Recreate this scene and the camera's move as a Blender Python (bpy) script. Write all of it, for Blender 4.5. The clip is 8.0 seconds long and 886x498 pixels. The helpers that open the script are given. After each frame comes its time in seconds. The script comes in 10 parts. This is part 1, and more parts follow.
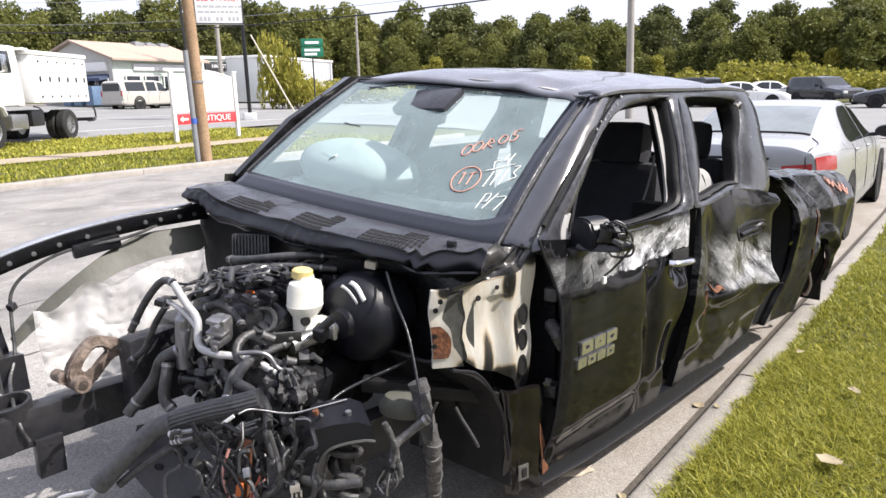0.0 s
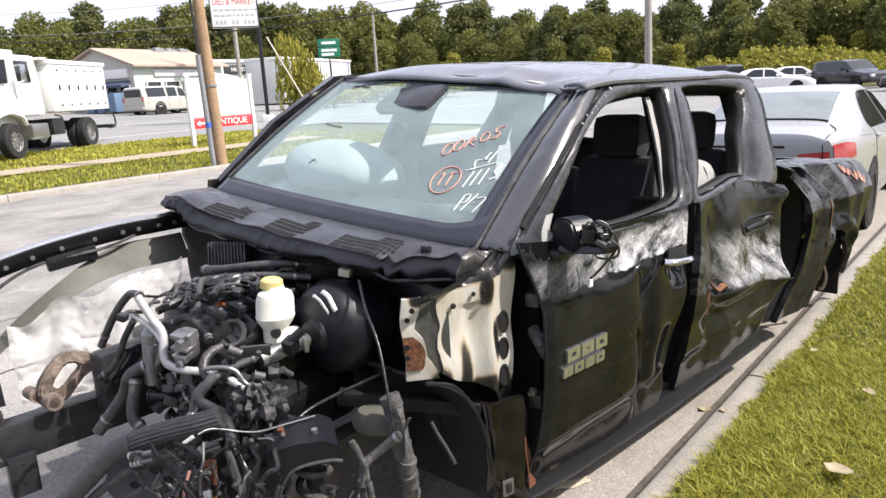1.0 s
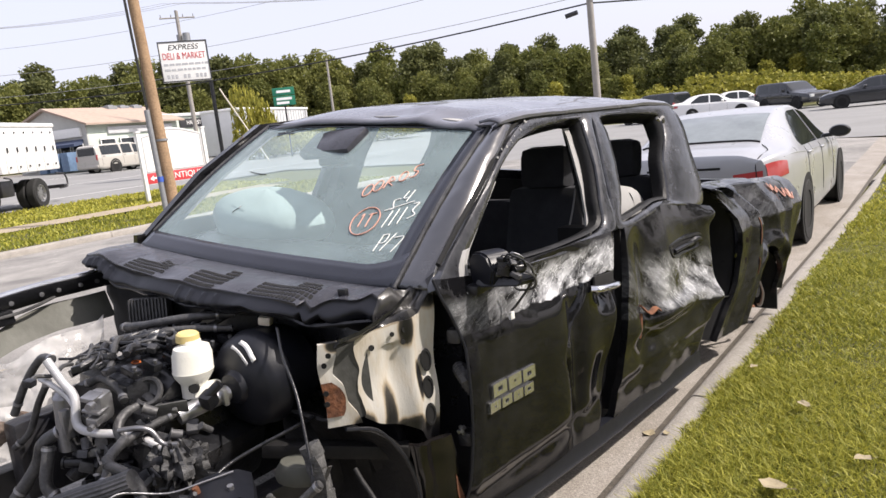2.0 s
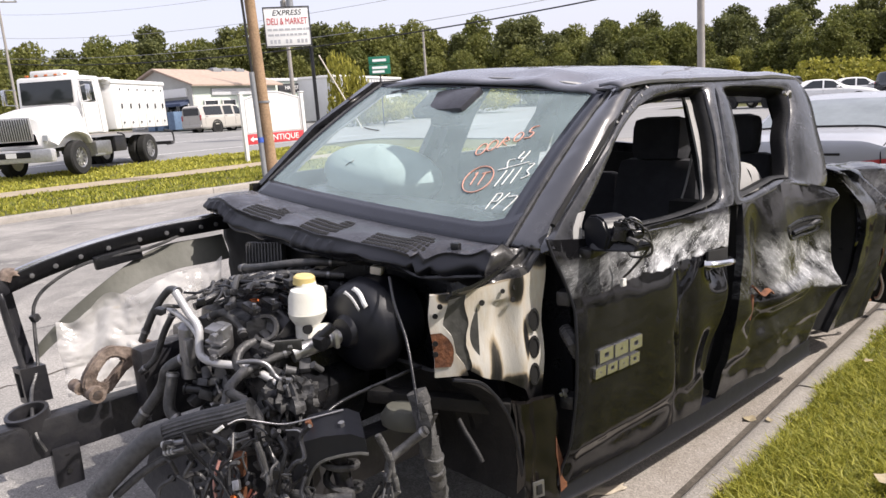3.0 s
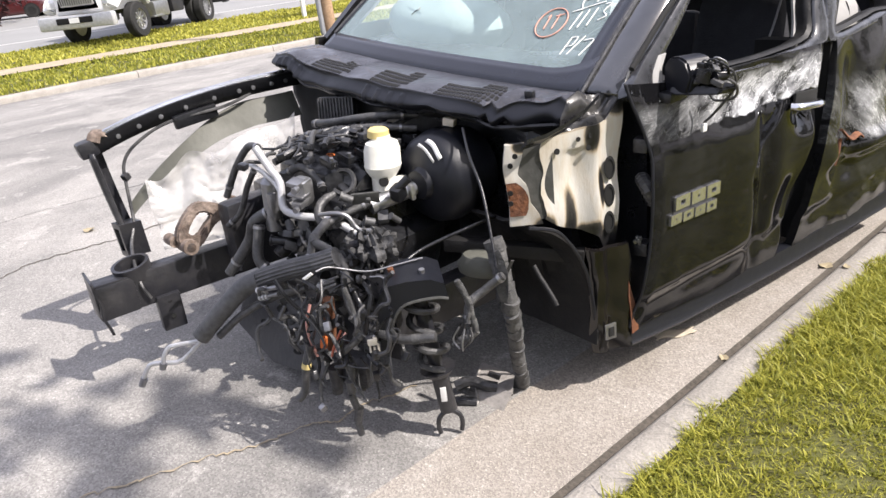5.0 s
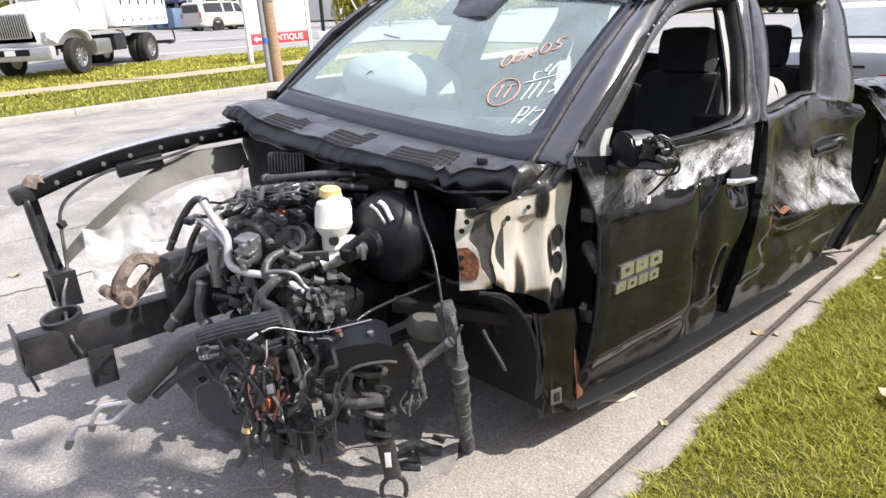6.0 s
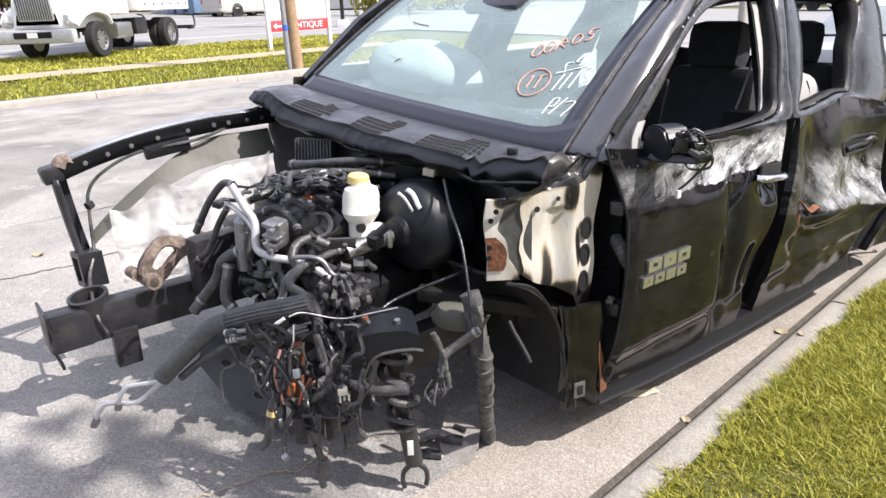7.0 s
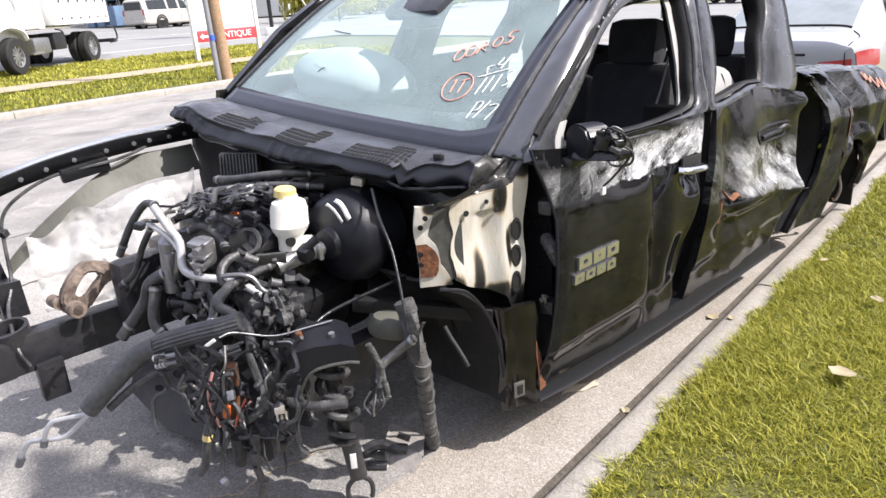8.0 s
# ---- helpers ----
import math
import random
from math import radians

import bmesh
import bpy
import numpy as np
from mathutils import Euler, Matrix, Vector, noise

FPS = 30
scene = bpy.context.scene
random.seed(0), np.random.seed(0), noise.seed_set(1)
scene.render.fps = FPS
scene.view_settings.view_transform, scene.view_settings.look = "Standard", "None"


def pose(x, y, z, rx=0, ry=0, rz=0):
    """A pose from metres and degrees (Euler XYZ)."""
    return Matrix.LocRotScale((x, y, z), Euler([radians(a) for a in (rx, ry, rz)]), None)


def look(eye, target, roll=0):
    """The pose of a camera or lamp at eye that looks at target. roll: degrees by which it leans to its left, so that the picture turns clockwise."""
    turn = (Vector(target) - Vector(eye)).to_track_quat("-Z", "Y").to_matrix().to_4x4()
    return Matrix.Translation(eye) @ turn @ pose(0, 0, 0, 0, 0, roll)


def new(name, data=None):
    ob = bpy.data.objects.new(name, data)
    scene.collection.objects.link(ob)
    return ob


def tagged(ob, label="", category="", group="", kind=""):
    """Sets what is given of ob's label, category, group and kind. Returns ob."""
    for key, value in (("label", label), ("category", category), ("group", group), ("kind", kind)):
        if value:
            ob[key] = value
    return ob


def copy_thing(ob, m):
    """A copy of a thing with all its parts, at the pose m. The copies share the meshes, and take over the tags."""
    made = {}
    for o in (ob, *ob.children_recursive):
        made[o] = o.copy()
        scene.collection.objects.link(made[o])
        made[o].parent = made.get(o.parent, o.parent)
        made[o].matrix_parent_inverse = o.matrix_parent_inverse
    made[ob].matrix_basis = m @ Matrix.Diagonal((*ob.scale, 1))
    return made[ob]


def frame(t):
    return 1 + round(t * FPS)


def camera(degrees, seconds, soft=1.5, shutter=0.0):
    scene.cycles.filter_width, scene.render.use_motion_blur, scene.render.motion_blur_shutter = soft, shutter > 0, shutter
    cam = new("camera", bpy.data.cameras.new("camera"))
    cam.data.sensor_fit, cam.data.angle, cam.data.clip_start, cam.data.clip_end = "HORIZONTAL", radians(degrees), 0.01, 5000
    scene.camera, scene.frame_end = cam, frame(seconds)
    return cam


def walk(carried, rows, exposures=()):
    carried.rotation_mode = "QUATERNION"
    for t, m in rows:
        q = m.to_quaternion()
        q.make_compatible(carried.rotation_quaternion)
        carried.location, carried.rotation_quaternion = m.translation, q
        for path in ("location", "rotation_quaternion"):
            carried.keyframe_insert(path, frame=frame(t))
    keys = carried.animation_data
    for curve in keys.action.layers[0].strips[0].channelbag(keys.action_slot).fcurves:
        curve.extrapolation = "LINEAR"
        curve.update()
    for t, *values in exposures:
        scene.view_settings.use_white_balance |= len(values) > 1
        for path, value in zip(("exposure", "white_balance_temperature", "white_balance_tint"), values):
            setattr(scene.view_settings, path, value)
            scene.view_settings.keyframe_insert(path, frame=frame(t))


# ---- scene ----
cam = camera(64.8, 8.0)
PATH = [
    (0, (2.425, -1.92, 1.643), (0.983, -0.607, 1.198), -1.5),
    (0.2, (2.387, -1.9, 1.641), (0.912, -0.617, 1.219), -1.84),
    (0.5, (2.364, -1.857, 1.64), (0.877, -0.606, 1.166), -0.6),
    (0.8, (2.399, -1.782, 1.64), (0.903, -0.541, 1.171), -2.01),
    (1, (2.444, -1.71, 1.638), (0.958, -0.45, 1.186), -3.3),
    (1.2, (2.486, -1.642, 1.636), (0.978, -0.384, 1.262), -4.0),
    (2.3, (2.557, -1.577, 1.603), (1.138, -0.208, 1.264), -6.6),
    (2.5, (2.54, -1.594, 1.586), (1.044, -0.285, 1.364), -4.6),
    (2.7, (2.515, -1.621, 1.578), (1.048, -0.299, 1.263), -4.25),
    (3, (2.492, -1.67, 1.573), (0.912, -0.512, 1.174), -3.9),
    (3.2, (2.476, -1.704, 1.572), (0.889, -0.562, 1.152), -4.55),
    (3.5, (2.451, -1.755, 1.566), (0.792, -0.748, 1.083), -5.5),
    (3.7, (2.431, -1.777, 1.552), (0.789, -0.807, 0.949), -4.78),
    (4, (2.415, -1.805, 1.547), (0.745, -0.968, 0.833), -5.9),
    (4.2, (2.407, -1.794, 1.543), (0.743, -0.952, 0.821), -5.67),
    (4.5, (2.455, -1.76, 1.55), (0.827, -0.85, 0.827), -4.9),
    (4.7, (2.478, -1.749, 1.557), (0.845, -0.866, 0.812), -6.08),
    (5, (2.49, -1.718, 1.564), (0.889, -0.802, 0.792), -6.9),
    (5.2, (2.493, -1.713, 1.581), (0.907, -0.735, 0.855), -6.0),
    (6.3, (2.443, -1.754, 1.609), (0.905, -0.653, 0.958), -2.9),
    (6.5, (2.435, -1.767, 1.61), (0.878, -0.692, 0.96), -2.8),
    (6.8, (2.426, -1.773, 1.606), (0.859, -0.709, 0.961), -2.91),
    (7, (2.426, -1.773, 1.6), (0.872, -0.712, 0.924), -2.1),
    (7.2, (2.416, -1.769, 1.594), (0.9, -0.675, 0.882), -2.02),
    (7.5, (2.436, -1.75, 1.597), (0.955, -0.62, 0.869), -3.0),
    (7.8, (2.441, -1.739, 1.605), (0.979, -0.57, 0.901), -3.3),
    (8, (2.446, -1.73, 1.611), (0.985, -0.544, 0.934), -3.9),
]
EXPOSURES = [(0.0, 0.72, 6300, 10), (1.2, 0.68, 6400, 10), (2.5, 0.34, 6550, 12), (3.0, 0.42, 6500, 12), (3.5, 0.60, 6550, 12), (4.0, 0.68, 6650, 13), (4.5, 0.80, 6420, 12), (5.2, 0.82, 6350, 11), (6.5, 0.86, 6280, 11), (8.0, 0.92, 6250, 11)]
walk(cam, [(t, look(eye, target, roll)) for t, eye, target, roll in PATH], EXPOSURES)

# ---- world, sun, exposure ----
SUN = Vector((0.70, 0.50, 1.0)).normalized()
world = bpy.data.worlds.new("sky")
scene.world = world
world.use_nodes = True
wn = world.node_tree.nodes
wl = world.node_tree.links
sky = wn.new("ShaderNodeTexSky")
sky.sky_type = 'NISHITA'
sky.sun_disc = False
sky.sun_elevation = math.asin(SUN.z)
sky.sun_rotation = math.atan2(SUN.x, SUN.y)
sky.dust_density = 4.0
sky.air_density = 1.0
sky.ozone_density = 1.5
haze = wn.new("ShaderNodeMix")
haze.data_type = 'RGBA'
haze.inputs[0].default_value = 0.55
haze.inputs[7].default_value = (7.3, 7.1, 8.1, 1)
wl.new(sky.outputs[0], haze.inputs[6])
wl.new(haze.outputs[2], wn["Background"].inputs[0])
wn["Background"].inputs[1].default_value = 0.13
sun_data = bpy.data.lights.new("sun", 'SUN')
sun_data.energy = 4.6
sun_data.angle = radians(0.6)
sun_data.color = (1.0, 0.925, 0.85)
sun = new("sun", sun_data)
sun.matrix_world = look((0, 0, 30), (-SUN.x * 30, -SUN.y * 30, 30 - SUN.z * 30))


# ---- materials ----
def material(name, base, rough=0.5, metal=0.0, vary=0.25, scale=8.0, bump=0.1, bump_scale=60.0, second=None, spread=0.5,
             coat=0.0, rand=0.0, spec=0.5, fine=0.0):
    """Principled surface with blotches at one scale, grain at another and a fine relief."""
    m = bpy.data.materials.new(name)
    m.use_nodes = True
    nt = m.node_tree
    n, l = nt.nodes, nt.links
    p = n["Principled BSDF"]
    p.inputs["Roughness"].default_value = rough
    p.inputs["Metallic"].default_value = metal
    p.inputs["Coat Weight"].default_value = coat
    p.inputs["Coat Roughness"].default_value = 0.05
    p.inputs["Specular IOR Level"].default_value = spec
    co = n.new("ShaderNodeTexCoord")
    big = n.new("ShaderNodeTexNoise")
    big.inputs["Scale"].default_value = scale
    big.inputs["Detail"].default_value = 6
    big.inputs["Roughness"].default_value = 0.65
    l.new(co.outputs["Object"], big.inputs["Vector"])
    ramp = n.new("ShaderNodeMapRange")
    ramp.inputs["From Min"].default_value = 0.5 - spread * 0.5
    ramp.inputs["From Max"].default_value = 0.5 + spread * 0.5
    l.new(big.outputs["Fac"], ramp.inputs["Value"])
    mix = n.new("ShaderNodeMix")
    mix.data_type = 'RGBA'
    other = second if second else tuple(c * (1 - vary) for c in base)
    mix.inputs[6].default_value = (*base, 1)
    mix.inputs[7].default_value = (*other, 1)
    l.new(ramp.outputs[0], mix.inputs[0])
    out = mix.outputs[2]
    grain = n.new("ShaderNodeTexNoise")
    grain.inputs["Scale"].default_value = bump_scale
    grain.inputs["Detail"].default_value = 4
    l.new(co.outputs["Object"], grain.inputs["Vector"])
    if fine:
        g = n.new("ShaderNodeMapRange")
        g.inputs["From Min"].default_value = 0.3
        g.inputs["From Max"].default_value = 0.7
        g.inputs["To Min"].default_value = 1 - fine
        g.inputs["To Max"].default_value = 1 + fine
        l.new(grain.outputs["Fac"], g.inputs["Value"])
        mul = n.new("ShaderNodeVectorMath")
        mul.operation = 'SCALE'
        l.new(out, mul.inputs[0])
        l.new(g.outputs[0], mul.inputs["Scale"])
        out = mul.outputs[0]
    if rand:
        info = n.new("ShaderNodeObjectInfo")
        r = n.new("ShaderNodeMapRange")
        r.inputs["To Min"].default_value = 1 - rand
        r.inputs["To Max"].default_value = 1 + rand
        l.new(info.outputs["Random"], r.inputs["Value"])
        mul2 = n.new("ShaderNodeVectorMath")
        mul2.operation = 'SCALE'
        l.new(out, mul2.inputs[0])
        l.new(r.outputs[0], mul2.inputs["Scale"])
        out = mul2.outputs[0]
    l.new(out, p.inputs["Base Color"])
    rr = n.new("ShaderNodeMapRange")
    rr.inputs["To Min"].default_value = max(0.0, rough - 0.12 * (rough > 0.12))
    rr.inputs["To Max"].default_value = min(1.0, rough + 0.12)
    l.new(big.outputs["Fac"], rr.inputs["Value"])
    l.new(rr.outputs[0], p.inputs["Roughness"])
    if bump:
        b = n.new("ShaderNodeBump")
        b.inputs["Strength"].default_value = bump
        b.inputs["Distance"].default_value = 0.01
        l.new(grain.outputs["Fac"], b.inputs["Height"])
        l.new(b.outputs[0], p.inputs["Normal"])
    return m


def leaf_material(name, a, b, trans=0.25, rough=0.6):
    """Leaves and blades: each island of its own shade between two greens, a little light passing through."""
    m = bpy.data.materials.new(name)
    m.use_nodes = True
    n, l = m.node_tree.nodes, m.node_tree.links
    p = n["Principled BSDF"]
    geo = n.new("ShaderNodeNewGeometry")
    info = n.new("ShaderNodeObjectInfo")
    add = n.new("ShaderNodeMath")
    add.operation = 'MULTIPLY_ADD'
    add.inputs[1].default_value = 0.65
    l.new(geo.outputs["Random Per Island"], add.inputs[0])
    sc = n.new("ShaderNodeMath")
    sc.operation = 'MULTIPLY'
    sc.inputs[1].default_value = 0.35
    l.new(info.outputs["Random"], sc.inputs[0])
    l.new(sc.outputs[0], add.inputs[2])
    mix = n.new("ShaderNodeMix")
    mix.data_type = 'RGBA'
    mix.inputs[6].default_value = (*a, 1)
    mix.inputs[7].default_value = (*b, 1)
    l.new(add.outputs[0], mix.inputs[0])
    l.new(mix.outputs[2], p.inputs["Base Color"])
    p.inputs["Roughness"].default_value = rough
    p.inputs["Specular IOR Level"].default_value = 0.25
    tr = n.new("ShaderNodeBsdfTranslucent")
    l.new(mix.outputs[2], tr.inputs["Color"])
    sh = n.new("ShaderNodeMixShader")
    sh.inputs[0].default_value = trans
    l.new(p.outputs[0], sh.inputs[1])
    l.new(tr.outputs[0], sh.inputs[2])
    l.new(sh.outputs[0], n["Material Output"].inputs["Surface"])
    return m


def glass_material(name, tint=(0.9, 0.96, 0.94), rough=0.02, milk=0.0):
    m = bpy.data.materials.new(name)
    m.use_nodes = True
    n, l = m.node_tree.nodes, m.node_tree.links
    clear = n.new("ShaderNodeBsdfTransparent")
    clear.inputs[0].default_value = (*tint, 1)
    gloss = n.new("ShaderNodeBsdfGlossy")
    gloss.inputs["Roughness"].default_value = rough
    fr = n.new("ShaderNodeFresnel")
    fr.inputs[0].default_value = 1.5
    sh = n.new("ShaderNodeMixShader")
    l.new(fr.outputs[0], sh.inputs[0])
    l.new(clear.outputs[0], sh.inputs[1])
    l.new(gloss.outputs[0], sh.inputs[2])
    out = sh.outputs[0]
    if milk:
        # Pale milk puts the sky's reflection into the glass colour, beside dust.
        dust_haze = n.new("ShaderNodeBsdfDiffuse")
        dust_haze.inputs[0].default_value = (0.66, 0.84, 0.86, 1)
        tex = n.new("ShaderNodeTexNoise")
        tex.inputs["Scale"].default_value = 5
        tex.inputs["Detail"].default_value = 8
        co = n.new("ShaderNodeTexCoord")
        l.new(co.outputs["Object"], tex.inputs["Vector"])
        r = n.new("ShaderNodeMapRange")
        r.inputs["From Min"].default_value = 0.3
        r.inputs["From Max"].default_value = 0.75
        r.inputs["To Min"].default_value = milk * 0.75
        r.inputs["To Max"].default_value = milk * 1.15
        l.new(tex.outputs["Fac"], r.inputs["Value"])
        sh2 = n.new("ShaderNodeMixShader")
        l.new(r.outputs[0], sh2.inputs[0])
        l.new(out, sh2.inputs[1])
        l.new(dust_haze.outputs[0], sh2.inputs[2])
        out = sh2.outputs[0]
    l.new(out, n["Material Output"].inputs["Surface"])
    return m


def scraped_paint(name, amount=0.35, seed=0.0, zmid=0.9, zspan=0.16, floor_amount=0.08, dusty=0.028, lean=-0.42, start=-9.0, tilt=0.0):
    """Black gloss paint, scraped to pale primer in streaks along a band, dusty below."""
    m = bpy.data.materials.new(name)
    m.use_nodes = True
    n, l = m.node_tree.nodes, m.node_tree.links
    p = n["Principled BSDF"]
    co = n.new("ShaderNodeTexCoord")
    mp = n.new("ShaderNodeMapping")
    mp.inputs["Location"].default_value = (seed, seed, 0)
    mp.inputs["Scale"].default_value = (2, 2.6, 8)
    turn = n.new("ShaderNodeMapping")
    turn.inputs["Rotation"].default_value = (lean, 0, 0)
    l.new(co.outputs["Object"], turn.inputs[0])
    l.new(turn.outputs[0], mp.inputs[0])
    streak = n.new("ShaderNodeTexNoise")
    streak.inputs["Scale"].default_value = 2.2
    streak.inputs["Detail"].default_value = 8
    streak.inputs["Roughness"].default_value = 0.68
    streak.inputs["Distortion"].default_value = 0.25
    l.new(mp.outputs[0], streak.inputs["Vector"])

    def calc(op, a, b, c=None, clamp=False):
        k = n.new("ShaderNodeMath")
        k.operation = op
        k.use_clamp = clamp
        for slot, v in zip(k.inputs, (a, b, c)):
            if v is None:
                continue
            if isinstance(v, (int, float)):
                slot.default_value = v
            else:
                l.new(v, slot)
        return k.outputs[0]

    sep = n.new("ShaderNodeSeparateXYZ")
    l.new(co.outputs["Object"], sep.inputs[0])
    web = n.new("ShaderNodeTexVoronoi")
    web.feature = 'DISTANCE_TO_EDGE'
    web.inputs["Scale"].default_value = 15.0
    stretch = n.new("ShaderNodeMapping")
    stretch.inputs["Scale"].default_value = (0.5, 0.8, 2.0)
    l.new(streak.outputs["Color"], web.inputs["Vector"])
    wob = n.new("ShaderNodeVectorMath")
    wob.operation = 'MULTIPLY_ADD'
    wob.inputs[1].default_value = (0.16, 0.16, 0.16)
    l.new(streak.outputs["Color"], wob.inputs[0])
    l.new(turn.outputs[0], wob.inputs[2])
    l.new(wob.outputs[0], stretch.inputs[0])
    l.new(stretch.outputs[0], web.inputs["Vector"])
    hair = calc('SUBTRACT', 1.0, calc('MULTIPLY', web.outputs["Distance"], 40.0), clamp=True)
    patches = n.new("ShaderNodeTexNoise")
    patches.inputs["Scale"].default_value = 7.5
    patches.inputs["Detail"].default_value = 7
    l.new(turn.outputs[0], patches.inputs["Vector"])
    blot = n.new("ShaderNodeMapRange")
    blot.inputs["From Min"].default_value = 0.40
    blot.inputs["From Max"].default_value = 0.58
    l.new(patches.outputs["Fac"], blot.inputs["Value"])
    level = calc('MULTIPLY_ADD', sep.outputs["Y"], -tilt, calc('MULTIPLY_ADD', patches.outputs["Fac"], 0.06, sep.outputs["Z"]))
    above = n.new("ShaderNodeMapRange")
    above.inputs["From Min"].default_value = zmid + 0.03 - zspan
    above.inputs["From Max"].default_value = zmid + 0.03 - zspan * 0.93
    l.new(level, above.inputs["Value"])
    below = n.new("ShaderNodeMapRange")
    below.inputs["From Min"].default_value = zmid + 0.03 + zspan * 0.4
    below.inputs["From Max"].default_value = zmid + 0.03 + zspan
    below.inputs["To Min"].default_value = 1.0
    below.inputs["To Max"].default_value = 0.0
    l.new(level, below.inputs["Value"])
    band = n.new("ShaderNodeMapRange")
    band.inputs["To Min"].default_value = floor_amount
    band.inputs["To Max"].default_value = amount
    l.new(calc('MULTIPLY', above.outputs[0], below.outputs[0]), band.inputs["Value"])
    film = n.new("ShaderNodeMapRange")
    film.inputs["From Min"].default_value = 0.40
    film.inputs["From Max"].default_value = 0.60
    film.inputs["To Min"].default_value = 0.03
    film.inputs["To Max"].default_value = 1.0
    l.new(streak.outputs["Fac"], film.inputs["Value"])
    both = calc('ADD', calc('MULTIPLY', film.outputs[0], calc('MULTIPLY_ADD', blot.outputs[0], 0.55, 0.45)), calc('MULTIPLY', hair, 0.9))
    onset = n.new("ShaderNodeMapRange")
    onset.inputs["From Min"].default_value = start
    onset.inputs["From Max"].default_value = start + 0.22
    onset.inputs["To Min"].default_value = 0.25
    l.new(sep.outputs["Y"], onset.inputs["Value"])
    edge_out = calc('MULTIPLY', calc('MULTIPLY', both, band.outputs[0]), onset.outputs[0], clamp=True)
    dust_haze = n.new("ShaderNodeTexNoise")
    dust_haze.inputs["Scale"].default_value = 4
    dust_haze.inputs["Detail"].default_value = 10
    dust_haze.inputs["Roughness"].default_value = 0.75
    l.new(co.outputs["Object"], dust_haze.inputs["Vector"])
    dm = n.new("ShaderNodeMix")
    dm.data_type = 'RGBA'
    dm.inputs[6].default_value = (0.006, 0.006, 0.007, 1)
    dm.inputs[7].default_value = (dusty, dusty, dusty * 1.04, 1)
    dr = n.new("ShaderNodeMapRange")
    dr.inputs["From Min"].default_value = 0.45
    dr.inputs["From Max"].default_value = 0.8
    l.new(dust_haze.outputs["Fac"], dr.inputs["Value"])
    l.new(dr.outputs[0], dm.inputs[0])
    mix = n.new("ShaderNodeMix")
    mix.data_type = 'RGBA'
    l.new(dm.outputs[2], mix.inputs[6])
    mix.inputs[7].default_value = (0.62, 0.63, 0.65, 1)
    l.new(edge_out, mix.inputs[0])
    l.new(mix.outputs[2], p.inputs["Base Color"])
    ro = n.new("ShaderNodeMapRange")
    ro.inputs["To Min"].default_value = 0.05
    ro.inputs["To Max"].default_value = 0.34
    l.new(edge_out, ro.inputs["Value"])
    ro2 = n.new("ShaderNodeMath")
    ro2.operation = 'MULTIPLY_ADD'
    ro2.inputs[1].default_value = 0.12
    l.new(dr.outputs[0], ro2.inputs[0])
    l.new(ro.outputs[0], ro2.inputs[2])
    l.new(ro2.outputs[0], p.inputs["Roughness"])
    p.inputs["Specular IOR Level"].default_value = 0.30
    wave = n.new("ShaderNodeTexNoise")
    wave.inputs["Scale"].default_value = 7
    wave.inputs["Detail"].default_value = 3
    l.new(co.outputs["Object"], wave.inputs["Vector"])
    b = n.new("ShaderNodeBump")
    b.inputs["Strength"].default_value = 0.10
    b.inputs["Distance"].default_value = 0.02
    l.new(wave.outputs["Fac"], b.inputs["Height"])
    b2 = n.new("ShaderNodeBump")
    b2.inputs["Strength"].default_value = 0.3
    b2.inputs["Distance"].default_value = 0.003
    l.new(edge_out, b2.inputs["Height"])
    l.new(b.outputs[0], b2.inputs["Normal"])
    l.new(b2.outputs[0], p.inputs["Normal"])
    return m


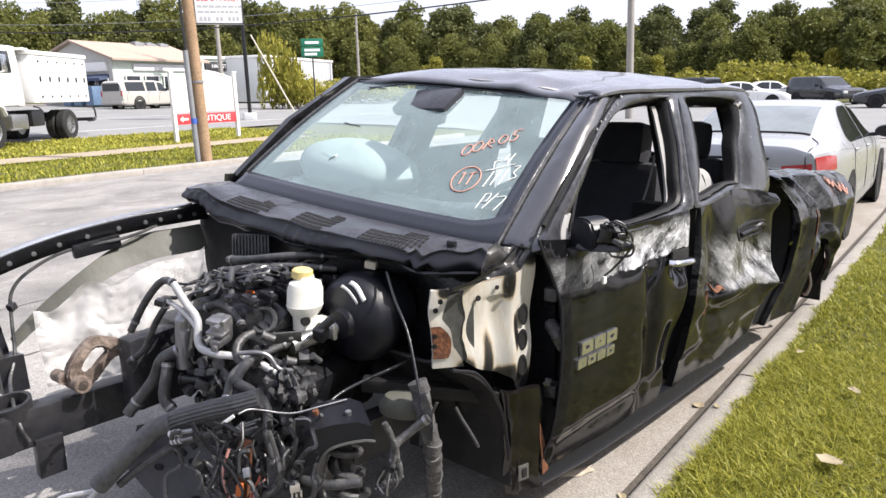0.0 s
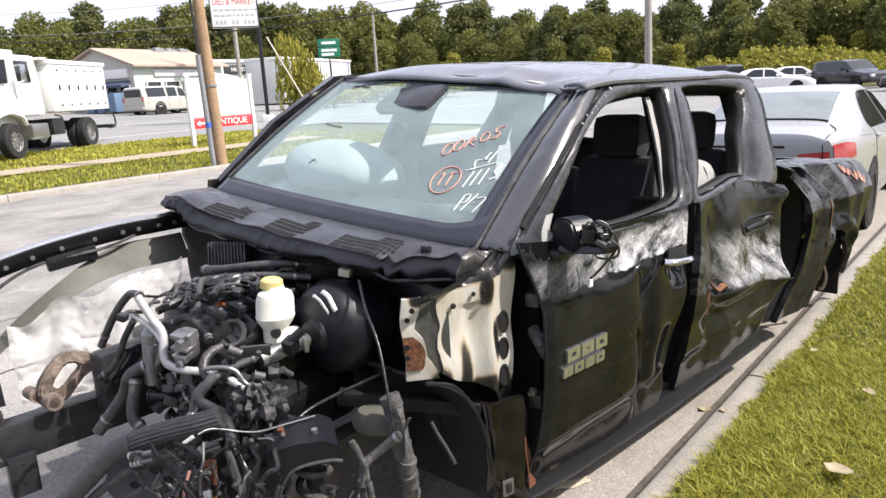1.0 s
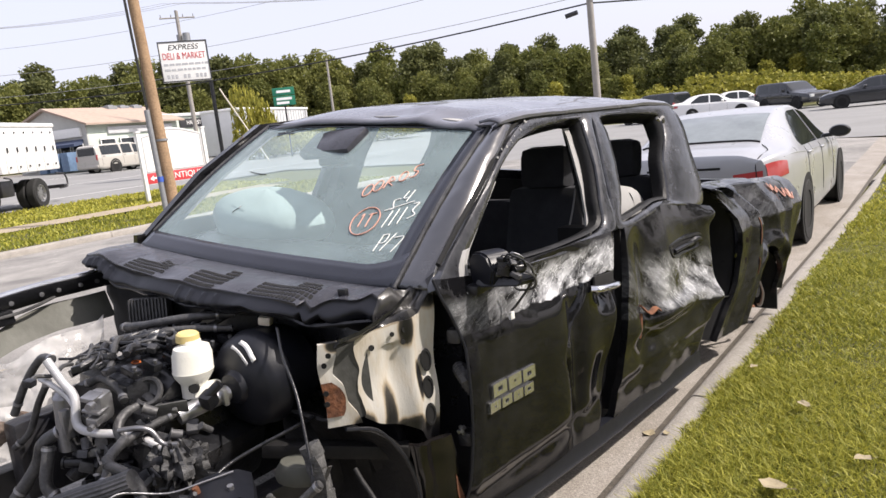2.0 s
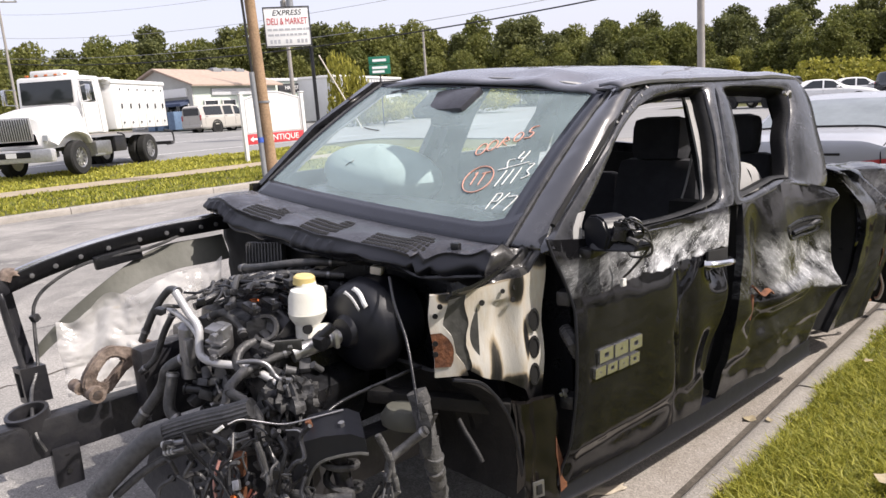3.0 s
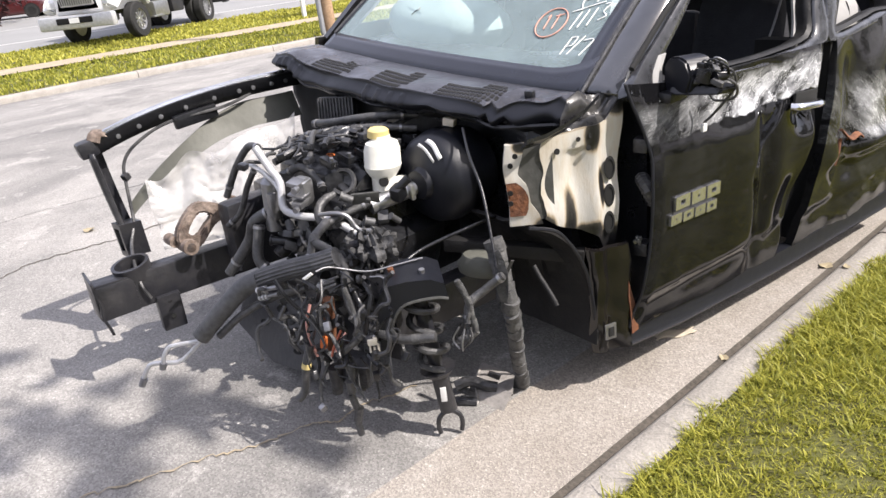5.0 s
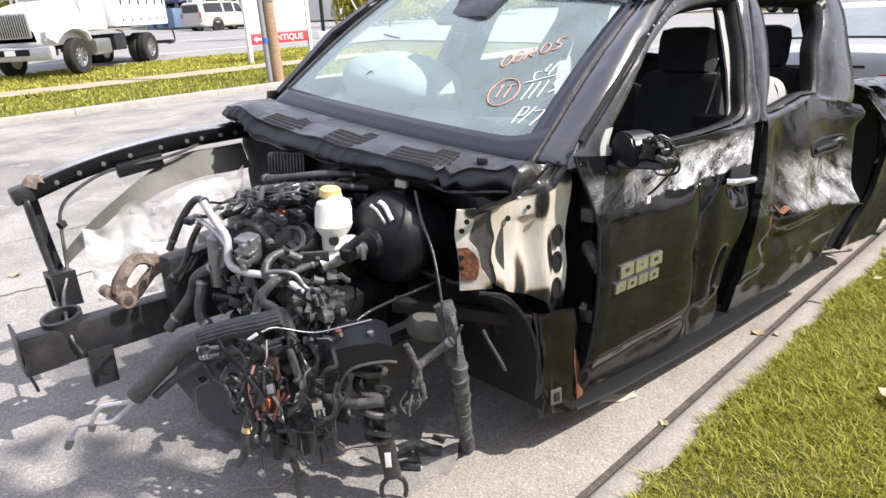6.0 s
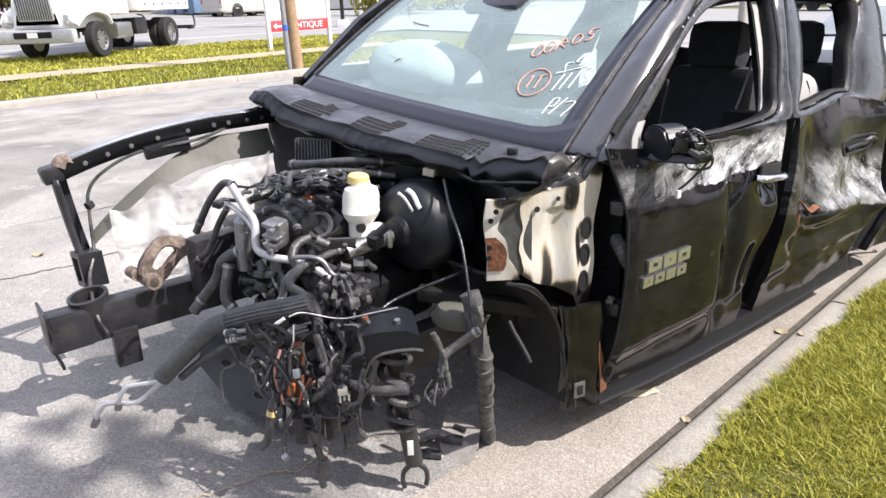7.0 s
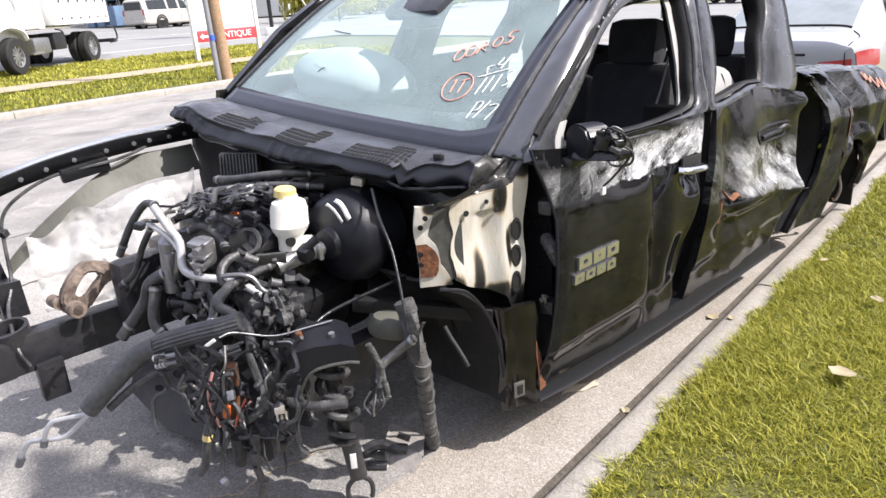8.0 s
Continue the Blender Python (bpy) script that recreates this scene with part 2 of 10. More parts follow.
def paving(name, pale, dark, blotch, fleck, worn=0.0, stone=170.0):
    """Paving of small stones: each its own shade, worn pale and dark in blotches, some patches bare."""
    m = bpy.data.materials.new(name)
    m.use_nodes = True
    n, l = m.node_tree.nodes, m.node_tree.links
    p = n["Principled BSDF"]
    p.inputs["Roughness"].default_value = 0.88
    p.inputs["Specular IOR Level"].default_value = 0.35
    co = n.new("ShaderNodeTexCoord")

    def noisy(scale, lo, hi, detail=6.0, warp=0.0):
        t = n.new("ShaderNodeTexNoise")
        t.inputs["Scale"].default_value = scale
        t.inputs["Detail"].default_value = detail
        t.inputs["Roughness"].default_value = 0.62
        t.inputs["Distortion"].default_value = warp
        l.new(co.outputs["Object"], t.inputs["Vector"])
        r = n.new("ShaderNodeMapRange")
        r.inputs["From Min"].default_value = lo
        r.inputs["From Max"].default_value = hi
        l.new(t.outputs["Fac"], r.inputs["Value"])
        return r.outputs[0]

    def blend(fac, a, b):
        k = n.new("ShaderNodeMix")
        k.data_type = 'RGBA'
        l.new(fac, k.inputs[0])
        for slot, v in ((k.inputs[6], a), (k.inputs[7], b)):
            if isinstance(v, tuple):
                slot.default_value = (*v, 1)
            else:
                l.new(v, slot)
        return k.outputs[2]

    col = blend(noisy(blotch, 0.36, 0.64, 8.0, 0.6), pale, dark)
    if worn:
        bare = n.new("ShaderNodeMath")
        bare.operation = 'MULTIPLY'
        l.new(noisy(3.2, 0.60, 0.63, 5.0, 0.4), bare.inputs[0])
        bare.inputs[1].default_value = worn
        col = blend(bare.outputs[0], col, tuple(c * 1.45 for c in pale))
    cells = n.new("ShaderNodeTexVoronoi")
    cells.inputs["Scale"].default_value = stone
    l.new(co.outputs["Object"], cells.inputs["Vector"])
    one = n.new("ShaderNodeSeparateColor")
    l.new(cells.outputs["Color"], one.inputs[0])
    shade = n.new("ShaderNodeMapRange")
    shade.inputs["To Min"].default_value = 1 - fleck
    shade.inputs["To Max"].default_value = 1 + fleck
    l.new(one.outputs[0], shade.inputs["Value"])
    bright = n.new("ShaderNodeMapRange")
    bright.inputs["From Min"].default_value = 0.93
    bright.inputs["From Max"].default_value = 0.97
    bright.inputs["To Max"].default_value = fleck * 1.6
    l.new(one.outputs[1], bright.inputs["Value"])
    both = n.new("ShaderNodeMath")
    l.new(shade.outputs[0], both.inputs[0])
    l.new(bright.outputs[0], both.inputs[1])
    mul = n.new("ShaderNodeVectorMath")
    mul.operation = 'SCALE'
    l.new(col, mul.inputs[0])
    l.new(both.outputs[0], mul.inputs["Scale"])
    l.new(mul.outputs[0], p.inputs["Base Color"])
    b = n.new("ShaderNodeBump")
    b.inputs["Strength"].default_value = 0.6
    b.inputs["Distance"].default_value = 0.003
    l.new(cells.outputs["Distance"], b.inputs["Height"])
    l.new(b.outputs[0], p.inputs["Normal"])
    return m


M_ASPHALT = paving("asphalt", (0.29, 0.278, 0.26), (0.155, 0.15, 0.143), 0.75, 0.27, 0.32, 170.0)
# Dirt brown darkened for the kerb's painted shade; the tar seam shares it.
M_DARKSTRIP = material("kerb_dirt_shade", (0.10, 0.085, 0.068), 0.95, scale=12, vary=0.5, bump=0.5, bump_scale=80, fine=0.3)
M_PAN = paving("gutter_concrete", (0.30, 0.275, 0.246), (0.24, 0.215, 0.186), 2.2, 0.26, 0.0, 190.0)
M_KERB = material("kerb_concrete", (0.345, 0.32, 0.285), 0.9, scale=5, vary=0.3, bump=0.5, bump_scale=110, fine=0.2)
M_HIGHWAY = material("highway_asphalt", (0.24, 0.24, 0.235), 0.85, scale=0.4, vary=0.2, bump=0.3, bump_scale=60, fine=0.15)
M_LINE = material("road_paint", (0.72, 0.72, 0.7), 0.7, scale=6, vary=0.3, bump=0.2)
M_SOIL = material("turf_soil", (0.105, 0.11, 0.022), 0.95, second=(0.06, 0.055, 0.02), scale=6, bump=0.6, bump_scale=50, fine=0.3)
M_SAND = material("worn_path_soil", (0.36, 0.30, 0.21), 0.95, scale=3, vary=0.3, bump=0.4, bump_scale=60, fine=0.2)
M_GRASS = leaf_material("grass_blade", (0.050, 0.095, 0.010), (0.57, 0.525, 0.095), 0.40, 0.5)
M_LEAF = leaf_material("tree_leaf", (0.085, 0.105, 0.026), (0.22, 0.22, 0.06), 0.35)
M_LEAF_DARK = leaf_material("pine_leaf", (0.06, 0.075, 0.026), (0.16, 0.165, 0.055), 0.3)
M_LEAF_LIGHT = leaf_material("bright_leaf", (0.17, 0.18, 0.03), (0.42, 0.38, 0.07), 0.35)
M_LEAF_PURPLE = leaf_material("plum_leaf", (0.02, 0.008, 0.010), (0.05, 0.02, 0.018), 0.15)
M_BARK = material("bark", (0.12, 0.09, 0.065), 0.95, scale=10, bump=0.8, bump_scale=30)
M_SCRAP = material("pale_card", (0.52, 0.45, 0.35), 0.85, scale=14, vary=0.25, bump=0.3)
M_DRYLEAF = material("dry_leaf", (0.40, 0.335, 0.215), 0.85, scale=30, vary=0.5, bump=0.4)

M_DOOR = scraped_paint("scraped_door_paint", 0.95, 0.0, 0.995, 0.072, 0.0, 0.022, -0.42, 0.14)
M_REARDOOR = scraped_paint("scraped_rear_door_paint", 0.62, 3.3, 0.975, 0.15, 0.03, 0.018, 0.75, 1.30, -0.15)
M_BED = scraped_paint("torn_bed_paint", 0.12, 5.1, 0.95, 0.15, 0.02, 0.03)
M_SASH = material("scuffed_frame_paint", (0.020, 0.021, 0.025), 0.24, scale=11, second=(0.058, 0.059, 0.065), spread=0.62, bump=0.14, bump_scale=26, coat=0.25, spec=0.6, fine=0.3)
M_PAINT = scraped_paint("dull_black_paint", 0.03, 7.0, 1.3, 0.6, 0.01, 0.06)
# Black roof lightened to blue-grey: the sky's sheen is put into the colour.
M_ROOF = material("roof_sky_sheen_paint", (0.15, 0.153, 0.178), 0.25, scale=5, vary=0.35, bump=0.12, bump_scale=9, coat=0.5)
M_COWL = material("grey_plastic", (0.052, 0.053, 0.064), 0.24, scale=9, vary=0.6, bump=0.3, bump_scale=28)
M_BLACK = material("black_plastic", (0.013, 0.0135, 0.016), 0.30, scale=10, vary=0.5, bump=0.2, bump_scale=60, fine=0.3)
# Near-black paint standing for the shade inside gaps, holes and cavities.
M_GAP = material("cavity_shade_black", (0.008, 0.008, 0.008), 0.9, scale=10, vary=0.3, bump=0.0)
M_RUBBER = material("rubber", (0.020, 0.0205, 0.023), 0.42, scale=16, second=(0.085, 0.084, 0.083), spread=0.34, bump=0.25, bump_scale=90, fine=0.2)
M_SEAL = material("door_seal_rubber", (0.010, 0.010, 0.011), 0.55, scale=12, vary=0.4, bump=0.2, bump_scale=60, spec=0.3)
M_FRAME = material("frame_paint", (0.012, 0.0125, 0.017), 0.36, scale=8, spec=0.5, second=(0.034, 0.033, 0.034), spread=0.35, bump=0.3, bump_scale=40)
M_RUST = material("rust", (0.20, 0.075, 0.03), 0.9, scale=14, second=(0.08, 0.035, 0.02), bump=0.5, bump_scale=60, fine=0.3)
M_DARKRUST = material("sooty_rusty_iron", (0.045, 0.038, 0.034), 0.8, scale=12, second=(0.14, 0.09, 0.06), spread=0.3, bump=0.5, bump_scale=50, fine=0.3)
M_RUSTARM = material("rusty_cast_iron", (0.27, 0.215, 0.175), 0.85, scale=16, second=(0.055, 0.035, 0.027), bump=0.6, bump_scale=50, fine=0.35)


def scorched_primer():
    """Cream primer with black soot in a few blots of their own shape, brown at their rims."""
    m = bpy.data.materials.new("scorched_primer")
    m.use_nodes = True
    n, l = m.node_tree.nodes, m.node_tree.links
    p = n["Principled BSDF"]
    co = n.new("ShaderNodeTexCoord")
    tex = n.new("ShaderNodeTexNoise")
    tex.inputs["Scale"].default_value = 13
    tex.inputs["Detail"].default_value = 9
    tex.inputs["Roughness"].default_value = 0.6
    st = n.new("ShaderNodeMapping")
    st.inputs["Scale"].default_value = (1.0, 1.7, 0.55)
    l.new(co.outputs["Object"], st.inputs[0])
    l.new(st.outputs[0], tex.inputs["Vector"])
    total = None
    for y, z, ry, rz in ((-0.262, 0.68, 0.026, 0.12), (-0.185, 0.985, 0.022, 0.055), (-0.27, 1.03, 0.09, 0.02), (-0.09, 1.075, 0.035, 0.04), (-0.12, 0.60, 0.10, 0.055), (-0.20, 0.645, 0.05, 0.04), (-0.36, 0.70, 0.035, 0.05), (-0.155, 0.80, 0.012, 0.06), (-0.42, 0.99, 0.02, 0.02)):
        mp = n.new("ShaderNodeMapping")
        mp.inputs["Location"].default_value = (0, -y / ry, -z / rz)
        mp.inputs["Scale"].default_value = (0, 1 / ry, 1 / rz)
        l.new(co.outputs["Object"], mp.inputs[0])
        ln = n.new("ShaderNodeVectorMath")
        ln.operation = 'LENGTH'
        l.new(mp.outputs[0], ln.inputs[0])
        r = n.new("ShaderNodeMapRange")
        r.inputs["From Min"].default_value = 1.35
        r.inputs["From Max"].default_value = 0.55
        l.new(ln.outputs["Value"], r.inputs["Value"])
        if total is None:
            total = r.outputs[0]
        else:
            mx = n.new("ShaderNodeMath")
            mx.operation = 'MAXIMUM'
            l.new(total, mx.inputs[0])
            l.new(r.outputs[0], mx.inputs[1])
            total = mx.outputs[0]
    add = n.new("ShaderNodeMath")
    add.operation = 'MULTIPLY_ADD'
    add.inputs[1].default_value = 1.15
    add.inputs[2].default_value = -0.53
    l.new(tex.outputs["Fac"], add.inputs[0])
    s = n.new("ShaderNodeMath")
    s.operation = 'ADD'
    l.new(total, s.inputs[0])
    l.new(add.outputs[0], s.inputs[1])
    ramp = n.new("ShaderNodeValToRGB")
    e = ramp.color_ramp.elements
    e[0].position, e[0].color = 0.0, (0.52, 0.50, 0.455, 1)
    e[1].position, e[1].color = 1.0, (0.012, 0.012, 0.013, 1)
    for pos, c in ((0.16, (0.50, 0.455, 0.38, 1)), (0.36, (0.34, 0.28, 0.20, 1)), (0.58, (0.05, 0.045, 0.04, 1))):
        k = e.new(pos)
        k.color = c
    l.new(s.outputs[0], ramp.inputs[0])
    l.new(ramp.outputs[0], p.inputs["Base Color"])
    p.inputs["Roughness"].default_value = 0.34
    b = n.new("ShaderNodeBump")
    b.inputs["Strength"].default_value = 0.4
    b.inputs["Distance"].default_value = 0.01
    l.new(tex.outputs["Fac"], b.inputs["Height"])
    l.new(b.outputs[0], p.inputs["Normal"])
    return m


M_PRIMER = scorched_primer()
M_LINERG = material("olive_grey_liner", (0.11, 0.11, 0.09), 0.6, scale=6, vary=0.35, bump=0.2, bump_scale=30)
# Liner taken near black: the wheel house's shade is put into its colour.
M_LINERBLACK = material("shaded_liner", (0.008, 0.008, 0.009), 0.6, scale=9, second=(0.022, 0.021, 0.020), spread=0.4, bump=0.4, bump_scale=35, spec=0.3)
M_DUSTYCAST = material("dusty_casting", (0.085, 0.085, 0.085), 0.6, scale=22, second=(0.02, 0.02, 0.022), spread=0.35, bump=0.8, bump_scale=55, fine=0.4)
M_DIRTY = material("dirty_dark_plastic", (0.035, 0.036, 0.035), 0.6, scale=8, second=(0.075, 0.075, 0.07), bump=0.25, bump_scale=40, fine=0.2)
M_SERVO = material("satin_black_paint", (0.009, 0.010, 0.015), 0.42, scale=7, vary=0.4, bump=0.08, bump_scale=20, spec=0.4)
M_PILLAR = material("glossy_pillar_paint", (0.018, 0.019, 0.023), 0.16, scale=9, second=(0.045, 0.046, 0.052), spread=0.4, bump=0.06, bump_scale=12, coat=0.8, spec=0.8)
M_SOOTY = material("sooty_panel", (0.012, 0.012, 0.014), 0.30, scale=11, second=(0.06, 0.058, 0.055), spread=0.3, bump=0.15, bump_scale=18, spec=0.5)
M_FRIT = material("printed_glass_border", (0.022, 0.025, 0.036), 0.10, scale=6, vary=0.4, bump=0.05, coat=0.1)
M_ALU = material("aluminium", (0.55, 0.55, 0.55), 0.36, metal=0.9, scale=12, vary=0.35, bump=0.2, bump_scale=50)
M_IRON = material("engine_iron", (0.030, 0.031, 0.036), 0.40, metal=0.3, scale=12, second=(0.05, 0.049, 0.049), spread=0.35, bump=0.5, bump_scale=45, fine=0.4)
M_STEEL = material("steel", (0.34, 0.34, 0.35), 0.4, metal=0.85, scale=20, vary=0.4, bump=0.15)
M_CHROME = material("chrome", (0.7, 0.7, 0.7), 0.20, metal=1.0, scale=10, vary=0.15, bump=0.05, bump_scale=10)
M_RESERVOIR = material("white_translucent_plastic", (0.78, 0.77, 0.70), 0.42, scale=9, vary=0.12, bump=0.08)
M_STEELPLATE = material("bare_grimy_steel", (0.38, 0.355, 0.33), 0.55, metal=0.2, scale=22, vary=0.5, bump=0.3, bump_scale=50)
M_PIPE = material("bright_pipe", (0.66, 0.66, 0.67), 0.35, metal=0.35, scale=14, vary=0.35, bump=0.15)
M_BADGE = material("bright_badge", (0.70, 0.70, 0.70), 0.22, metal=0.9, scale=20, vary=0.1, bump=0)
M_YELLOW = material("yellow_plastic", (0.66, 0.53, 0.22), 0.5, scale=20, vary=0.2)
M_HOSE = material("dusty_hose", (0.085, 0.085, 0.088), 0.5, scale=14, vary=0.5, bump=0.25, bump_scale=60, fine=0.25)
M_TAPE = material("dusty_cloth_tape", (0.105, 0.104, 0.102), 0.72, scale=18, second=(0.035, 0.035, 0.036), spread=0.35, bump=0.4, bump_scale=120, fine=0.25)
M_POST = material("sooty_post_paint", (0.005, 0.005, 0.006), 0.20, scale=14, second=(0.012, 0.010, 0.009), spread=0.25, bump=0.25, bump_scale=22, coat=0.3, spec=0.5)
M_SEAT = material("seat_cloth", (0.036, 0.037, 0.043), 0.95, scale=12, vary=0.4, bump=0.3, bump_scale=200)
M_LINER = material("headliner_cloth", (0.36, 0.355, 0.345), 0.95, scale=9, vary=0.15, bump=0.1)
M_AIRBAG = material("airbag_cloth", (0.36, 0.42, 0.41), 0.9, scale=6, vary=0.12, bump=0.5, bump_scale=14)
M_BAG = bpy.data.materials.new("clear_plastic_sheet")
M_LABEL = material("paper_label", (0.7, 0.7, 0.68), 0.7, scale=20, vary=0.1, bump=0)
M_COPPER = material("red_wire", (0.45, 0.12, 0.07), 0.5, scale=20, vary=0.3, bump=0)
M_PINK = material("pink_wire", (0.55, 0.28, 0.24), 0.5, scale=20, vary=0.3, bump=0)
M_CREAM = material("cream_connector", (0.72, 0.66, 0.55), 0.5, scale=20, vary=0.2, bump=0)
M_ORANGE = material("orange_plastic", (0.6, 0.16, 0.04), 0.5, scale=20, vary=0.2)
M_GLASS = glass_material("windscreen_glass", (0.86, 0.96, 0.97), 0.03, 0.235)
M_TINT = material("dark_car_glass", (0.02, 0.024, 0.026), 0.04, scale=4, vary=0.2, bump=0, coat=0.2)
# Grey-blue blotches put the sky's reflection into the rear glass colour.
M_REARGLASS = material("rear_glass_sky_sheen", (0.13, 0.15, 0.155), 0.05, scale=2.6, second=(0.24, 0.27, 0.275), bump=0)
M_ORANGEPEN = material("orange_marker", (0.70, 0.37, 0.29), 0.7, scale=30, vary=0.2, bump=0)
M_WHITEPEN = material("white_marker", (0.9, 0.9, 0.88), 0.7, scale=30, vary=0.1, bump=0)
M_RIM = material("silver_wheel_paint", (0.55, 0.55, 0.56), 0.35, metal=0.2, scale=8, vary=0.15, bump=0.03)
M_SILVER = material("silver_paint", (0.43, 0.44, 0.46), 0.30, metal=0.30, scale=3, vary=0.06, bump=0.02, bump_scale=8, coat=0.3)
M_WHITE = material("white_paint", (0.78, 0.78, 0.77), 0.3, scale=3, vary=0.08, bump=0.05, bump_scale=10, coat=0.2)
M_WHITEWOOD = material("white_painted_wood", (0.78, 0.78, 0.76), 0.6, scale=6, vary=0.1, bump=0.1)
M_DARKCAR = material("dark_car_paint", (0.03, 0.032, 0.036), 0.2, scale=3, vary=0.2, bump=0, coat=0.5)
M_MAROON = material("maroon_paint", (0.07, 0.015, 0.016), 0.2, scale=3, vary=0.2, bump=0, coat=0.5)
M_BEIGECAR = material("champagne_paint", (0.45, 0.43, 0.39), 0.3, scale=3, vary=0.1, bump=0, coat=0.4)
M_TYRE = material("tyre_rubber", (0.02, 0.02, 0.02), 0.85, scale=12, vary=0.4, bump=0.3)
M_REDLENS = material("red_lamp_lens", (0.42, 0.06, 0.06), 0.10, scale=8, vary=0.2, bump=0, coat=0.5)
M_CLEARLENS = material("clear_lamp_lens", (0.6, 0.62, 0.62), 0.1, scale=20, vary=0.3, bump=0)
M_POLEWOOD = material("weathered_pole_wood", (0.36, 0.24, 0.14), 0.9, scale=3, vary=0.35, bump=0.5, bump_scale=25, fine=0.2)
M_POLEGREY = material("grey_pole_wood", (0.33, 0.31, 0.28), 0.9, scale=3, vary=0.25, bump=0.4, bump_scale=25)
M_CONDUIT = material("galvanised_conduit", (0.30, 0.31, 0.32), 0.5, metal=0.4, scale=9, vary=0.25, bump=0.1)
M_BLUEPEN = material("blue_paint_mark", (0.05, 0.12, 0.5), 0.6, scale=20, vary=0.2, bump=0)
M_SIGNRED = material("sign_red", (0.55, 0.05, 0.06), 0.5, scale=6, vary=0.1, bump=0)
M_SIGNGREEN = material("sign_green", (0.01, 0.16, 0.09), 0.5, scale=6, vary=0.1, bump=0)
M_SIGNWHITE = material("sign_white", (0.82, 0.82, 0.8), 0.5, scale=4, vary=0.06, bump=0)
M_INK = material("black_ink", (0.03, 0.03, 0.035), 0.6, scale=20, vary=0.2, bump=0)
M_GREYINK = material("grey_ink", (0.45, 0.46, 0.48), 0.6, scale=20, vary=0.2, bump=0)
M_MINT = material("pale_green_siding", (0.55, 0.62, 0.54), 0.7, scale=2, vary=0.12, bump=0.1)
M_GABLE = material("grey_siding", (0.50, 0.50, 0.47), 0.8, scale=2, vary=0.12, bump=0.1)
M_SHINGLE = material("brown_shingle", (0.40, 0.31, 0.25), 0.9, scale=3, vary=0.2, bump=0.4, bump_scale=12)
M_WALLWHITE = material("grey_white_metal_wall", (0.55, 0.56, 0.57), 0.6, scale=1.5, vary=0.1, bump=0.1)
M_AWNING = material("blue_awning", (0.06, 0.08, 0.14), 0.8, scale=5, vary=0.2, bump=0.1)
M_WIRE = material("overhead_cable", (0.02, 0.02, 0.02), 0.7, scale=5, vary=0.1, bump=0)
M_WIREGREY = material("aluminium_cable", (0.30, 0.30, 0.31), 0.5, scale=5, vary=0.1, bump=0)
M_BLUE = material("blue_cooler_paint", (0.14, 0.22, 0.34), 0.5, scale=4, vary=0.4, bump=0)
M_SKYBLUE = material("sky_blue_paint", (0.10, 0.42, 0.62), 0.5, scale=4, vary=0.4, bump=0)



def plastic_sheet():
    M_BAG.use_nodes = True
    nn, ll = M_BAG.node_tree.nodes, M_BAG.node_tree.links
    p = nn["Principled BSDF"]
    p.inputs["Base Color"].default_value = (0.52, 0.51, 0.49, 1)
    p.inputs["Roughness"].default_value = 0.18
    t = nn.new("ShaderNodeBsdfTransparent")
    s = nn.new("ShaderNodeMixShader")
    tex = nn.new("ShaderNodeTexNoise")
    tex.inputs["Scale"].default_value = 6
    tex.inputs["Detail"].default_value = 6
    co = nn.new("ShaderNodeTexCoord")
    ll.new(co.outputs["Object"], tex.inputs["Vector"])
    r = nn.new("ShaderNodeMapRange")
    r.inputs["From Min"].default_value = 0.35
    r.inputs["From Max"].default_value = 0.65
    r.inputs["To Min"].default_value = 0.34
    r.inputs["To Max"].default_value = 0.74
    ll.new(tex.outputs["Fac"], r.inputs["Value"])
    ll.new(r.outputs[0], s.inputs[0])
    ll.new(t.outputs[0], s.inputs[1])
    ll.new(p.outputs[0], s.inputs[2])
    ll.new(s.outputs[0], nn["Material Output"].inputs["Surface"])


plastic_sheet()


# ---- mesh tools ----
def part(name, bm, mat, parent=None, label="", smooth=True, m=None):
    """Links a bmesh as one mesh object, under a thing or a part where a parent is given."""
    me = bpy.data.meshes.new(name)
    bmesh.ops.recalc_face_normals(bm, faces=bm.faces)
    bm.to_mesh(me)
    bm.free()
    for p in me.polygons:
        p.use_smooth = smooth
    if smooth:
        me.set_sharp_from_angle(angle=radians(38))
    me.materials.append(mat)
    ob = new(name, me)
    if parent is not None:
        ob.parent = parent
    if m is not None:
        ob.matrix_local = m
    if label:
        ob["label"] = label
    return ob


def thing(name, label, category, m=None, group="", kind=""):
    ob = new(name)
    ob.empty_display_size = 0.1
    if m is not None:
        ob.matrix_world = m
    return tagged(ob, label, category, group, kind)


def B():
    return bmesh.new()


def box(bm, c, size, rot=(0, 0, 0), bevel=0.0, taper=1.0):
    r = bmesh.ops.create_cube(bm, size=1.0)
    vs = r["verts"]
    for v in vs:
        k = taper if v.co.z > 0 else 1.0
        v.co = Vector((v.co.x * size[0] * k, v.co.y * size[1] * k, v.co.z * size[2]))
    if bevel:
        es = list({e for v in vs for e in v.link_edges})
        g = bmesh.ops.bevel(bm, geom=es, offset=bevel, segments=2, affect='EDGES', profile=0.6)
        vs = list({v for f in g["faces"] for v in f.verts} | {v for v in vs if v.is_valid})
    bmesh.ops.transform(bm, matrix=pose(*c, *rot), verts=vs)
    return bm


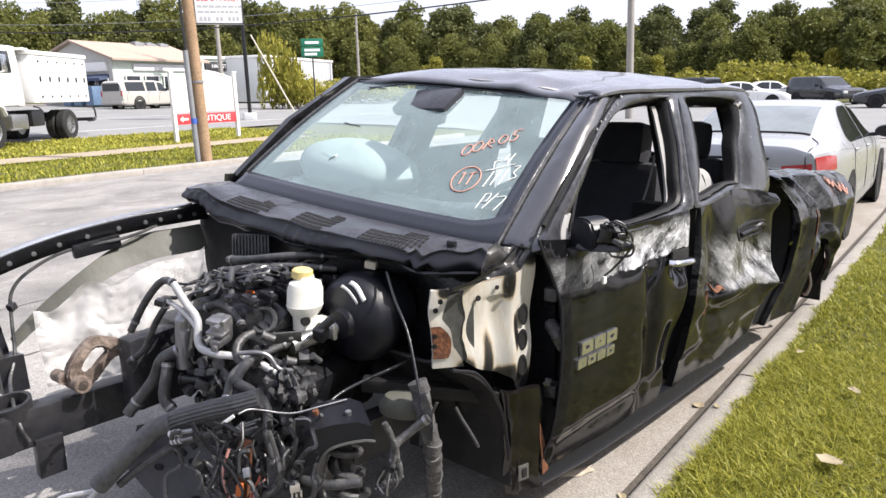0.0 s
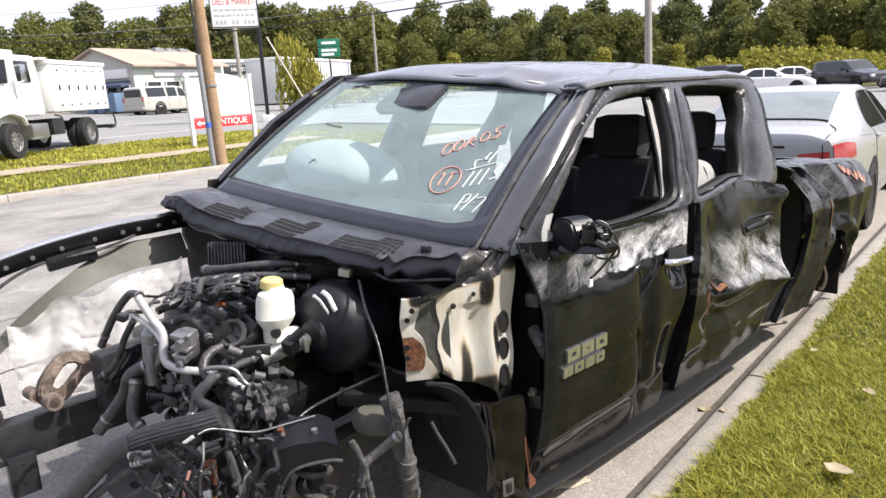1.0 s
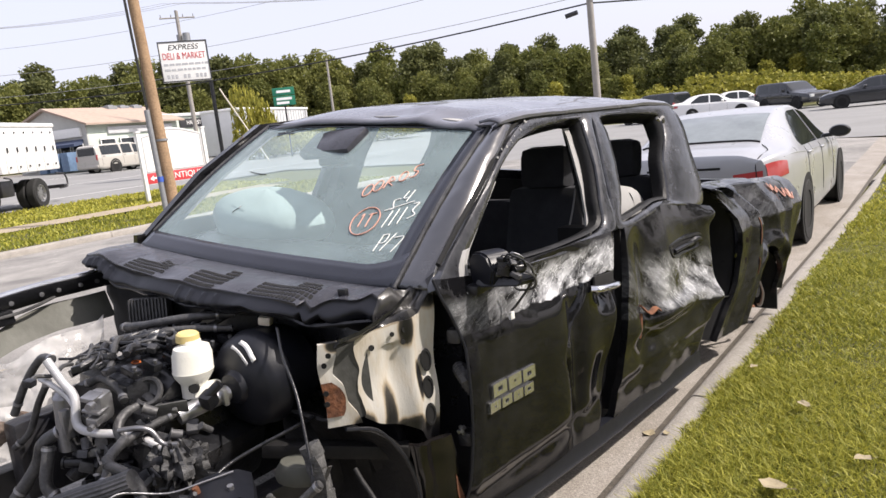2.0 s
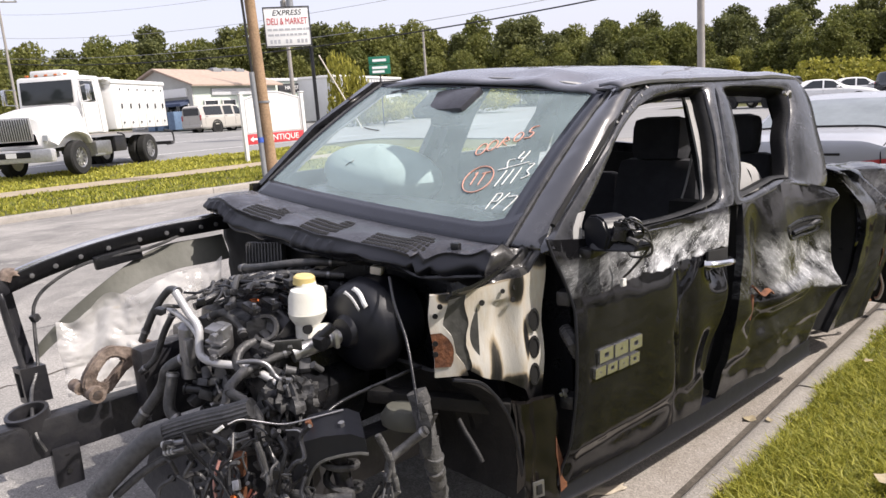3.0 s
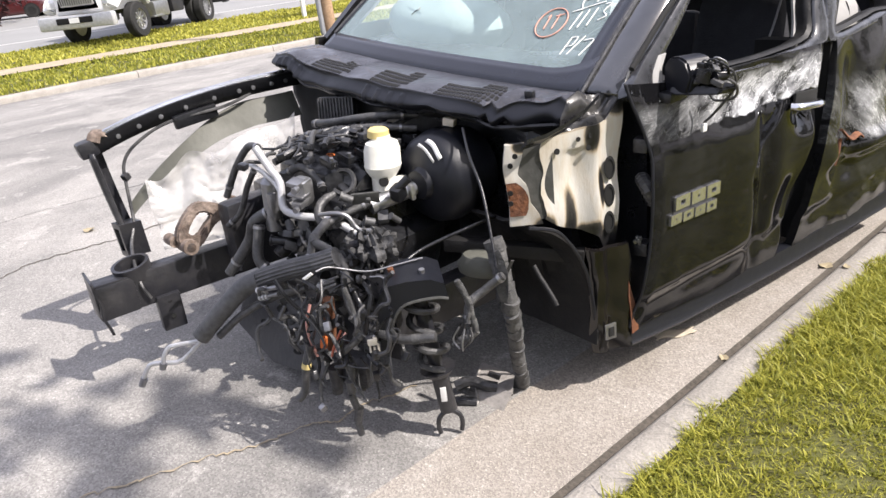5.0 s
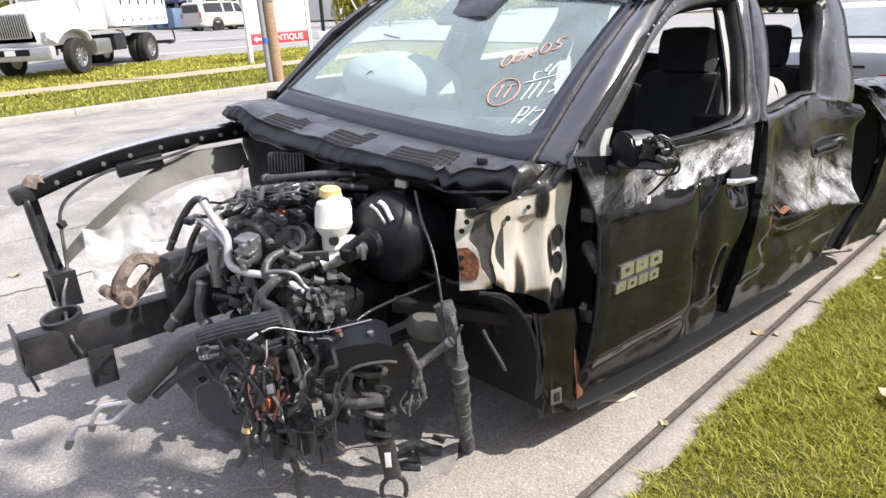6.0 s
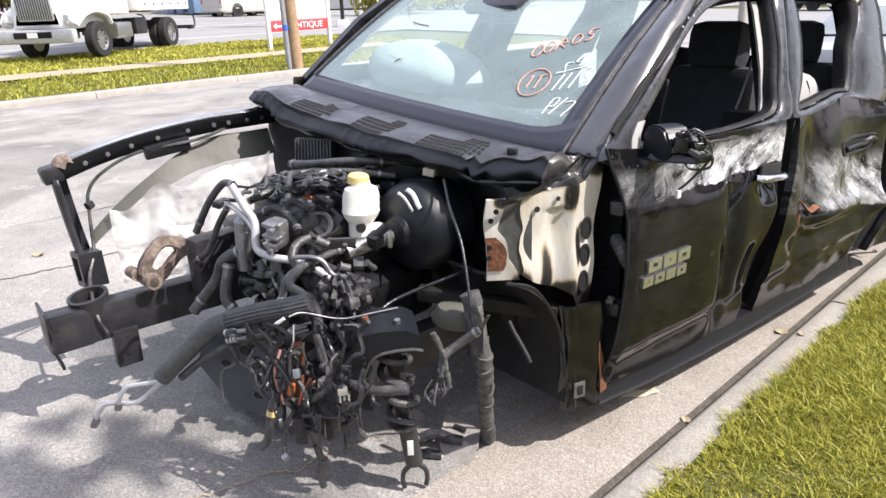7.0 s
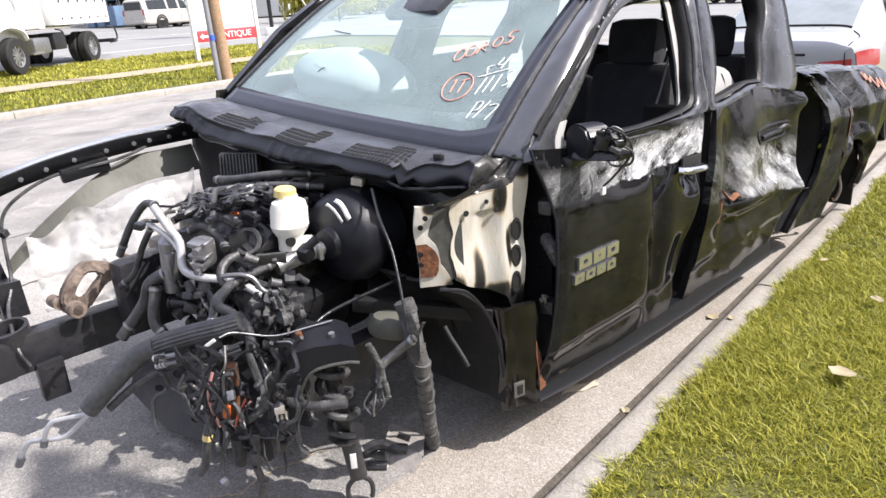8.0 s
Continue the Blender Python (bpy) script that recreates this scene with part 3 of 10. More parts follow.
def cyl(bm, a, b, r0, r1=None, seg=16, caps=True):
    a, b = Vector(a), Vector(b)
    r1 = r0 if r1 is None else r1
    d = b - a
    q = d.to_track_quat("Z", "Y").to_matrix().to_4x4()
    bmesh.ops.create_cone(bm, cap_ends=caps, segments=seg, radius1=r0, radius2=r1, depth=d.length, matrix=Matrix.Translation((a + b) / 2) @ q)
    return bm


def lathe(bm, profile, m=None, seg=24):
    """Turns (radius, height) pairs round the z axis."""
    rings = []
    for r, z in profile:
        rings.append([bm.verts.new((r * math.cos(2 * math.pi * i / seg), r * math.sin(2 * math.pi * i / seg), z)) for i in range(seg)])
    for a, b in zip(rings, rings[1:]):
        for i in range(seg):
            bm.faces.new((a[i], a[(i + 1) % seg], b[(i + 1) % seg], b[i]))
    for ring in (rings[0], rings[-1]) if profile[0] != profile[-1] else ():
        if profile[rings.index(ring)][0] > 1e-4:
            bm.faces.new(ring)
    if m is not None:
        bmesh.ops.transform(bm, matrix=m, verts=[v for r in rings for v in r])
    return bm


def spline(pts, n=8):
    """A smooth line through the points."""
    P = [Vector(p) for p in pts]
    if len(P) < 3:
        return [P[0].lerp(P[-1], i / n) for i in range(n + 1)]
    P = [P[0] * 2 - P[1]] + P + [P[-1] * 2 - P[-2]]
    out = []
    for i in range(1, len(P) - 2):
        for k in range(n):
            t = k / n
            a, b, c, d = P[i - 1], P[i], P[i + 1], P[i + 2]
            out.append(0.5 * ((2 * b) + (c - a) * t + (2 * a - 5 * b + 4 * c - d) * t * t + (3 * b - a - 3 * c + d) * t ** 3))
    out.append(P[-2])
    return out


def tube(bm, pts, r, seg=8, n=8, ribs=0.0, smooth=True, flat=1.0, r_end=None, flute=0.0):
    """A hose, pipe or wire along a smooth line; ribs: corrugation depth."""
    line = spline(pts, n) if smooth else [Vector(p) for p in pts]
    up = Vector((0.31, 0.17, 0.93))
    rings = []
    for i, p in enumerate(line):
        d = (line[min(i + 1, len(line) - 1)] - line[max(i - 1, 0)])
        if d.length < 1e-7:
            d = Vector((0, 0, 1))
        d.normalize()
        side = d.cross(up)
        if side.length < 1e-3:
            side = d.orthogonal()
        side.normalize()
        up2 = side.cross(d).normalized()
        up = up2
        rr = r if r_end is None else r + (r_end - r) * i / (len(line) - 1)
        rr = rr + (ribs if i % 2 else 0.0)
        rings.append([bm.verts.new(p + (side * math.cos(2 * math.pi * k / seg) + up2 * math.sin(2 * math.pi * k / seg) * flat) * (rr + (flute if k % 2 else 0.0))) for k in range(seg)])
    for a, b in zip(rings, rings[1:]):
        for k in range(seg):
            bm.faces.new((a[k], a[(k + 1) % seg], b[(k + 1) % seg], b[k]))
    bm.faces.new(rings[0])
    bm.faces.new(rings[-1])
    return bm


def grid(bm, rows, f=None):
    """A surface through rows of points."""
    vs = [[bm.verts.new(f(Vector(p)) if f else p) for p in row] for row in rows]
    for a, b in zip(vs, vs[1:]):
        for i in range(len(a) - 1):
            bm.faces.new((a[i], a[i + 1], b[i + 1], b[i]))
    return bm


def patch(fn, nu, nv):
    """Rows of points from a function of (0..1, 0..1)."""
    return [[fn(i / nu, j / nv) for i in range(nu + 1)] for j in range(nv + 1)]


def solid(ob, thick, offset=-1.0):
    md = ob.modifiers.new("thickness", 'SOLIDIFY')
    md.thickness = thick
    md.offset = offset
    return ob


def lerp(a, b, t):
    return a + (b - a) * t


def poly(xs, ys, x):
    """Piecewise line through (xs, ys)."""
    return float(np.interp(x, xs, ys))


def bump(y, z, y0, z0, ry, rz):
    return math.exp(-((y - y0) / ry) ** 2 - ((z - z0) / rz) ** 2)


def prism(bm, pts, vec):
    """A flat outline pushed along vec."""
    a = [bm.verts.new(p) for p in pts]
    b = [bm.verts.new(Vector(p) + Vector(vec)) for p in pts]
    bm.faces.new(a)
    bm.faces.new(b[::-1])
    for i in range(len(a)):
        bm.faces.new((a[i], a[(i + 1) % len(a)], b[(i + 1) % len(a)], b[i]))
    return bm


def band(bm, outer, inner, vec):
    """A closed frame between two outlines of equally many points, pushed along vec."""
    vec = Vector(vec)
    o = [bm.verts.new(p) for p in outer]
    i_ = [bm.verts.new(p) for p in inner]
    o2 = [bm.verts.new(Vector(p) + vec) for p in outer]
    i2 = [bm.verts.new(Vector(p) + vec) for p in inner]
    k = len(o)
    for a in range(k):
        b = (a + 1) % k
        bm.faces.new((o[a], o[b], i_[b], i_[a]))
        bm.faces.new((o2[a], i2[a], i2[b], o2[b]))
        bm.faces.new((o[a], o2[a], o2[b], o[b]))
        bm.faces.new((i_[a], i_[b], i2[b], i2[a]))
    return bm


def lettering(name, text, size, mat, parent, m, thick=0.004, squeeze=1.0, shear=0.0):
    cu = bpy.data.curves.new(name, 'FONT')
    cu.body = text
    cu.size = size
    cu.extrude = thick
    cu.align_x = 'CENTER'
    cu.align_y = 'CENTER'
    cu.space_character = 1.0
    cu.shear = shear
    tmp = new("tmp", cu)
    dg = bpy.context.evaluated_depsgraph_get()
    me = bpy.data.meshes.new_from_object(tmp.evaluated_get(dg))
    bpy.data.objects.remove(tmp)
    me.materials.clear()
    me.materials.append(mat)
    me.transform(Matrix.Diagonal((squeeze, 1, 1, 1)))
    ob = new(name, me)
    ob.parent = parent
    ob.matrix_local = m
    return ob


def quads(name, P, mat, parent=None):
    """One mesh from an array of small faces (n, corners, 3)."""
    k, c = P.shape[:2]
    me = bpy.data.meshes.new(name)
    me.vertices.add(k * c)
    me.vertices.foreach_set("co", P.reshape(-1).astype(np.float32))
    me.loops.add(k * c)
    me.loops.foreach_set("vertex_index", np.arange(k * c, dtype=np.int32))
    me.polygons.add(k)
    me.polygons.foreach_set("loop_start", np.arange(0, k * c, c, dtype=np.int32))
    me.update()
    me.materials.append(mat)
    ob = new(name, me)
    if parent is not None:
        ob.parent = parent
    return ob



# ---- the street: u runs along the kerb, v across it to the far side ----
SA = radians(10.6)
S_DIR = Vector((-math.sin(SA), math.cos(SA), 0))
N_DIR = Vector((-math.cos(SA), -math.sin(SA), 0))
V_KNOTS = [-400, -60, -3, -0.6, -0.16, -0.15, 0.0, 0.001, 0.5, 2, 4, 6.6, 9, 11.5, 13.2, 13.201, 13.5, 18, 23, 52, 62, 80, 130, 400]
Z_KNOTS = [0.3, 0.3, 0.2, 0.15, 0.065, 0.06, 0.055, 0.0, 0.03, 0.10, 0.168, 0.2, 0.173, 0.09, 0.03, 0.15, 0.16, 0.26, 0.36, 1.25, 1.45, 1.7, 2.2, 2.5]


KERB_TURN = 0.026


def kerb_shift(u, v):
    """Bends the near kerb a little askew to fit its line in the camera's view."""
    return (0.022 - KERB_TURN * min(max(u, -6.0), 9.0)) * poly([1.0, 4.0], [1.0, 0.0], v)


def street(u, v, z=None):
    """A point of the street's plan; z: height over the ground there."""
    p = Vector((1.12, 0, 0)) + S_DIR * u + N_DIR * (v + kerb_shift(u, v))
    if u > 21:
        k = min(1, (u - 21) / 6)
        h = lerp(poly(V_KNOTS, Z_KNOTS, v), max(0.15, poly([-400, 20, 60, 400], [0.15, 0.2, 1.2, 2.5], v)), k)
    else:
        h = poly(V_KNOTS, Z_KNOTS, v)
    p.z = h + (z or 0.0)
    return p


def place(x, y, z=0.0):
    """The point of the ground below (x, y)."""
    d = Vector((x - 1.12, y, 0))
    q = street(d.dot(S_DIR), d.dot(N_DIR), z)
    return q


def strip(name, us, vs, mat, lift, label, category, kind="structure", rough=0.0):
    bm = B()
    grid(bm, [[street(u, v, lift + (noise.noise((u * 3, v * 3, 0)) * rough if rough else 0)) for v in vs] for u in us])
    return tagged(part(name, bm, mat), label, category, kind=kind)


LONG = [-300, -120, -60, -30, -15, -8, -4, -2, 0, 2, 4, 6, 8, 10, 13, 16, 18, 20, 21, 23, 25, 27, 32, 40, 60, 90, 140, 300]
strip("ground", LONG, [-300, -150, -60, -30, -10, -3, -0.6, -0.16, 0.1, 0.5, 2, 4, 6.6, 9, 11.5, 13.1, 13.6, 18, 23, 30, 40, 52, 62, 80, 130, 300], M_SOIL, -0.06,
      "grassy ground reaching to the far woods", "ground")
strip("road", [-90, -40, -20, -10, -6, -4, -3, -2, -1, 0, 1, 2, 4, 7, 10, 15, 20], [0.46, 0.8, 1.2, 2, 3, 4, 5, 6.6, 8, 9.5, 11, 12.2, 13.2], M_ASPHALT, 0.0,
      "worn grey asphalt side road with fine cracks", "road")
strip("gutter", [-90, -40, -10, -4, -2, 0, 2, 4, 8, 14, 20], [0.002, 0.2, 0.46], M_PAN, 0.001, "pale concrete gutter along the kerb", "gutter")
# This strip carries the kerb's shade on the gutter in its colour, with dirt.
strip("kerb_dirt_shade", [-40, -10, -6, -4, -3, -2, -1, 0, 1, 2, 3, 4, 6, 8, 14, 20], [0.004, 0.02, 0.046], M_DARKSTRIP, 0.004, "dark dirt and the kerb face's shade, painted along its foot", "dirt", rough=0.004)
strip("crossing_road", [20, 21, 23, 25, 27, 32, 40, 48], [-90, -40, -10, -3, -1, 0, 2, 4, 6.6, 9, 11, 13, 15, 18, 23], M_HIGHWAY, 0.0,
      "sunlit grey asphalt of the crossing road", "road")
strip("highway", [-200, -100, -60, -30, -10, 0, 10, 20, 30, 40, 60, 90, 140], [23.0, 26, 30, 35, 40, 46, 52], M_HIGHWAY, 0.0, "wide grey highway with white lane lines", "road")
strip("forecourt", [-60, -30, -10, 0, 10, 20, 30, 50, 70], [52.0, 56, 62, 72], M_PAN, 0.0, "pale paved forecourt before the shops", "pavement")
strip("worn_path", [-60, -30, -15, -8, -4, 0, 4, 8, 12, 14], [16.6, 17.2, 17.8], M_SAND, 0.02, "strip of bare sandy soil through the verge", "path")
for v0, w in ((26.0, 0.14), (33.5, 0.12), (41.5, 0.12)):
    strip("lane_line", [-120, -60, -30, -10, 0, 10, 20, 40, 80], [v0, v0 + w], M_LINE, 0.006, "worn white lane line on the highway", "road marking")
strip("stop_line", [20.6, 21.0], [0.6, 2, 4, 6.0], M_LINE, 0.006, "worn white stop line", "road marking")


def kerb_piece(length, w, h):
    """One kerb stone with a rounded front edge and a gap at its end."""
    bm = B()
    prof = [(-w, -0.12), (-w, h - 0.004), (-w * 0.5, h), (-0.03, h - 0.003), (-0.012, h - 0.014), (0.0, h - 0.035), (0.006, -0.02), (0.006, -0.12)]
    rows = [[(x, y, z) for x, z in prof] for y in (0.006, length * 0.33, length * 0.66, length - 0.006)]
    grid(bm, rows)
    bm.verts.ensure_lookup_table()
    k = len(prof)
    bm.faces.new([bm.verts[i] for i in range(k)])
    bm.faces.new([bm.verts[3 * k + i] for i in range(k)])
    return bm


near_kerb = thing("kerb", "weathered concrete kerb between gutter and grass", "kerb", kind="structure")
far_kerb = thing("kerb", "weathered concrete kerb across the road", "kerb", kind="structure")
first = None
rng = random.Random(4)
for i in range(-6, 7):
    m = Matrix.Translation(street(i * 3.0 + 1.75, -0.001) * 1.0)
    m.translation.z = rng.uniform(-0.003, 0.003)
    if first is None:
        first = part("kerb_stone", kerb_piece(3.0, 0.17, 0.06), M_KERB, near_kerb)
        ob = first
    else:
        ob = new("kerb_stone", first.data)
        ob.parent = near_kerb
    # the stone's front faces the road
    ob.matrix_local = Matrix.Translation((m.translation.x, m.translation.y, m.translation.z)) @ Matrix.Rotation(SA - KERB_TURN, 4, 'Z') @ Matrix.Diagonal((-1, 1, 1, 1))
first = None
for i in range(-10, 6):
    p = street(i * 3.0, 13.2)
    if first is None:
        first = part("kerb_stone", kerb_piece(3.0, 0.25, 0.12), M_KERB, far_kerb)
        ob = first
    else:
        ob = new("kerb_stone", first.data)
        ob.parent = far_kerb
    ob.matrix_local = Matrix.Translation((p.x, p.y, 0.03 + rng.uniform(-0.004, 0.004))) @ Matrix.Rotation(SA, 4, 'Z')
# the kerb's rounded corner at the crossing
bm = B()
prof = [(-0.17, -0.1), (-0.17, 0.056), (-0.03, 0.06), (0.0, 0.035), (0.006, -0.1)]
rows = []
for k in range(9):
    a = radians(90 * k / 8)
    rows.append([street(22.75 - 0 + (2.0 - w) * math.sin(a) - 2.0 + 0, -2.0 + (2.0 + w) * math.cos(a)) * 1.0 for w, z in prof])
    for p, (w, z) in zip(rows[-1], prof):
        p.z = z + 0.02 * k / 8
grid(bm, rows)
part("kerb_corner", bm, M_KERB, near_kerb)


# ---- the wrecked pickup truck ----
TRUCK = pose(-0.0076, -0.065, 0, 0, 0, 4.0)
truck = thing("pickup_truck", "wrecked black crew-cab pickup truck, stripped front end, by the kerb", "pickup truck", TRUCK)


def W(x, y, z):
    """Cab sheared to fit the camera's view: leans to its left, racked a little."""
    return Vector((x, y + 0.10 * (x - 0.9), z - 0.09 * (x - 0.9)))


def side_x(z):
    """The cab side's bulge: fullest at two thirds of the door's height, falling in towards the belt."""
    if z >= 0.40:
        return 1.004 - (0.36 if z > 0.68 else 0.26) * (z - 0.68) ** 2
    return poly([0.1, 0.2, 0.30, 0.36, 0.40, 0.6, 0.8, 0.95, 1.04, 1.10], [0.90, 0.935, 0.955, 0.962, 0.982, 1.0, 1.004, 0.99, 0.965, 0.935], z)


def crumple(y, z, k=1.0):
    return k * (0.012 * noise.noise((y * 3, z * 3, 1.7)) + 0.003 * noise.noise((y * 9, z * 9, 4.1)))


def shell(name, rows, vec, mat, parent, label=""):
    """A sheet of metal with a back and closed rims."""
    vec = Vector(vec)
    bm = B()
    f = [[bm.verts.new(p) for p in row] for row in rows]
    b = [[bm.verts.new(Vector(p) + vec) for p in row] for row in rows]
    nr, nc = len(f), len(f[0])
    for i in range(nr - 1):
        for j in range(nc - 1):
            bm.faces.new((f[i][j], f[i][j + 1], f[i + 1][j + 1], f[i + 1][j]))
            bm.faces.new((b[i][j], b[i + 1][j], b[i + 1][j + 1], b[i][j + 1]))
    rim = [(i, 0) for i in range(nr)] + [(nr - 1, j) for j in range(1, nc)] + [(i, nc - 1) for i in range(nr - 2, -1, -1)] + [(0, j) for j in range(nc - 2, 0, -1)]
    for (i, j), (k, m_) in zip(rim, rim[1:] + rim[:1]):
        bm.faces.new((f[i][j], b[i][j], b[k][m_], f[k][m_]))
    return part(name, bm, mat, parent, label)


def front_door_skin(a, b):
    z0 = lerp(0.275, 0.225, a)
    z1 = poly([0, 0.15, 0.45, 1], [1.13, 1.105, 1.088, 1.078], a)
    z = lerp(z0, z1, b)
    yf = poly([0.25, 0.4, 0.6, 0.9, 1.0, 1.1], [-0.105, -0.08, -0.055, -0.03, -0.055, -0.09], z)
    yr = poly([0.22, 0.4, 0.6, 0.93, 1.08], [0.895, 0.925, 0.965, 1.045, 1.11], z)
    y = lerp(yf, yr, a)
    x = side_x(z)
    x -= 0.05 * bump(y, z, 0.86, 0.47, 0.13, 0.16) + 0.035 * bump(y, z, 0.62, 0.62, 0.05, 0.3) + 0.03 * bump(y, z, 0.45, 0.99, 0.35, 0.07)
    yc = poly([0.4, 0.68, 0.81, 0.92], [0.60, 0.53, 0.62, 0.72], z)
    x -= 0.030 * max(0, 1 - abs(y - yc) / 0.022) * (0.40 < z < 0.94) * (1 - 0.7 * (0.66 < z < 0.72))
    x -= 0.05 * bump(y, z, 0.90, 0.84, 0.10, 0.06)
    x += 0.02 * bump(y, z, 0.30, 1.0, 0.15, 0.06) + crumple(y, z, 0.3 + 0.8 * a)
    x -= 0.012 * max(0, 1 - a / 0.03) + 0.035 * max(0, (a - 0.94) / 0.06)
    return Vector((x, y, z))


def rear_door_skin(a, b):
    z0 = lerp(0.215, 0.145, a)
    z1 = poly([0, 0.35, 0.5, 0.62, 0.8, 1], [1.075, 1.105, 1.125, 1.10, 1.06, 1.015], a)
    z = lerp(z0, z1, b)
    yf = poly([0.2, 0.4, 0.6, 0.93, 1.08], [0.955, 0.985, 1.03, 1.115, 1.16], z)
    yr = poly([0.14, 0.3, 0.5, 0.65, 0.9, 1.05], [1.93, 2.02, 2.16, 2.14, 2.12, 2.12], z)
    y = lerp(yf, yr, a)
    x = side_x(z) - 0.01
    x -= 0.06 * bump(y, z, 1.86, 0.74, 0.24, 0.15) + 0.04 * bump(y, z, 1.45, 0.5, 0.3, 0.1) + 0.06 * bump(y, z, 1.30, 0.74, 0.10, 0.25)
    x += 0.05 * bump(y, z, 1.55, 0.58, 0.35, 0.05) + 0.045 * bump(y, z, 2.08, 0.52, 0.1, 0.05) + 0.05 * bump(y, z, 2.08, 0.99, 0.12, 0.05)
    fold = abs(((y - 1.2) * 2.3 + (z - 0.9) * 1.4 + 0.15 * math.sin(z * 9)) % 1.0 - 0.5)
    x += crumple(y, z, 1.0) - 0.03 * max(0, (a - 0.95) / 0.05) + 0.022 * (fold - 0.25) * min(1, max(0, (z - 0.62) / 0.1))
    return Vector((x, y, z))


front_door = shell("front_door", patch(front_door_skin, 90, 56), (-0.018, 0.004, 0), M_DOOR, truck, "dented black driver's door, scraped pale under the window")
rear_door = shell("rear_door", patch(rear_door_skin, 70, 56), (-0.035, 0, 0), M_REARDOOR, truck, "crushed black rear door with long pale scrapes")


def up_x(z):
    """The side window's lean inwards above the belt."""
    return poly([1.05, 1.15, 1.35, 1.5, 1.6, 1.66], [0.945, 0.915, 0.845, 0.785, 0.735, 0.69], z)


def ring(pts, dx=0.0):
    return [Vector((up_x(z) + dx, y, z)) for y, z in pts]


def sash(name, outer, inner, profile, mat, parent, label="", steps=4):
    """A closed frame lofted between two outlines; profile: (share from the outer to the inner line, lift outwards)."""
    def smooth(pts):
        k = len(pts)
        out = []
        for i in range(k):
            p0, p1, p2, p3 = (Vector(pts[(i + d) % k]) for d in (-1, 0, 1, 2))
            tight = min((p2 - p1).length, (p1 - p0).length, (p3 - p2).length) / max((p2 - p1).length, 1e-6)
            for q in range(steps):
                t = q / steps
                c = 0.5 * ((2 * p1) + (p2 - p0) * t + (2 * p0 - 5 * p1 + 4 * p2 - p3) * t * t + (3 * p1 - p0 - 3 * p2 + p3) * t ** 3)
                out.append(p1.lerp(p2, t).lerp(c, min(1.0, 1.6 * tight)))
        return out

    o, i_ = smooth(outer), smooth(inner)
    bm = B()
    rows = []
    for s_, lift in profile:
        rows.append([bm.verts.new(p.lerp(q, s_) + Vector((lift * 0.93, 0, lift * 0.36)) + Vector((0.0025 * noise.noise((p.y * 9, p.z * 9, s_ * 3)), 0, 0))) for p, q in zip(o, i_)])
    k = len(o)
    for a, b in zip(rows, rows[1:] + rows[:1]):
        for j in range(k):
            bm.faces.new((a[j], a[(j + 1) % k], b[(j + 1) % k], b[j]))
    return part(name, bm, mat, parent, label)


FRAME_PROFILE = ((0.0, -0.05), (0.0, -0.006), (0.05, 0.002), (0.30, 0.006), (0.62, 0.005), (0.90, 0.001), (0.98, -0.005), (1.0, -0.014), (0.9, -0.03))
frame_out = ring([(-0.06, 1.085), (-0.03, 1.16), (0.13, 1.26), (0.328, 1.378), (0.492, 1.482), (0.648, 1.562), (0.77, 1.600), (1.0, 1.618), (1.296, 1.622), (1.252, 1.54), (1.180, 1.372), (1.132, 1.227), (1.092, 1.08), (0.70, 1.06), (0.417, 1.063)])
frame_in = ring([(0.085, 1.105), (0.12, 1.18), (0.283, 1.292), (0.423, 1.402), (0.559, 1.481), (0.692, 1.532), (0.831, 1.558), (1.02, 1.574), (1.178, 1.576), (1.165, 1.511), (1.127, 1.363), (1.062, 1.22), (0.995, 1.105), (0.70, 1.085), (0.417, 1.090)], -0.006)
sash("window_frame", frame_out, frame_in, FRAME_PROFILE, M_SASH, front_door, "scuffed glossy black window frame")
mid_f = Vector((0, 0.64, 1.34))
seal_out = [p + Vector((-0.022, 0, 0)) for p in frame_in]
seal_in = [p + Vector((-0.03, (mid_f.y - p.y) * 0.035, (mid_f.z - p.z) * 0.065)) for p in frame_in]
SEAL_PROFILE = ((-0.02, -0.05), (-0.02, 0.009), (0.3, 0.006), (0.8, 0.0), (1.0, -0.012), (1.0, -0.06))
sash("window_seal", seal_out, seal_in, SEAL_PROFILE, M_SEAL, front_door)
rframe_out = ring([(1.112, 1.075), (1.150, 1.227), (1.198, 1.372), (1.270, 1.54), (1.314, 1.622), (1.75, 1.616), (2.06, 1.602), (2.165, 1.565), (2.205, 1.48), (2.165, 1.323), (2.135, 1.16), (2.07, 1.045), (1.90, 1.055), (1.62, 1.10), (1.40, 1.08)])
rframe_in = ring([(1.190, 1.100), (1.268, 1.214), (1.326, 1.348), (1.366, 1.49), (1.388, 1.572), (1.70, 1.566), (1.94, 1.548), (1.982, 1.515), (1.94, 1.43), (1.81, 1.314), (1.745, 1.19), (1.70, 1.125), (1.66, 1.125), (1.55, 1.13), (1.40, 1.112)], -0.006)
sash("window_frame", rframe_out, rframe_in, FRAME_PROFILE, M_SASH, rear_door, "scraped black window frame, bent at its rear post")
mid_r = Vector((0, 1.58, 1.34))
rseal_out = [p + Vector((-0.022, 0, 0)) for p in rframe_in]
rseal_in = [p + Vector((-0.03, (mid_r.y - p.y) * 0.06, (mid_r.z - p.z) * 0.09)) for p in rframe_in]
sash("window_seal", rseal_out, rseal_in, SEAL_PROFILE, M_SEAL, rear_door)
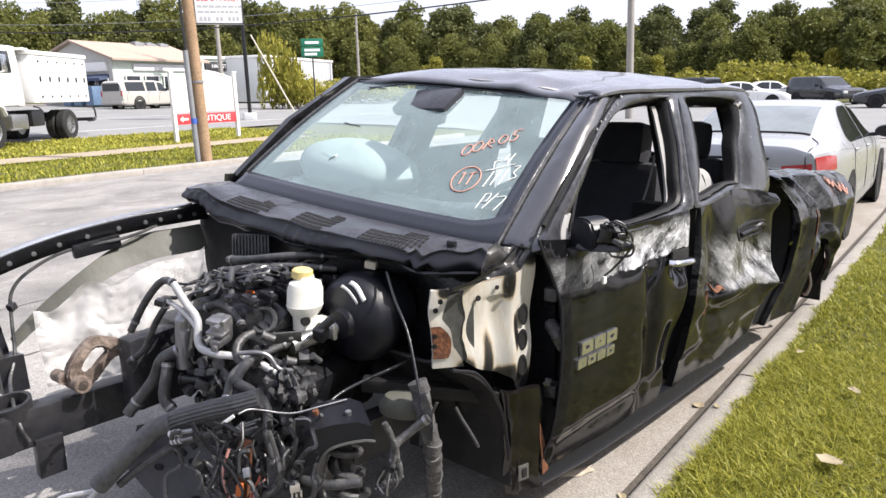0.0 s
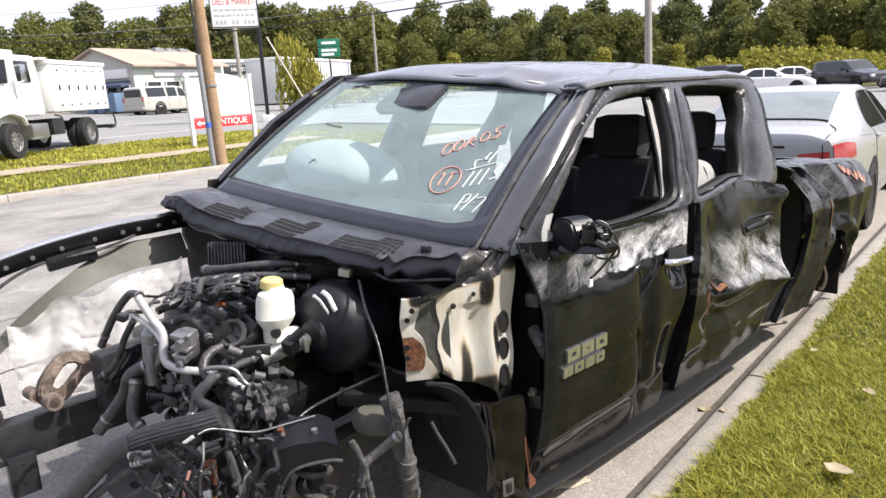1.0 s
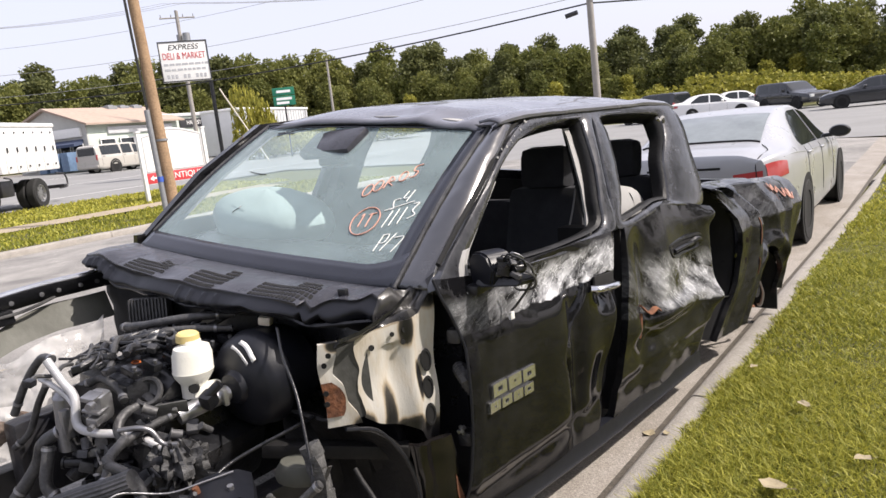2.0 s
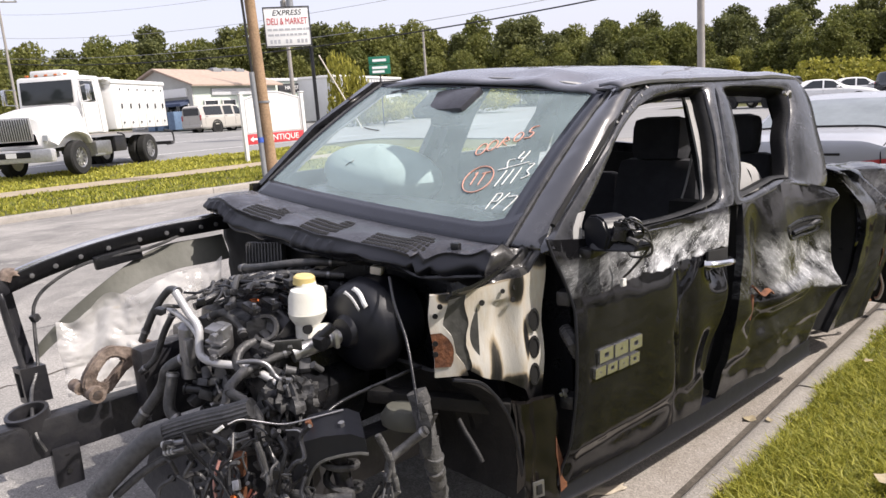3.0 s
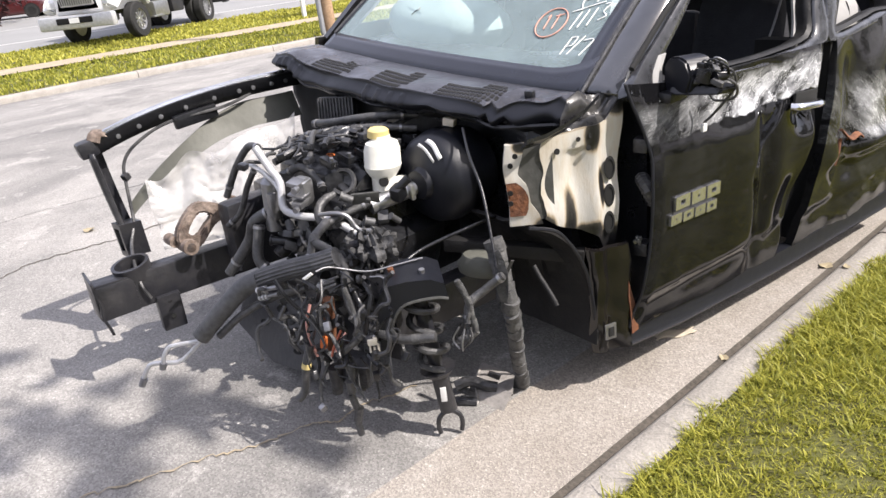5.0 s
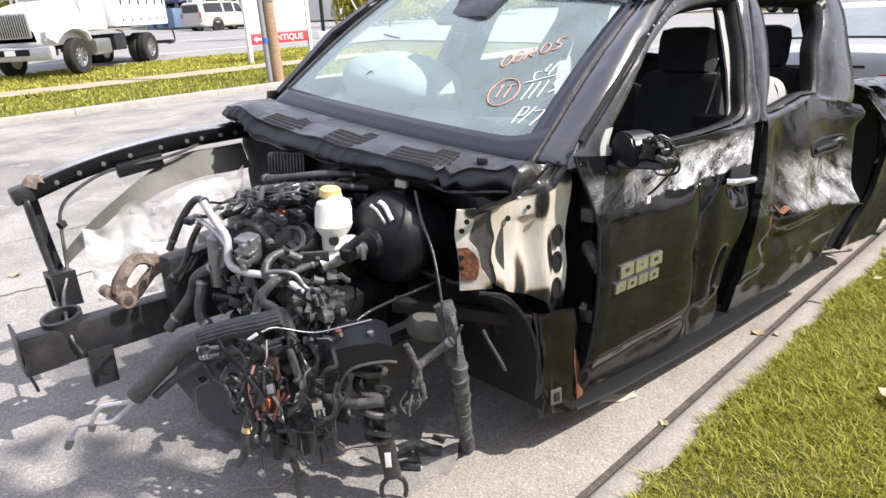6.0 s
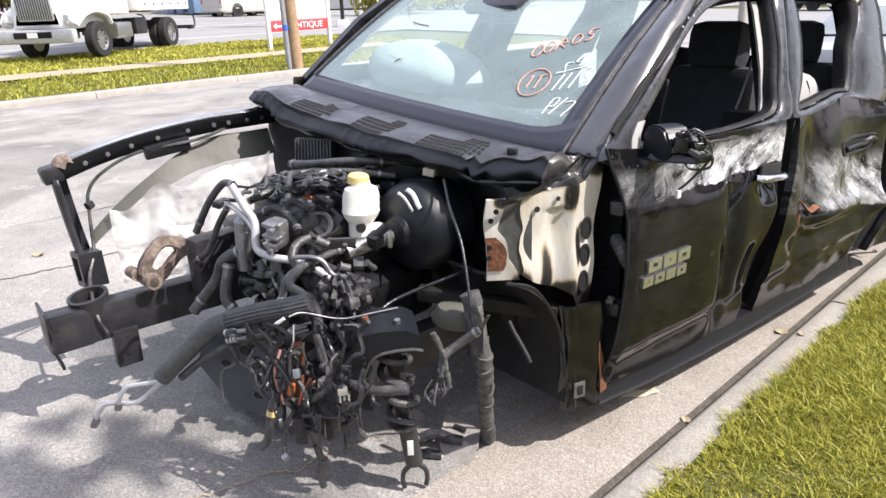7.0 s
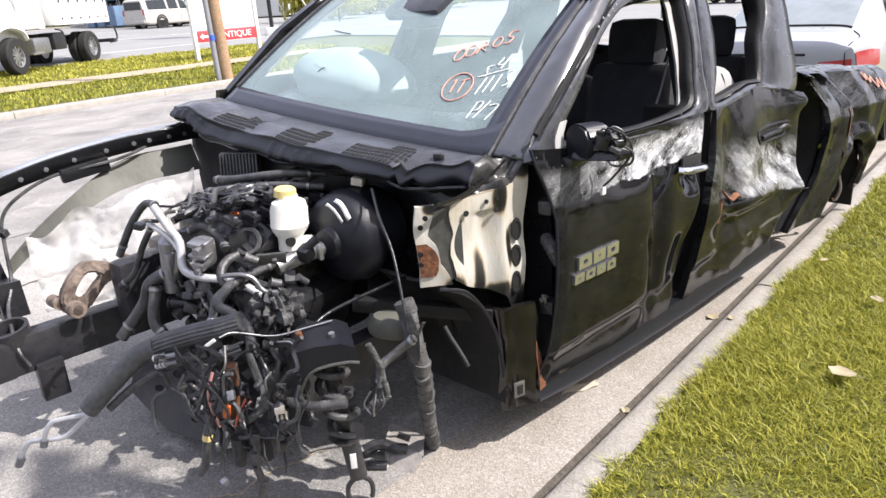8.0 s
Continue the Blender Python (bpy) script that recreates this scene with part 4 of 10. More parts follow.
part("torn_seal", tube(B(), [(0.80, 1.86, 1.53), (0.795, 1.90, 1.515), (0.80, 1.93, 1.53), (0.79, 1.96, 1.50)], 0.008, 6, 5), M_LINER, rear_door)
# black tubes standing for the shaded gap between the doors and the body
part("door_gap_line", tube(B(), [p + Vector((-0.018, -0.008, 0.006)) for p in frame_out[1:9]], 0.010, 6, 5), M_GAP, truck)
part("door_gap_line", tube(B(), [p + Vector((-0.018, 0.008, 0)) for p in frame_out[8:13]], 0.010, 6, 5), M_GAP, truck)
# chips along the roof's front corner, down to bare metal
rng = random.Random(31)
for k in range(10):
    p = frame_out[4].lerp(frame_out[6], k / 9) + Vector((0.006, rng.uniform(-0.03, 0.01), rng.uniform(-0.012, 0.012)))
    part("paint_chip", box(B(), p, (0.003, rng.uniform(0.004, 0.012), rng.uniform(0.004, 0.010)), (rng.uniform(-40, 40), -22, rng.uniform(-20, 20))), M_LINER, front_door)


part("door_edge", tube(B(), [front_door_skin(0.0, k / 14) + Vector((-0.004, -0.004, 0)) for k in range(15)], 0.0055, 8, 3), M_SERVO, front_door)
bm = B()
tube(bm, [(0.985, 0.765, 0.888), (1.012, 0.785, 0.886), (1.020, 0.85, 0.880), (1.016, 0.92, 0.873), (0.988, 0.955, 0.868)], 0.019, 10, 8, flat=0.8)
pull = part("door_handle", bm, M_CHROME, front_door, "chrome pull handle")
part("handle_cup", box(B(), (0.986, 0.865, 0.905), (0.012, 0.16, 0.05), (-4, 0, 0), 0.005), M_GAP, pull, "black cup behind the grip")
def rear_at(y, z, dx):
    """A point of the rear door's skin by its place along the truck and its height."""
    p = rear_door_skin((y - 1.06) / 1.07, (z - 0.18) / 0.88)
    return Vector((p.x + dx, y, z))


bm = B()
ring_pts = [rear_at(y, z, 0.004) for y, z in ((1.56, 0.905), (1.72, 0.912), (1.92, 0.900), (1.955, 0.865), (1.93, 0.830), (1.75, 0.835), (1.60, 0.845), (1.565, 0.870), (1.56, 0.905))]
tube(bm, ring_pts, 0.009, 6, 9)
broken = part("door_handle", bm, M_BLACK, rear_door, "black broken handle in its recess")
# Raised black plate stands for the shade inside the recess.
part("handle_cup", prism(B(), [p + Vector((0.003, 0, 0)) for p in ring_pts[:-1]], (-0.02, 0, 0)), M_GAP, broken, "black plate painted as the recess's shade")
part("handle_grip", tube(B(), [rear_at(1.60, 0.872, 0.012), rear_at(1.70, 0.880, 0.028), rear_at(1.80, 0.876, 0.030)], 0.013, 8, 5, flat=0.8), M_BLACK, broken)
part("handle_grip", tube(B(), [rear_at(1.80, 0.862, 0.010), rear_at(1.86, 0.885, 0.024), rear_at(1.92, 0.872, 0.020)], 0.016, 8, 5), M_BLACK, broken)
# the lettering of the maker is left as plain bars
badge = part("badge", box(B(), (side_x(0.69) - 0.004, 0.14, 0.69), (0.012, 0.22, 0.08), (0, 0, 0), 0.003), M_BLACK, front_door, "raised chrome badge of plain bars")
for row, (z0, y0, n_, w, h) in enumerate(((0.715, 0.035, 3, 0.078, 0.045), (0.660, 0.01, 4, 0.058, 0.036))):
    for k in range(n_):
        y = y0 + k * (w + 0.008)
        z = z0 - k * 0.003 + row * 0.002
        o = [(side_x(zz) + 0.012, yy, zz) for yy, zz in ((y, z - h / 2), (y + w * 0.96, z - h / 2), (y + w, z + h / 2), (y + w * 0.04, z + h / 2))]
        c = Vector((side_x(z) + 0.012, y + w / 2, z))
        part("badge_bar", band(B(), o, [c + (Vector(q) - c) * (0.16 if (k + row) % 2 else 0.34) for q in o], (-0.014, 0, 0)), M_BADGE, badge, smooth=False)
# the broken mirror: an empty black shell on a flat arm, its workings bare
bm = B()
prism(bm, [(0.925, 0.075, 1.072), (1.025, 0.065, 1.076), (1.040, 0.065, 1.130), (1.016, 0.07, 1.176), (0.985, 0.072, 1.190), (0.945, 0.078, 1.186), (0.926, 0.078, 1.160)], (0.035, 0.085, 0.0))
bmesh.ops.bevel(bm, geom=bm.edges[:], offset=0.007, segments=2, affect='EDGES')
mirror = part("mirror", bm, M_SERVO, front_door, "broken black door mirror with its workings bare")
part("mirror_base", box(B(), (0.935, 0.105, 1.065), (0.08, 0.15, 0.035), (0, 4, 10), 0.012), M_BLACK, mirror)
bm = B()
prism(bm, [(0.96, 0.055, 1.070), (1.118, 0.09, 1.078), (1.125, 0.105, 1.096), (1.06, 0.10, 1.108), (0.96, 0.07, 1.098)], (0.01, 0.075, -0.004))
bmesh.ops.bevel(bm, geom=bm.edges[:], offset=0.005, segments=2, affect='EDGES')
part("mirror_arm", bm, M_BLACK, mirror)
rng = random.Random(8)
part("mirror_motor", box(B(), (1.062, 0.105, 1.135), (0.045, 0.05, 0.05), (0, 12, 20), 0.006), M_BLACK, mirror)
part("mirror_motor", cyl(B(), (1.100, 0.095, 1.130), (1.112, 0.135, 1.132), 0.018, seg=14), M_BLACK, mirror)
for k in range(16):
    c = (rng.uniform(1.045, 1.118), rng.uniform(0.08, 0.135), rng.uniform(1.108, 1.172))
    part("mirror_motor", box(B(), c, (rng.uniform(0.014, 0.04), rng.uniform(0.01, 0.03), rng.uniform(0.006, 0.018)), (rng.uniform(-30, 30), rng.uniform(-30, 30), rng.uniform(0, 60)), 0.002), rng.choice((M_IRON, M_BLACK, M_BLACK, M_STEEL, M_HOSE)), mirror)
for k in range(5):
    x0, z0 = rng.uniform(1.05, 1.10), rng.uniform(1.15, 1.18)
    part("mirror_cable", tube(B(), [(x0, 0.10, z0), (x0 + 0.02, 0.09, z0 + 0.012), (x0 + 0.04, 0.11, z0 - 0.004), (x0 + 0.035, 0.13, z0 - 0.03)], 0.0035, 6, 5), rng.choice((M_RUBBER, M_STEEL, M_BLACK)), mirror)
for pts in (((1.10, 0.11, 1.165), (1.135, 0.14, 1.14), (1.12, 0.17, 1.08), (1.06, 0.16, 1.00), (1.02, 0.17, 0.965)), ((1.11, 0.12, 1.13), (1.14, 0.15, 1.10), (1.11, 0.19, 1.05), (1.03, 0.21, 1.03), (1.01, 0.20, 1.06))):
    part("mirror_cable", tube(B(), pts, 0.0045, 6), M_RUBBER, mirror)
part("cable_plug", box(B(), (1.015, 0.175, 0.945), (0.012, 0.022, 0.026), (0, 0, 0), 0.003), M_LABEL, mirror, "small white cable plug")
# pale trim at the mirror's foot and up the inside of the pillar
shell("mirror_patch", [[Vector((up_x(z) - 0.004 + dx, y + dy, z)) for dx, dy in ((0.0, 0.0), (0.012, 0.022), (0.004, 0.05))] for y, z in ((0.01, 1.055), (0.018, 1.10), (0.035, 1.15), (0.075, 1.19))], (-0.01, 0.004, 0), M_LINER, front_door, "pale trim at the mirror foot")
shell("pillar_trim", [[Vector((x, y + dy, z)) for dy in (-0.02, 0.0, 0.02)] for x, y, z in ((0.695, 1.13, 1.54), (0.712, 1.13, 1.50), (0.758, 1.10, 1.39), (0.80, 1.074, 1.27), (0.836, 1.035, 1.16), (0.862, 0.99, 1.07))], (-0.012, 0.004, 0), M_LINER, truck, "pale inner trim of the centre post")
shell("pillar_trim", [[Vector((up_x(z) - 0.075 - 0.01 * k, y + 0.045 * k, z - 0.02 * k)) for k in range(4)] for y, z in ((-0.02, 1.10), (0.10, 1.20), (0.25, 1.31), (0.42, 1.43))], (-0.01, 0, 0), M_LINER, truck, "pale inner trim of the windscreen pillar")

# cab: pillars, roof, glass
bm = B()
grid(bm, [[W(x, y, z) for x, y, z in row] for row in (
    ((-0.765, -0.03, 1.115), (-0.80, -0.02, 1.11), (-0.88, 0.05, 1.08)),
    ((-0.725, 0.31, 1.365), (-0.75, 0.32, 1.365), (-0.82, 0.38, 1.34)),
    ((-0.660, 0.62, 1.560), (-0.68, 0.63, 1.563), (-0.74, 0.68, 1.545)))])
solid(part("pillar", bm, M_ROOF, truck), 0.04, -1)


def roof_point(a, b):
    x = lerp(-0.74, 0.74, a)
    y = lerp(0.60, 2.22, b) + 0.0
    e = abs(x) / 0.74
    z = 1.650 - 0.075 * e ** 3.2 - 0.03 * (b - 0.4) ** 2
    z += 0.03 * math.sin(min(1, b * 5) * math.pi / 2) - 0.03 - 0.02 * max(0, b - 0.85) / 0.15
    z -= 0.022 * bump(x, y, 0.44, 0.72, 0.09, 0.07)
    z += 0.022 * bump(x, y, 0.58, 0.70, 0.05, 0.12) + 0.014 * bump(x, y, 0.34, 0.68, 0.05, 0.10) + 0.02 * bump(x, y, 0.25, 0.80, 0.12, 0.08) - 0.02 * bump(x, y, 0.1, 0.70, 0.12, 0.06)
    z -= 0.010 * max(0.0, 1 - b * 4) + 0.012 * max(0.0, 1 - b * 30)
    z += 0.006 * noise.noise((x * 5, y * 4, 0))
    y -= 0.03 * (1 - e * e) * (1 - b)
    return W(x, y, z)


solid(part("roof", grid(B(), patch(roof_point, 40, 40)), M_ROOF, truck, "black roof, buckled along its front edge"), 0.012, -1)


def rail_point(a, b):
    """The rounded drip edge from the windscreen pillar to the cab's back."""
    y = lerp(0.565, 2.20, a)
    drop = poly([0.5, 0.62, 0.75, 1.9, 2.1, 2.24], [-0.030, -0.012, 0.0, -0.008, -0.022, -0.06], y)
    x = poly([0, 0.2, 0.4, 0.6, 0.8, 1], [0.724, 0.744, 0.746, 0.728, 0.695, 0.640], b)
    z = poly([0, 0.2, 0.4, 0.6, 0.8, 1], [1.604, 1.612, 1.624, 1.637, 1.645, 1.640], b)
    return Vector((x + 0.004 * noise.noise((y * 3, b, 5)), y, z + drop + 0.004 * noise.noise((y * 6, b, 3))))


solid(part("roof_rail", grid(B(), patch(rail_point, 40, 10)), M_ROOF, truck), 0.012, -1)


def ws_point(a, b, lift=0.0):
    x0 = lerp(-0.745, 0.745, a)
    k = lerp(1.0, 0.895, b)
    x = x0 * k
    e = (x0 / 0.745) ** 2
    y = lerp(-0.035, 0.625, b) - 0.045 * (1 - e) * (1 - 0.5 * b)
    z = lerp(1.128, 1.567, b) + 0.02 * math.sin(b * math.pi) + 0.012 * (1 - e) * b
    p = W(x, y, z)
    if lift:
        p += Vector((0, -0.56, 0.83)) * lift
    return p


ws = part("windscreen", grid(B(), patch(lambda a, b: ws_point(a, lerp(-0.105, 1.0, b)), 24, 20)), M_GLASS, truck, "greenish windscreen, dust and sky reflection painted as milk, marked with orange and white pen")
ws.visible_shadow = False
# black border of the glass
bm = B()
grid(bm, patch(lambda a, b: ws_point(a, -0.105 + b * (0.11 + 0.10 * max(0, (a - 0.88) / 0.12) ** 2), 0.002), 48, 3))
grid(bm, patch(lambda a, b: ws_point(a, 0.965 + b * 0.035, 0.002), 24, 1))
grid(bm, patch(lambda a, b: ws_point(a * 0.014, b, 0.002), 1, 18))
grid(bm, patch(lambda a, b: ws_point(0.955 + a * 0.045, b, 0.002), 1, 18))
solid(part("glass_border", bm, M_FRIT, ws, "dark printed border"), 0.003, 1)


def right_pillar(a, b):
    t = lerp(-0.09, 1.0, b)
    i_ = ws_point(1.0, t) + Vector((0.004, 0, 0.004))
    o = Vector((poly([0, .2, .45, .7, 1], [0.905, 0.868, 0.825, 0.785, 0.745], b), poly([0, .2, .45, .7, 1], [-0.03, 0.13, 0.33, 0.49, 0.645], b), poly([0, .2, .45, .7, 1], [1.06, 1.20, 1.365, 1.49, 1.59], b)))
    k = math.sin(math.pi * a)
    return i_.lerp(o, a) + Vector((0.55, -0.62, 0.45)) * 0.034 * k + Vector((0, 0, 0.003 * noise.noise((b * 14, a * 3, 2))))


solid(part("pillar", grid(B(), patch(right_pillar, 12, 30)), M_PILLAR, truck, "shiny black windscreen pillar"), 0.02, -1)
bm = B()
tube(bm, [ws_point(1.0, -0.1 + 1.1 * k / 8, 0.004) for k in range(9)], 0.008, 6, 3)
tube(bm, [ws_point(k / 10, 1.0, 0.004) for k in range(11)], 0.007, 6, 3)
tube(bm, [ws_point(0, k / 8, 0.004) for k in range(9)], 0.007, 6, 3)
part("glass_moulding", bm, M_RUBBER, ws)


def pen(name, strokes, mat, w=0.0045):
    """Marker strokes on the glass, in (across, up) shares of it."""
    for s in strokes:
        part(name, tube(B(), [ws_point(a, b, 0.003) for a, b in s], w, 5, 4), mat, ws)


def arc(ca, cb, ra, rb, a0, a1, n_=10):
    return [(ca + ra * math.cos(radians(lerp(a0, a1, k / n_))), cb + rb * math.sin(radians(lerp(a0, a1, k / n_)))) for k in range(n_ + 1)]


pen("marker_writing", [arc(0.811, 0.245, 0.040, 0.085, 0, 360, 18), [(0.797, 0.285), (0.800, 0.205)], [(0.792, 0.270), (0.797, 0.287)], [(0.820, 0.295), (0.822, 0.210)], [(0.812, 0.282), (0.832, 0.300)],
     arc(0.752, 0.440, 0.013, 0.042, 0, 360), arc(0.777, 0.475, 0.012, 0.040, 0, 360), [(0.797, 0.46), (0.800, 0.545), (0.815, 0.525), (0.802, 0.505), (0.820, 0.485)], arc(0.837, 0.555, 0.011, 0.036, 0, 360), [(0.874, 0.655), (0.857, 0.635), (0.858, 0.600), (0.872, 0.600), (0.870, 0.560), (0.856, 0.550)]], M_ORANGEPEN, 0.0024)
pen("marker_writing", [[(0.876, 0.400), (0.862, 0.385), (0.866, 0.355), (0.872, 0.335), (0.860, 0.325)], [(0.888, 0.455), (0.884, 0.405), (0.902, 0.415)], [(0.903, 0.465), (0.898, 0.385)], [(0.850, 0.315), (0.922, 0.392)],
     [(0.876, 0.320), (0.872, 0.215)], [(0.893, 0.335), (0.889, 0.230)], [(0.912, 0.350), (0.910, 0.245)], [(0.925, 0.375), (0.940, 0.385), (0.932, 0.335), (0.945, 0.310), (0.930, 0.280)],
     [(0.894, 0.175), (0.889, 0.080)], [(0.893, 0.172), (0.908, 0.180), (0.906, 0.135), (0.892, 0.125)], [(0.926, 0.190), (0.906, 0.085)], [(0.928, 0.165), (0.952, 0.175), (0.938, 0.085)]], M_WHITEPEN, 0.0020)
# fine cracks near the top
rng = random.Random(3)
for a0, b0, da, db in ((0.12, 0.90, 0.12, 0.05), (0.16, 0.93, -0.03, -0.06), (0.14, 0.915, 0.07, -0.02), (0.30, 0.20, 0.015, 0.06), (0.20, 0.52, 0.09, -0.02)):
    part("glass_crack", tube(B(), [ws_point(a0 + da * k / 4 + rng.uniform(-.004, .004), b0 + db * k / 4 + rng.uniform(-.006, .006), 0.003) for k in range(5)], 0.0022, 4, 2), M_COWL, ws)



# far-side doors, lean and plain
def mirror_skin(a, b, y0, y1):
    z = lerp(0.26, 1.09, b)
    y = lerp(y0, y1, a)
    return W(-side_x(z) + crumple(y, z, 0.3), y, z)


def far_door(y0, y1, win_o, win_i):
    d = shell("front_door" if y0 < 0.5 else "rear_door", patch(lambda a, b: mirror_skin(a, b, y0, y1), 12, 14), (0.04, 0, 0), M_PAINT, truck)
    o = [W(-up_x(z), y, z) for y, z in win_o]
    i_ = [W(-up_x(z) + 0.01, y, z) for y, z in win_i]
    part("window_frame", band(B(), o, i_, (0.05, 0, 0)), M_PAINT, d)
    return d


far_door(-0.03, 1.10, [(0.0, 1.08), (0.28, 1.36), (0.60, 1.575), (1.32, 1.60), (1.25, 1.35), (1.12, 1.07)], [(0.14, 1.13), (0.33, 1.31), (0.64, 1.50), (1.16, 1.53), (1.11, 1.34), (1.03, 1.12)])
far_door(1.12, 2.15, [(1.15, 1.07), (1.28, 1.35), (1.36, 1.60), (2.16, 1.58), (2.25, 1.35), (2.2, 1.05)], [(1.27, 1.12), (1.37, 1.34), (1.43, 1.53), (2.0, 1.52), (2.02, 1.34), (1.9, 1.12)])

# cab floor, bulkhead, jambs and back wall; near-black sheets carry the inner shade
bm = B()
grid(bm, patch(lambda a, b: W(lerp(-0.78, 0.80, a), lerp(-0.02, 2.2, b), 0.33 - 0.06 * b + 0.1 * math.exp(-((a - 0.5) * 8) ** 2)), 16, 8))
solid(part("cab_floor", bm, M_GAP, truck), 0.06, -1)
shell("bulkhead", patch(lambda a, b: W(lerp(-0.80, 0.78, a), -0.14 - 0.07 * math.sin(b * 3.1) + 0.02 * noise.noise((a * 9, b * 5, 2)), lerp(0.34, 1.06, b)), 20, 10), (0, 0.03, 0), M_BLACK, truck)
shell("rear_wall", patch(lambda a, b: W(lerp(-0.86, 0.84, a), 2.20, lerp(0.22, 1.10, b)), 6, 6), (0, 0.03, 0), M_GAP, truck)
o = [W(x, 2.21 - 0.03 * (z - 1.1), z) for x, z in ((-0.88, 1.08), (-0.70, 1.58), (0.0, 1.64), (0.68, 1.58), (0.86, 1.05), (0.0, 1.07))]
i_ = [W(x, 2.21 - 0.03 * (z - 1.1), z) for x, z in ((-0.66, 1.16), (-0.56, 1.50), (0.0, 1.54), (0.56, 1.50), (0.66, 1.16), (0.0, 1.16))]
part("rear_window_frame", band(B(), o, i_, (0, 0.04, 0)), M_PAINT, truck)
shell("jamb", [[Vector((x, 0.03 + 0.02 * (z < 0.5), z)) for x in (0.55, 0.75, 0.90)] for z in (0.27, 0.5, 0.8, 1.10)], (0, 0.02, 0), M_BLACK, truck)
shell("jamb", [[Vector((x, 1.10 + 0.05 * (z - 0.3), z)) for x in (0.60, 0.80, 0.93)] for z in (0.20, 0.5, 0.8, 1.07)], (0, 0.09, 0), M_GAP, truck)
shell("sill", [[Vector((0.958 - dx, y, poly([-0.18, 0.15, 0.64, 1.04, 2.0], [0.196, 0.160, 0.140, 0.130, 0.135], y) + dz)) for dx, dz in ((0.085, 0.0), (0.040, 0.002), (0.022, 0.010), (0.016, 0.022), (0.022, 0.030), (0.024, 0.10))] for y in (-0.10, 0.0, 0.2, 0.4, 0.6, 0.8, 1.0, 1.25, 1.5, 1.75, 1.95)], (-0.04, 0, 0.004), M_SERVO, truck, "black sill along the doors")
b_post = shell("centre_post", [[Vector((up_x(z) - 0.09, y + dy, z)) for dy in (-0.05, 0.1)] for y, z in ((1.10, 0.9), (1.14, 1.1), (1.2, 1.35), (1.3, 1.60))], (-0.06, 0, 0), M_BLACK, truck)
shell("centre_post", [[W(-up_x(z) + 0.07, y + dy, z) for dy in (-0.06, 0.12)] for y, z in ((1.10, 0.8), (1.14, 1.1), (1.2, 1.35), (1.3, 1.58))], (0.07, 0, 0), M_BLACK, truck)
shell("headliner", patch(lambda a, b: W(lerp(-0.66, 0.66, a), lerp(0.66, 2.18, b), 1.60 - 0.05 * abs(2 * a - 1) ** 3), 10, 8), (0, 0, 0.012), M_LINER, truck, "pale cloth headliner")


# cowl
def cowl_point(a, b):
    """Plate from the glass to a crease at b = 0.7, then a short upright lip."""
    x = lerp(-0.80, 0.80, a)
    e = (x / 0.78) ** 2
    end = max(0, (x - 0.60) / 0.2)
    yb, yc = -0.105 - 0.05 * (1 - e), -0.33 - 0.05 * (1 - e) + 0.10 * end
    if b < 0.7:
        t = b / 0.7
        y = lerp(yb, yc, t)
        z = lerp(1.082, 1.070 + 0.03 * end, t) + 0.008 * math.sin(t * math.pi)
        z += 0.016 * noise.noise((x * 5, t * 2.2, 8.3)) * t
        z -= 0.022 * max(0, 1 - abs(x + 0.27) / 0.07) * max(0, 1 - abs(t - 0.35) / 0.4)
        z -= 0.018 * max(0, 1 - abs(x - 0.57) / 0.05) * max(0, 1 - abs(t - 0.75) / 0.3)
    else:
        t = (b - 0.7) / 0.3
        low = poly([-0.8, -0.55, -0.3, -0.05, 0.15, 0.35, 0.55, 0.8], [1.015, 1.0, 0.985, 0.99, 0.985, 1.015, 1.0, 1.02], x)
        y = yc + 0.012 * math.sin(t * 6) - 0.02 * math.sin(t * math.pi) + 0.035 * noise.noise((x * 6, t * 1.5, 1.1)) * t
        z = lerp(1.070 + 0.03 * end, low, t) + 0.016 * noise.noise((x * 5, 2.2, 8.3)) * (1 - t) + 0.012 * noise.noise((x * 9, t, 4.4)) * t
        for xr in (-0.72, -0.66, -0.60, -0.54, -0.02, 0.05, 0.12, 0.19):
            y -= 0.016 * max(0, 1 - abs(x - xr) / 0.012) * (0.2 < t < 0.9)
    if x < -0.5:
        z += 0.025 * math.exp(-((x + 0.66) / 0.10) ** 2) * (1 if b > 0.45 else b / 0.45)
    if x > 0.56:
        f = abs(((x - 0.56) * 6.3 + b * 1.3 + 0.35 * math.sin(x * 31)) % 1.0 - 0.5)
        z += 0.05 * (f - 0.25) * min(1, b * 2)
        y += 0.04 * (f - 0.25) * min(1, b * 2)
    return W(x, y, z)


cowl = shell("cowl", patch(lambda a, b: cowl_point(a, b * 0.72), 180, 28), (0, 0.004, -0.008), M_COWL, truck, "warped grey plastic cowl with three louvred vents")
# Lip split off in black so its shaded front sits in the colour.
shell("cowl_lip", patch(lambda a, b: cowl_point(a, lerp(0.715, 1.0, b)), 180, 14), (0, 0.006, 0), M_SERVO, cowl, "ribbed lip of the cowl, its shade painted black")
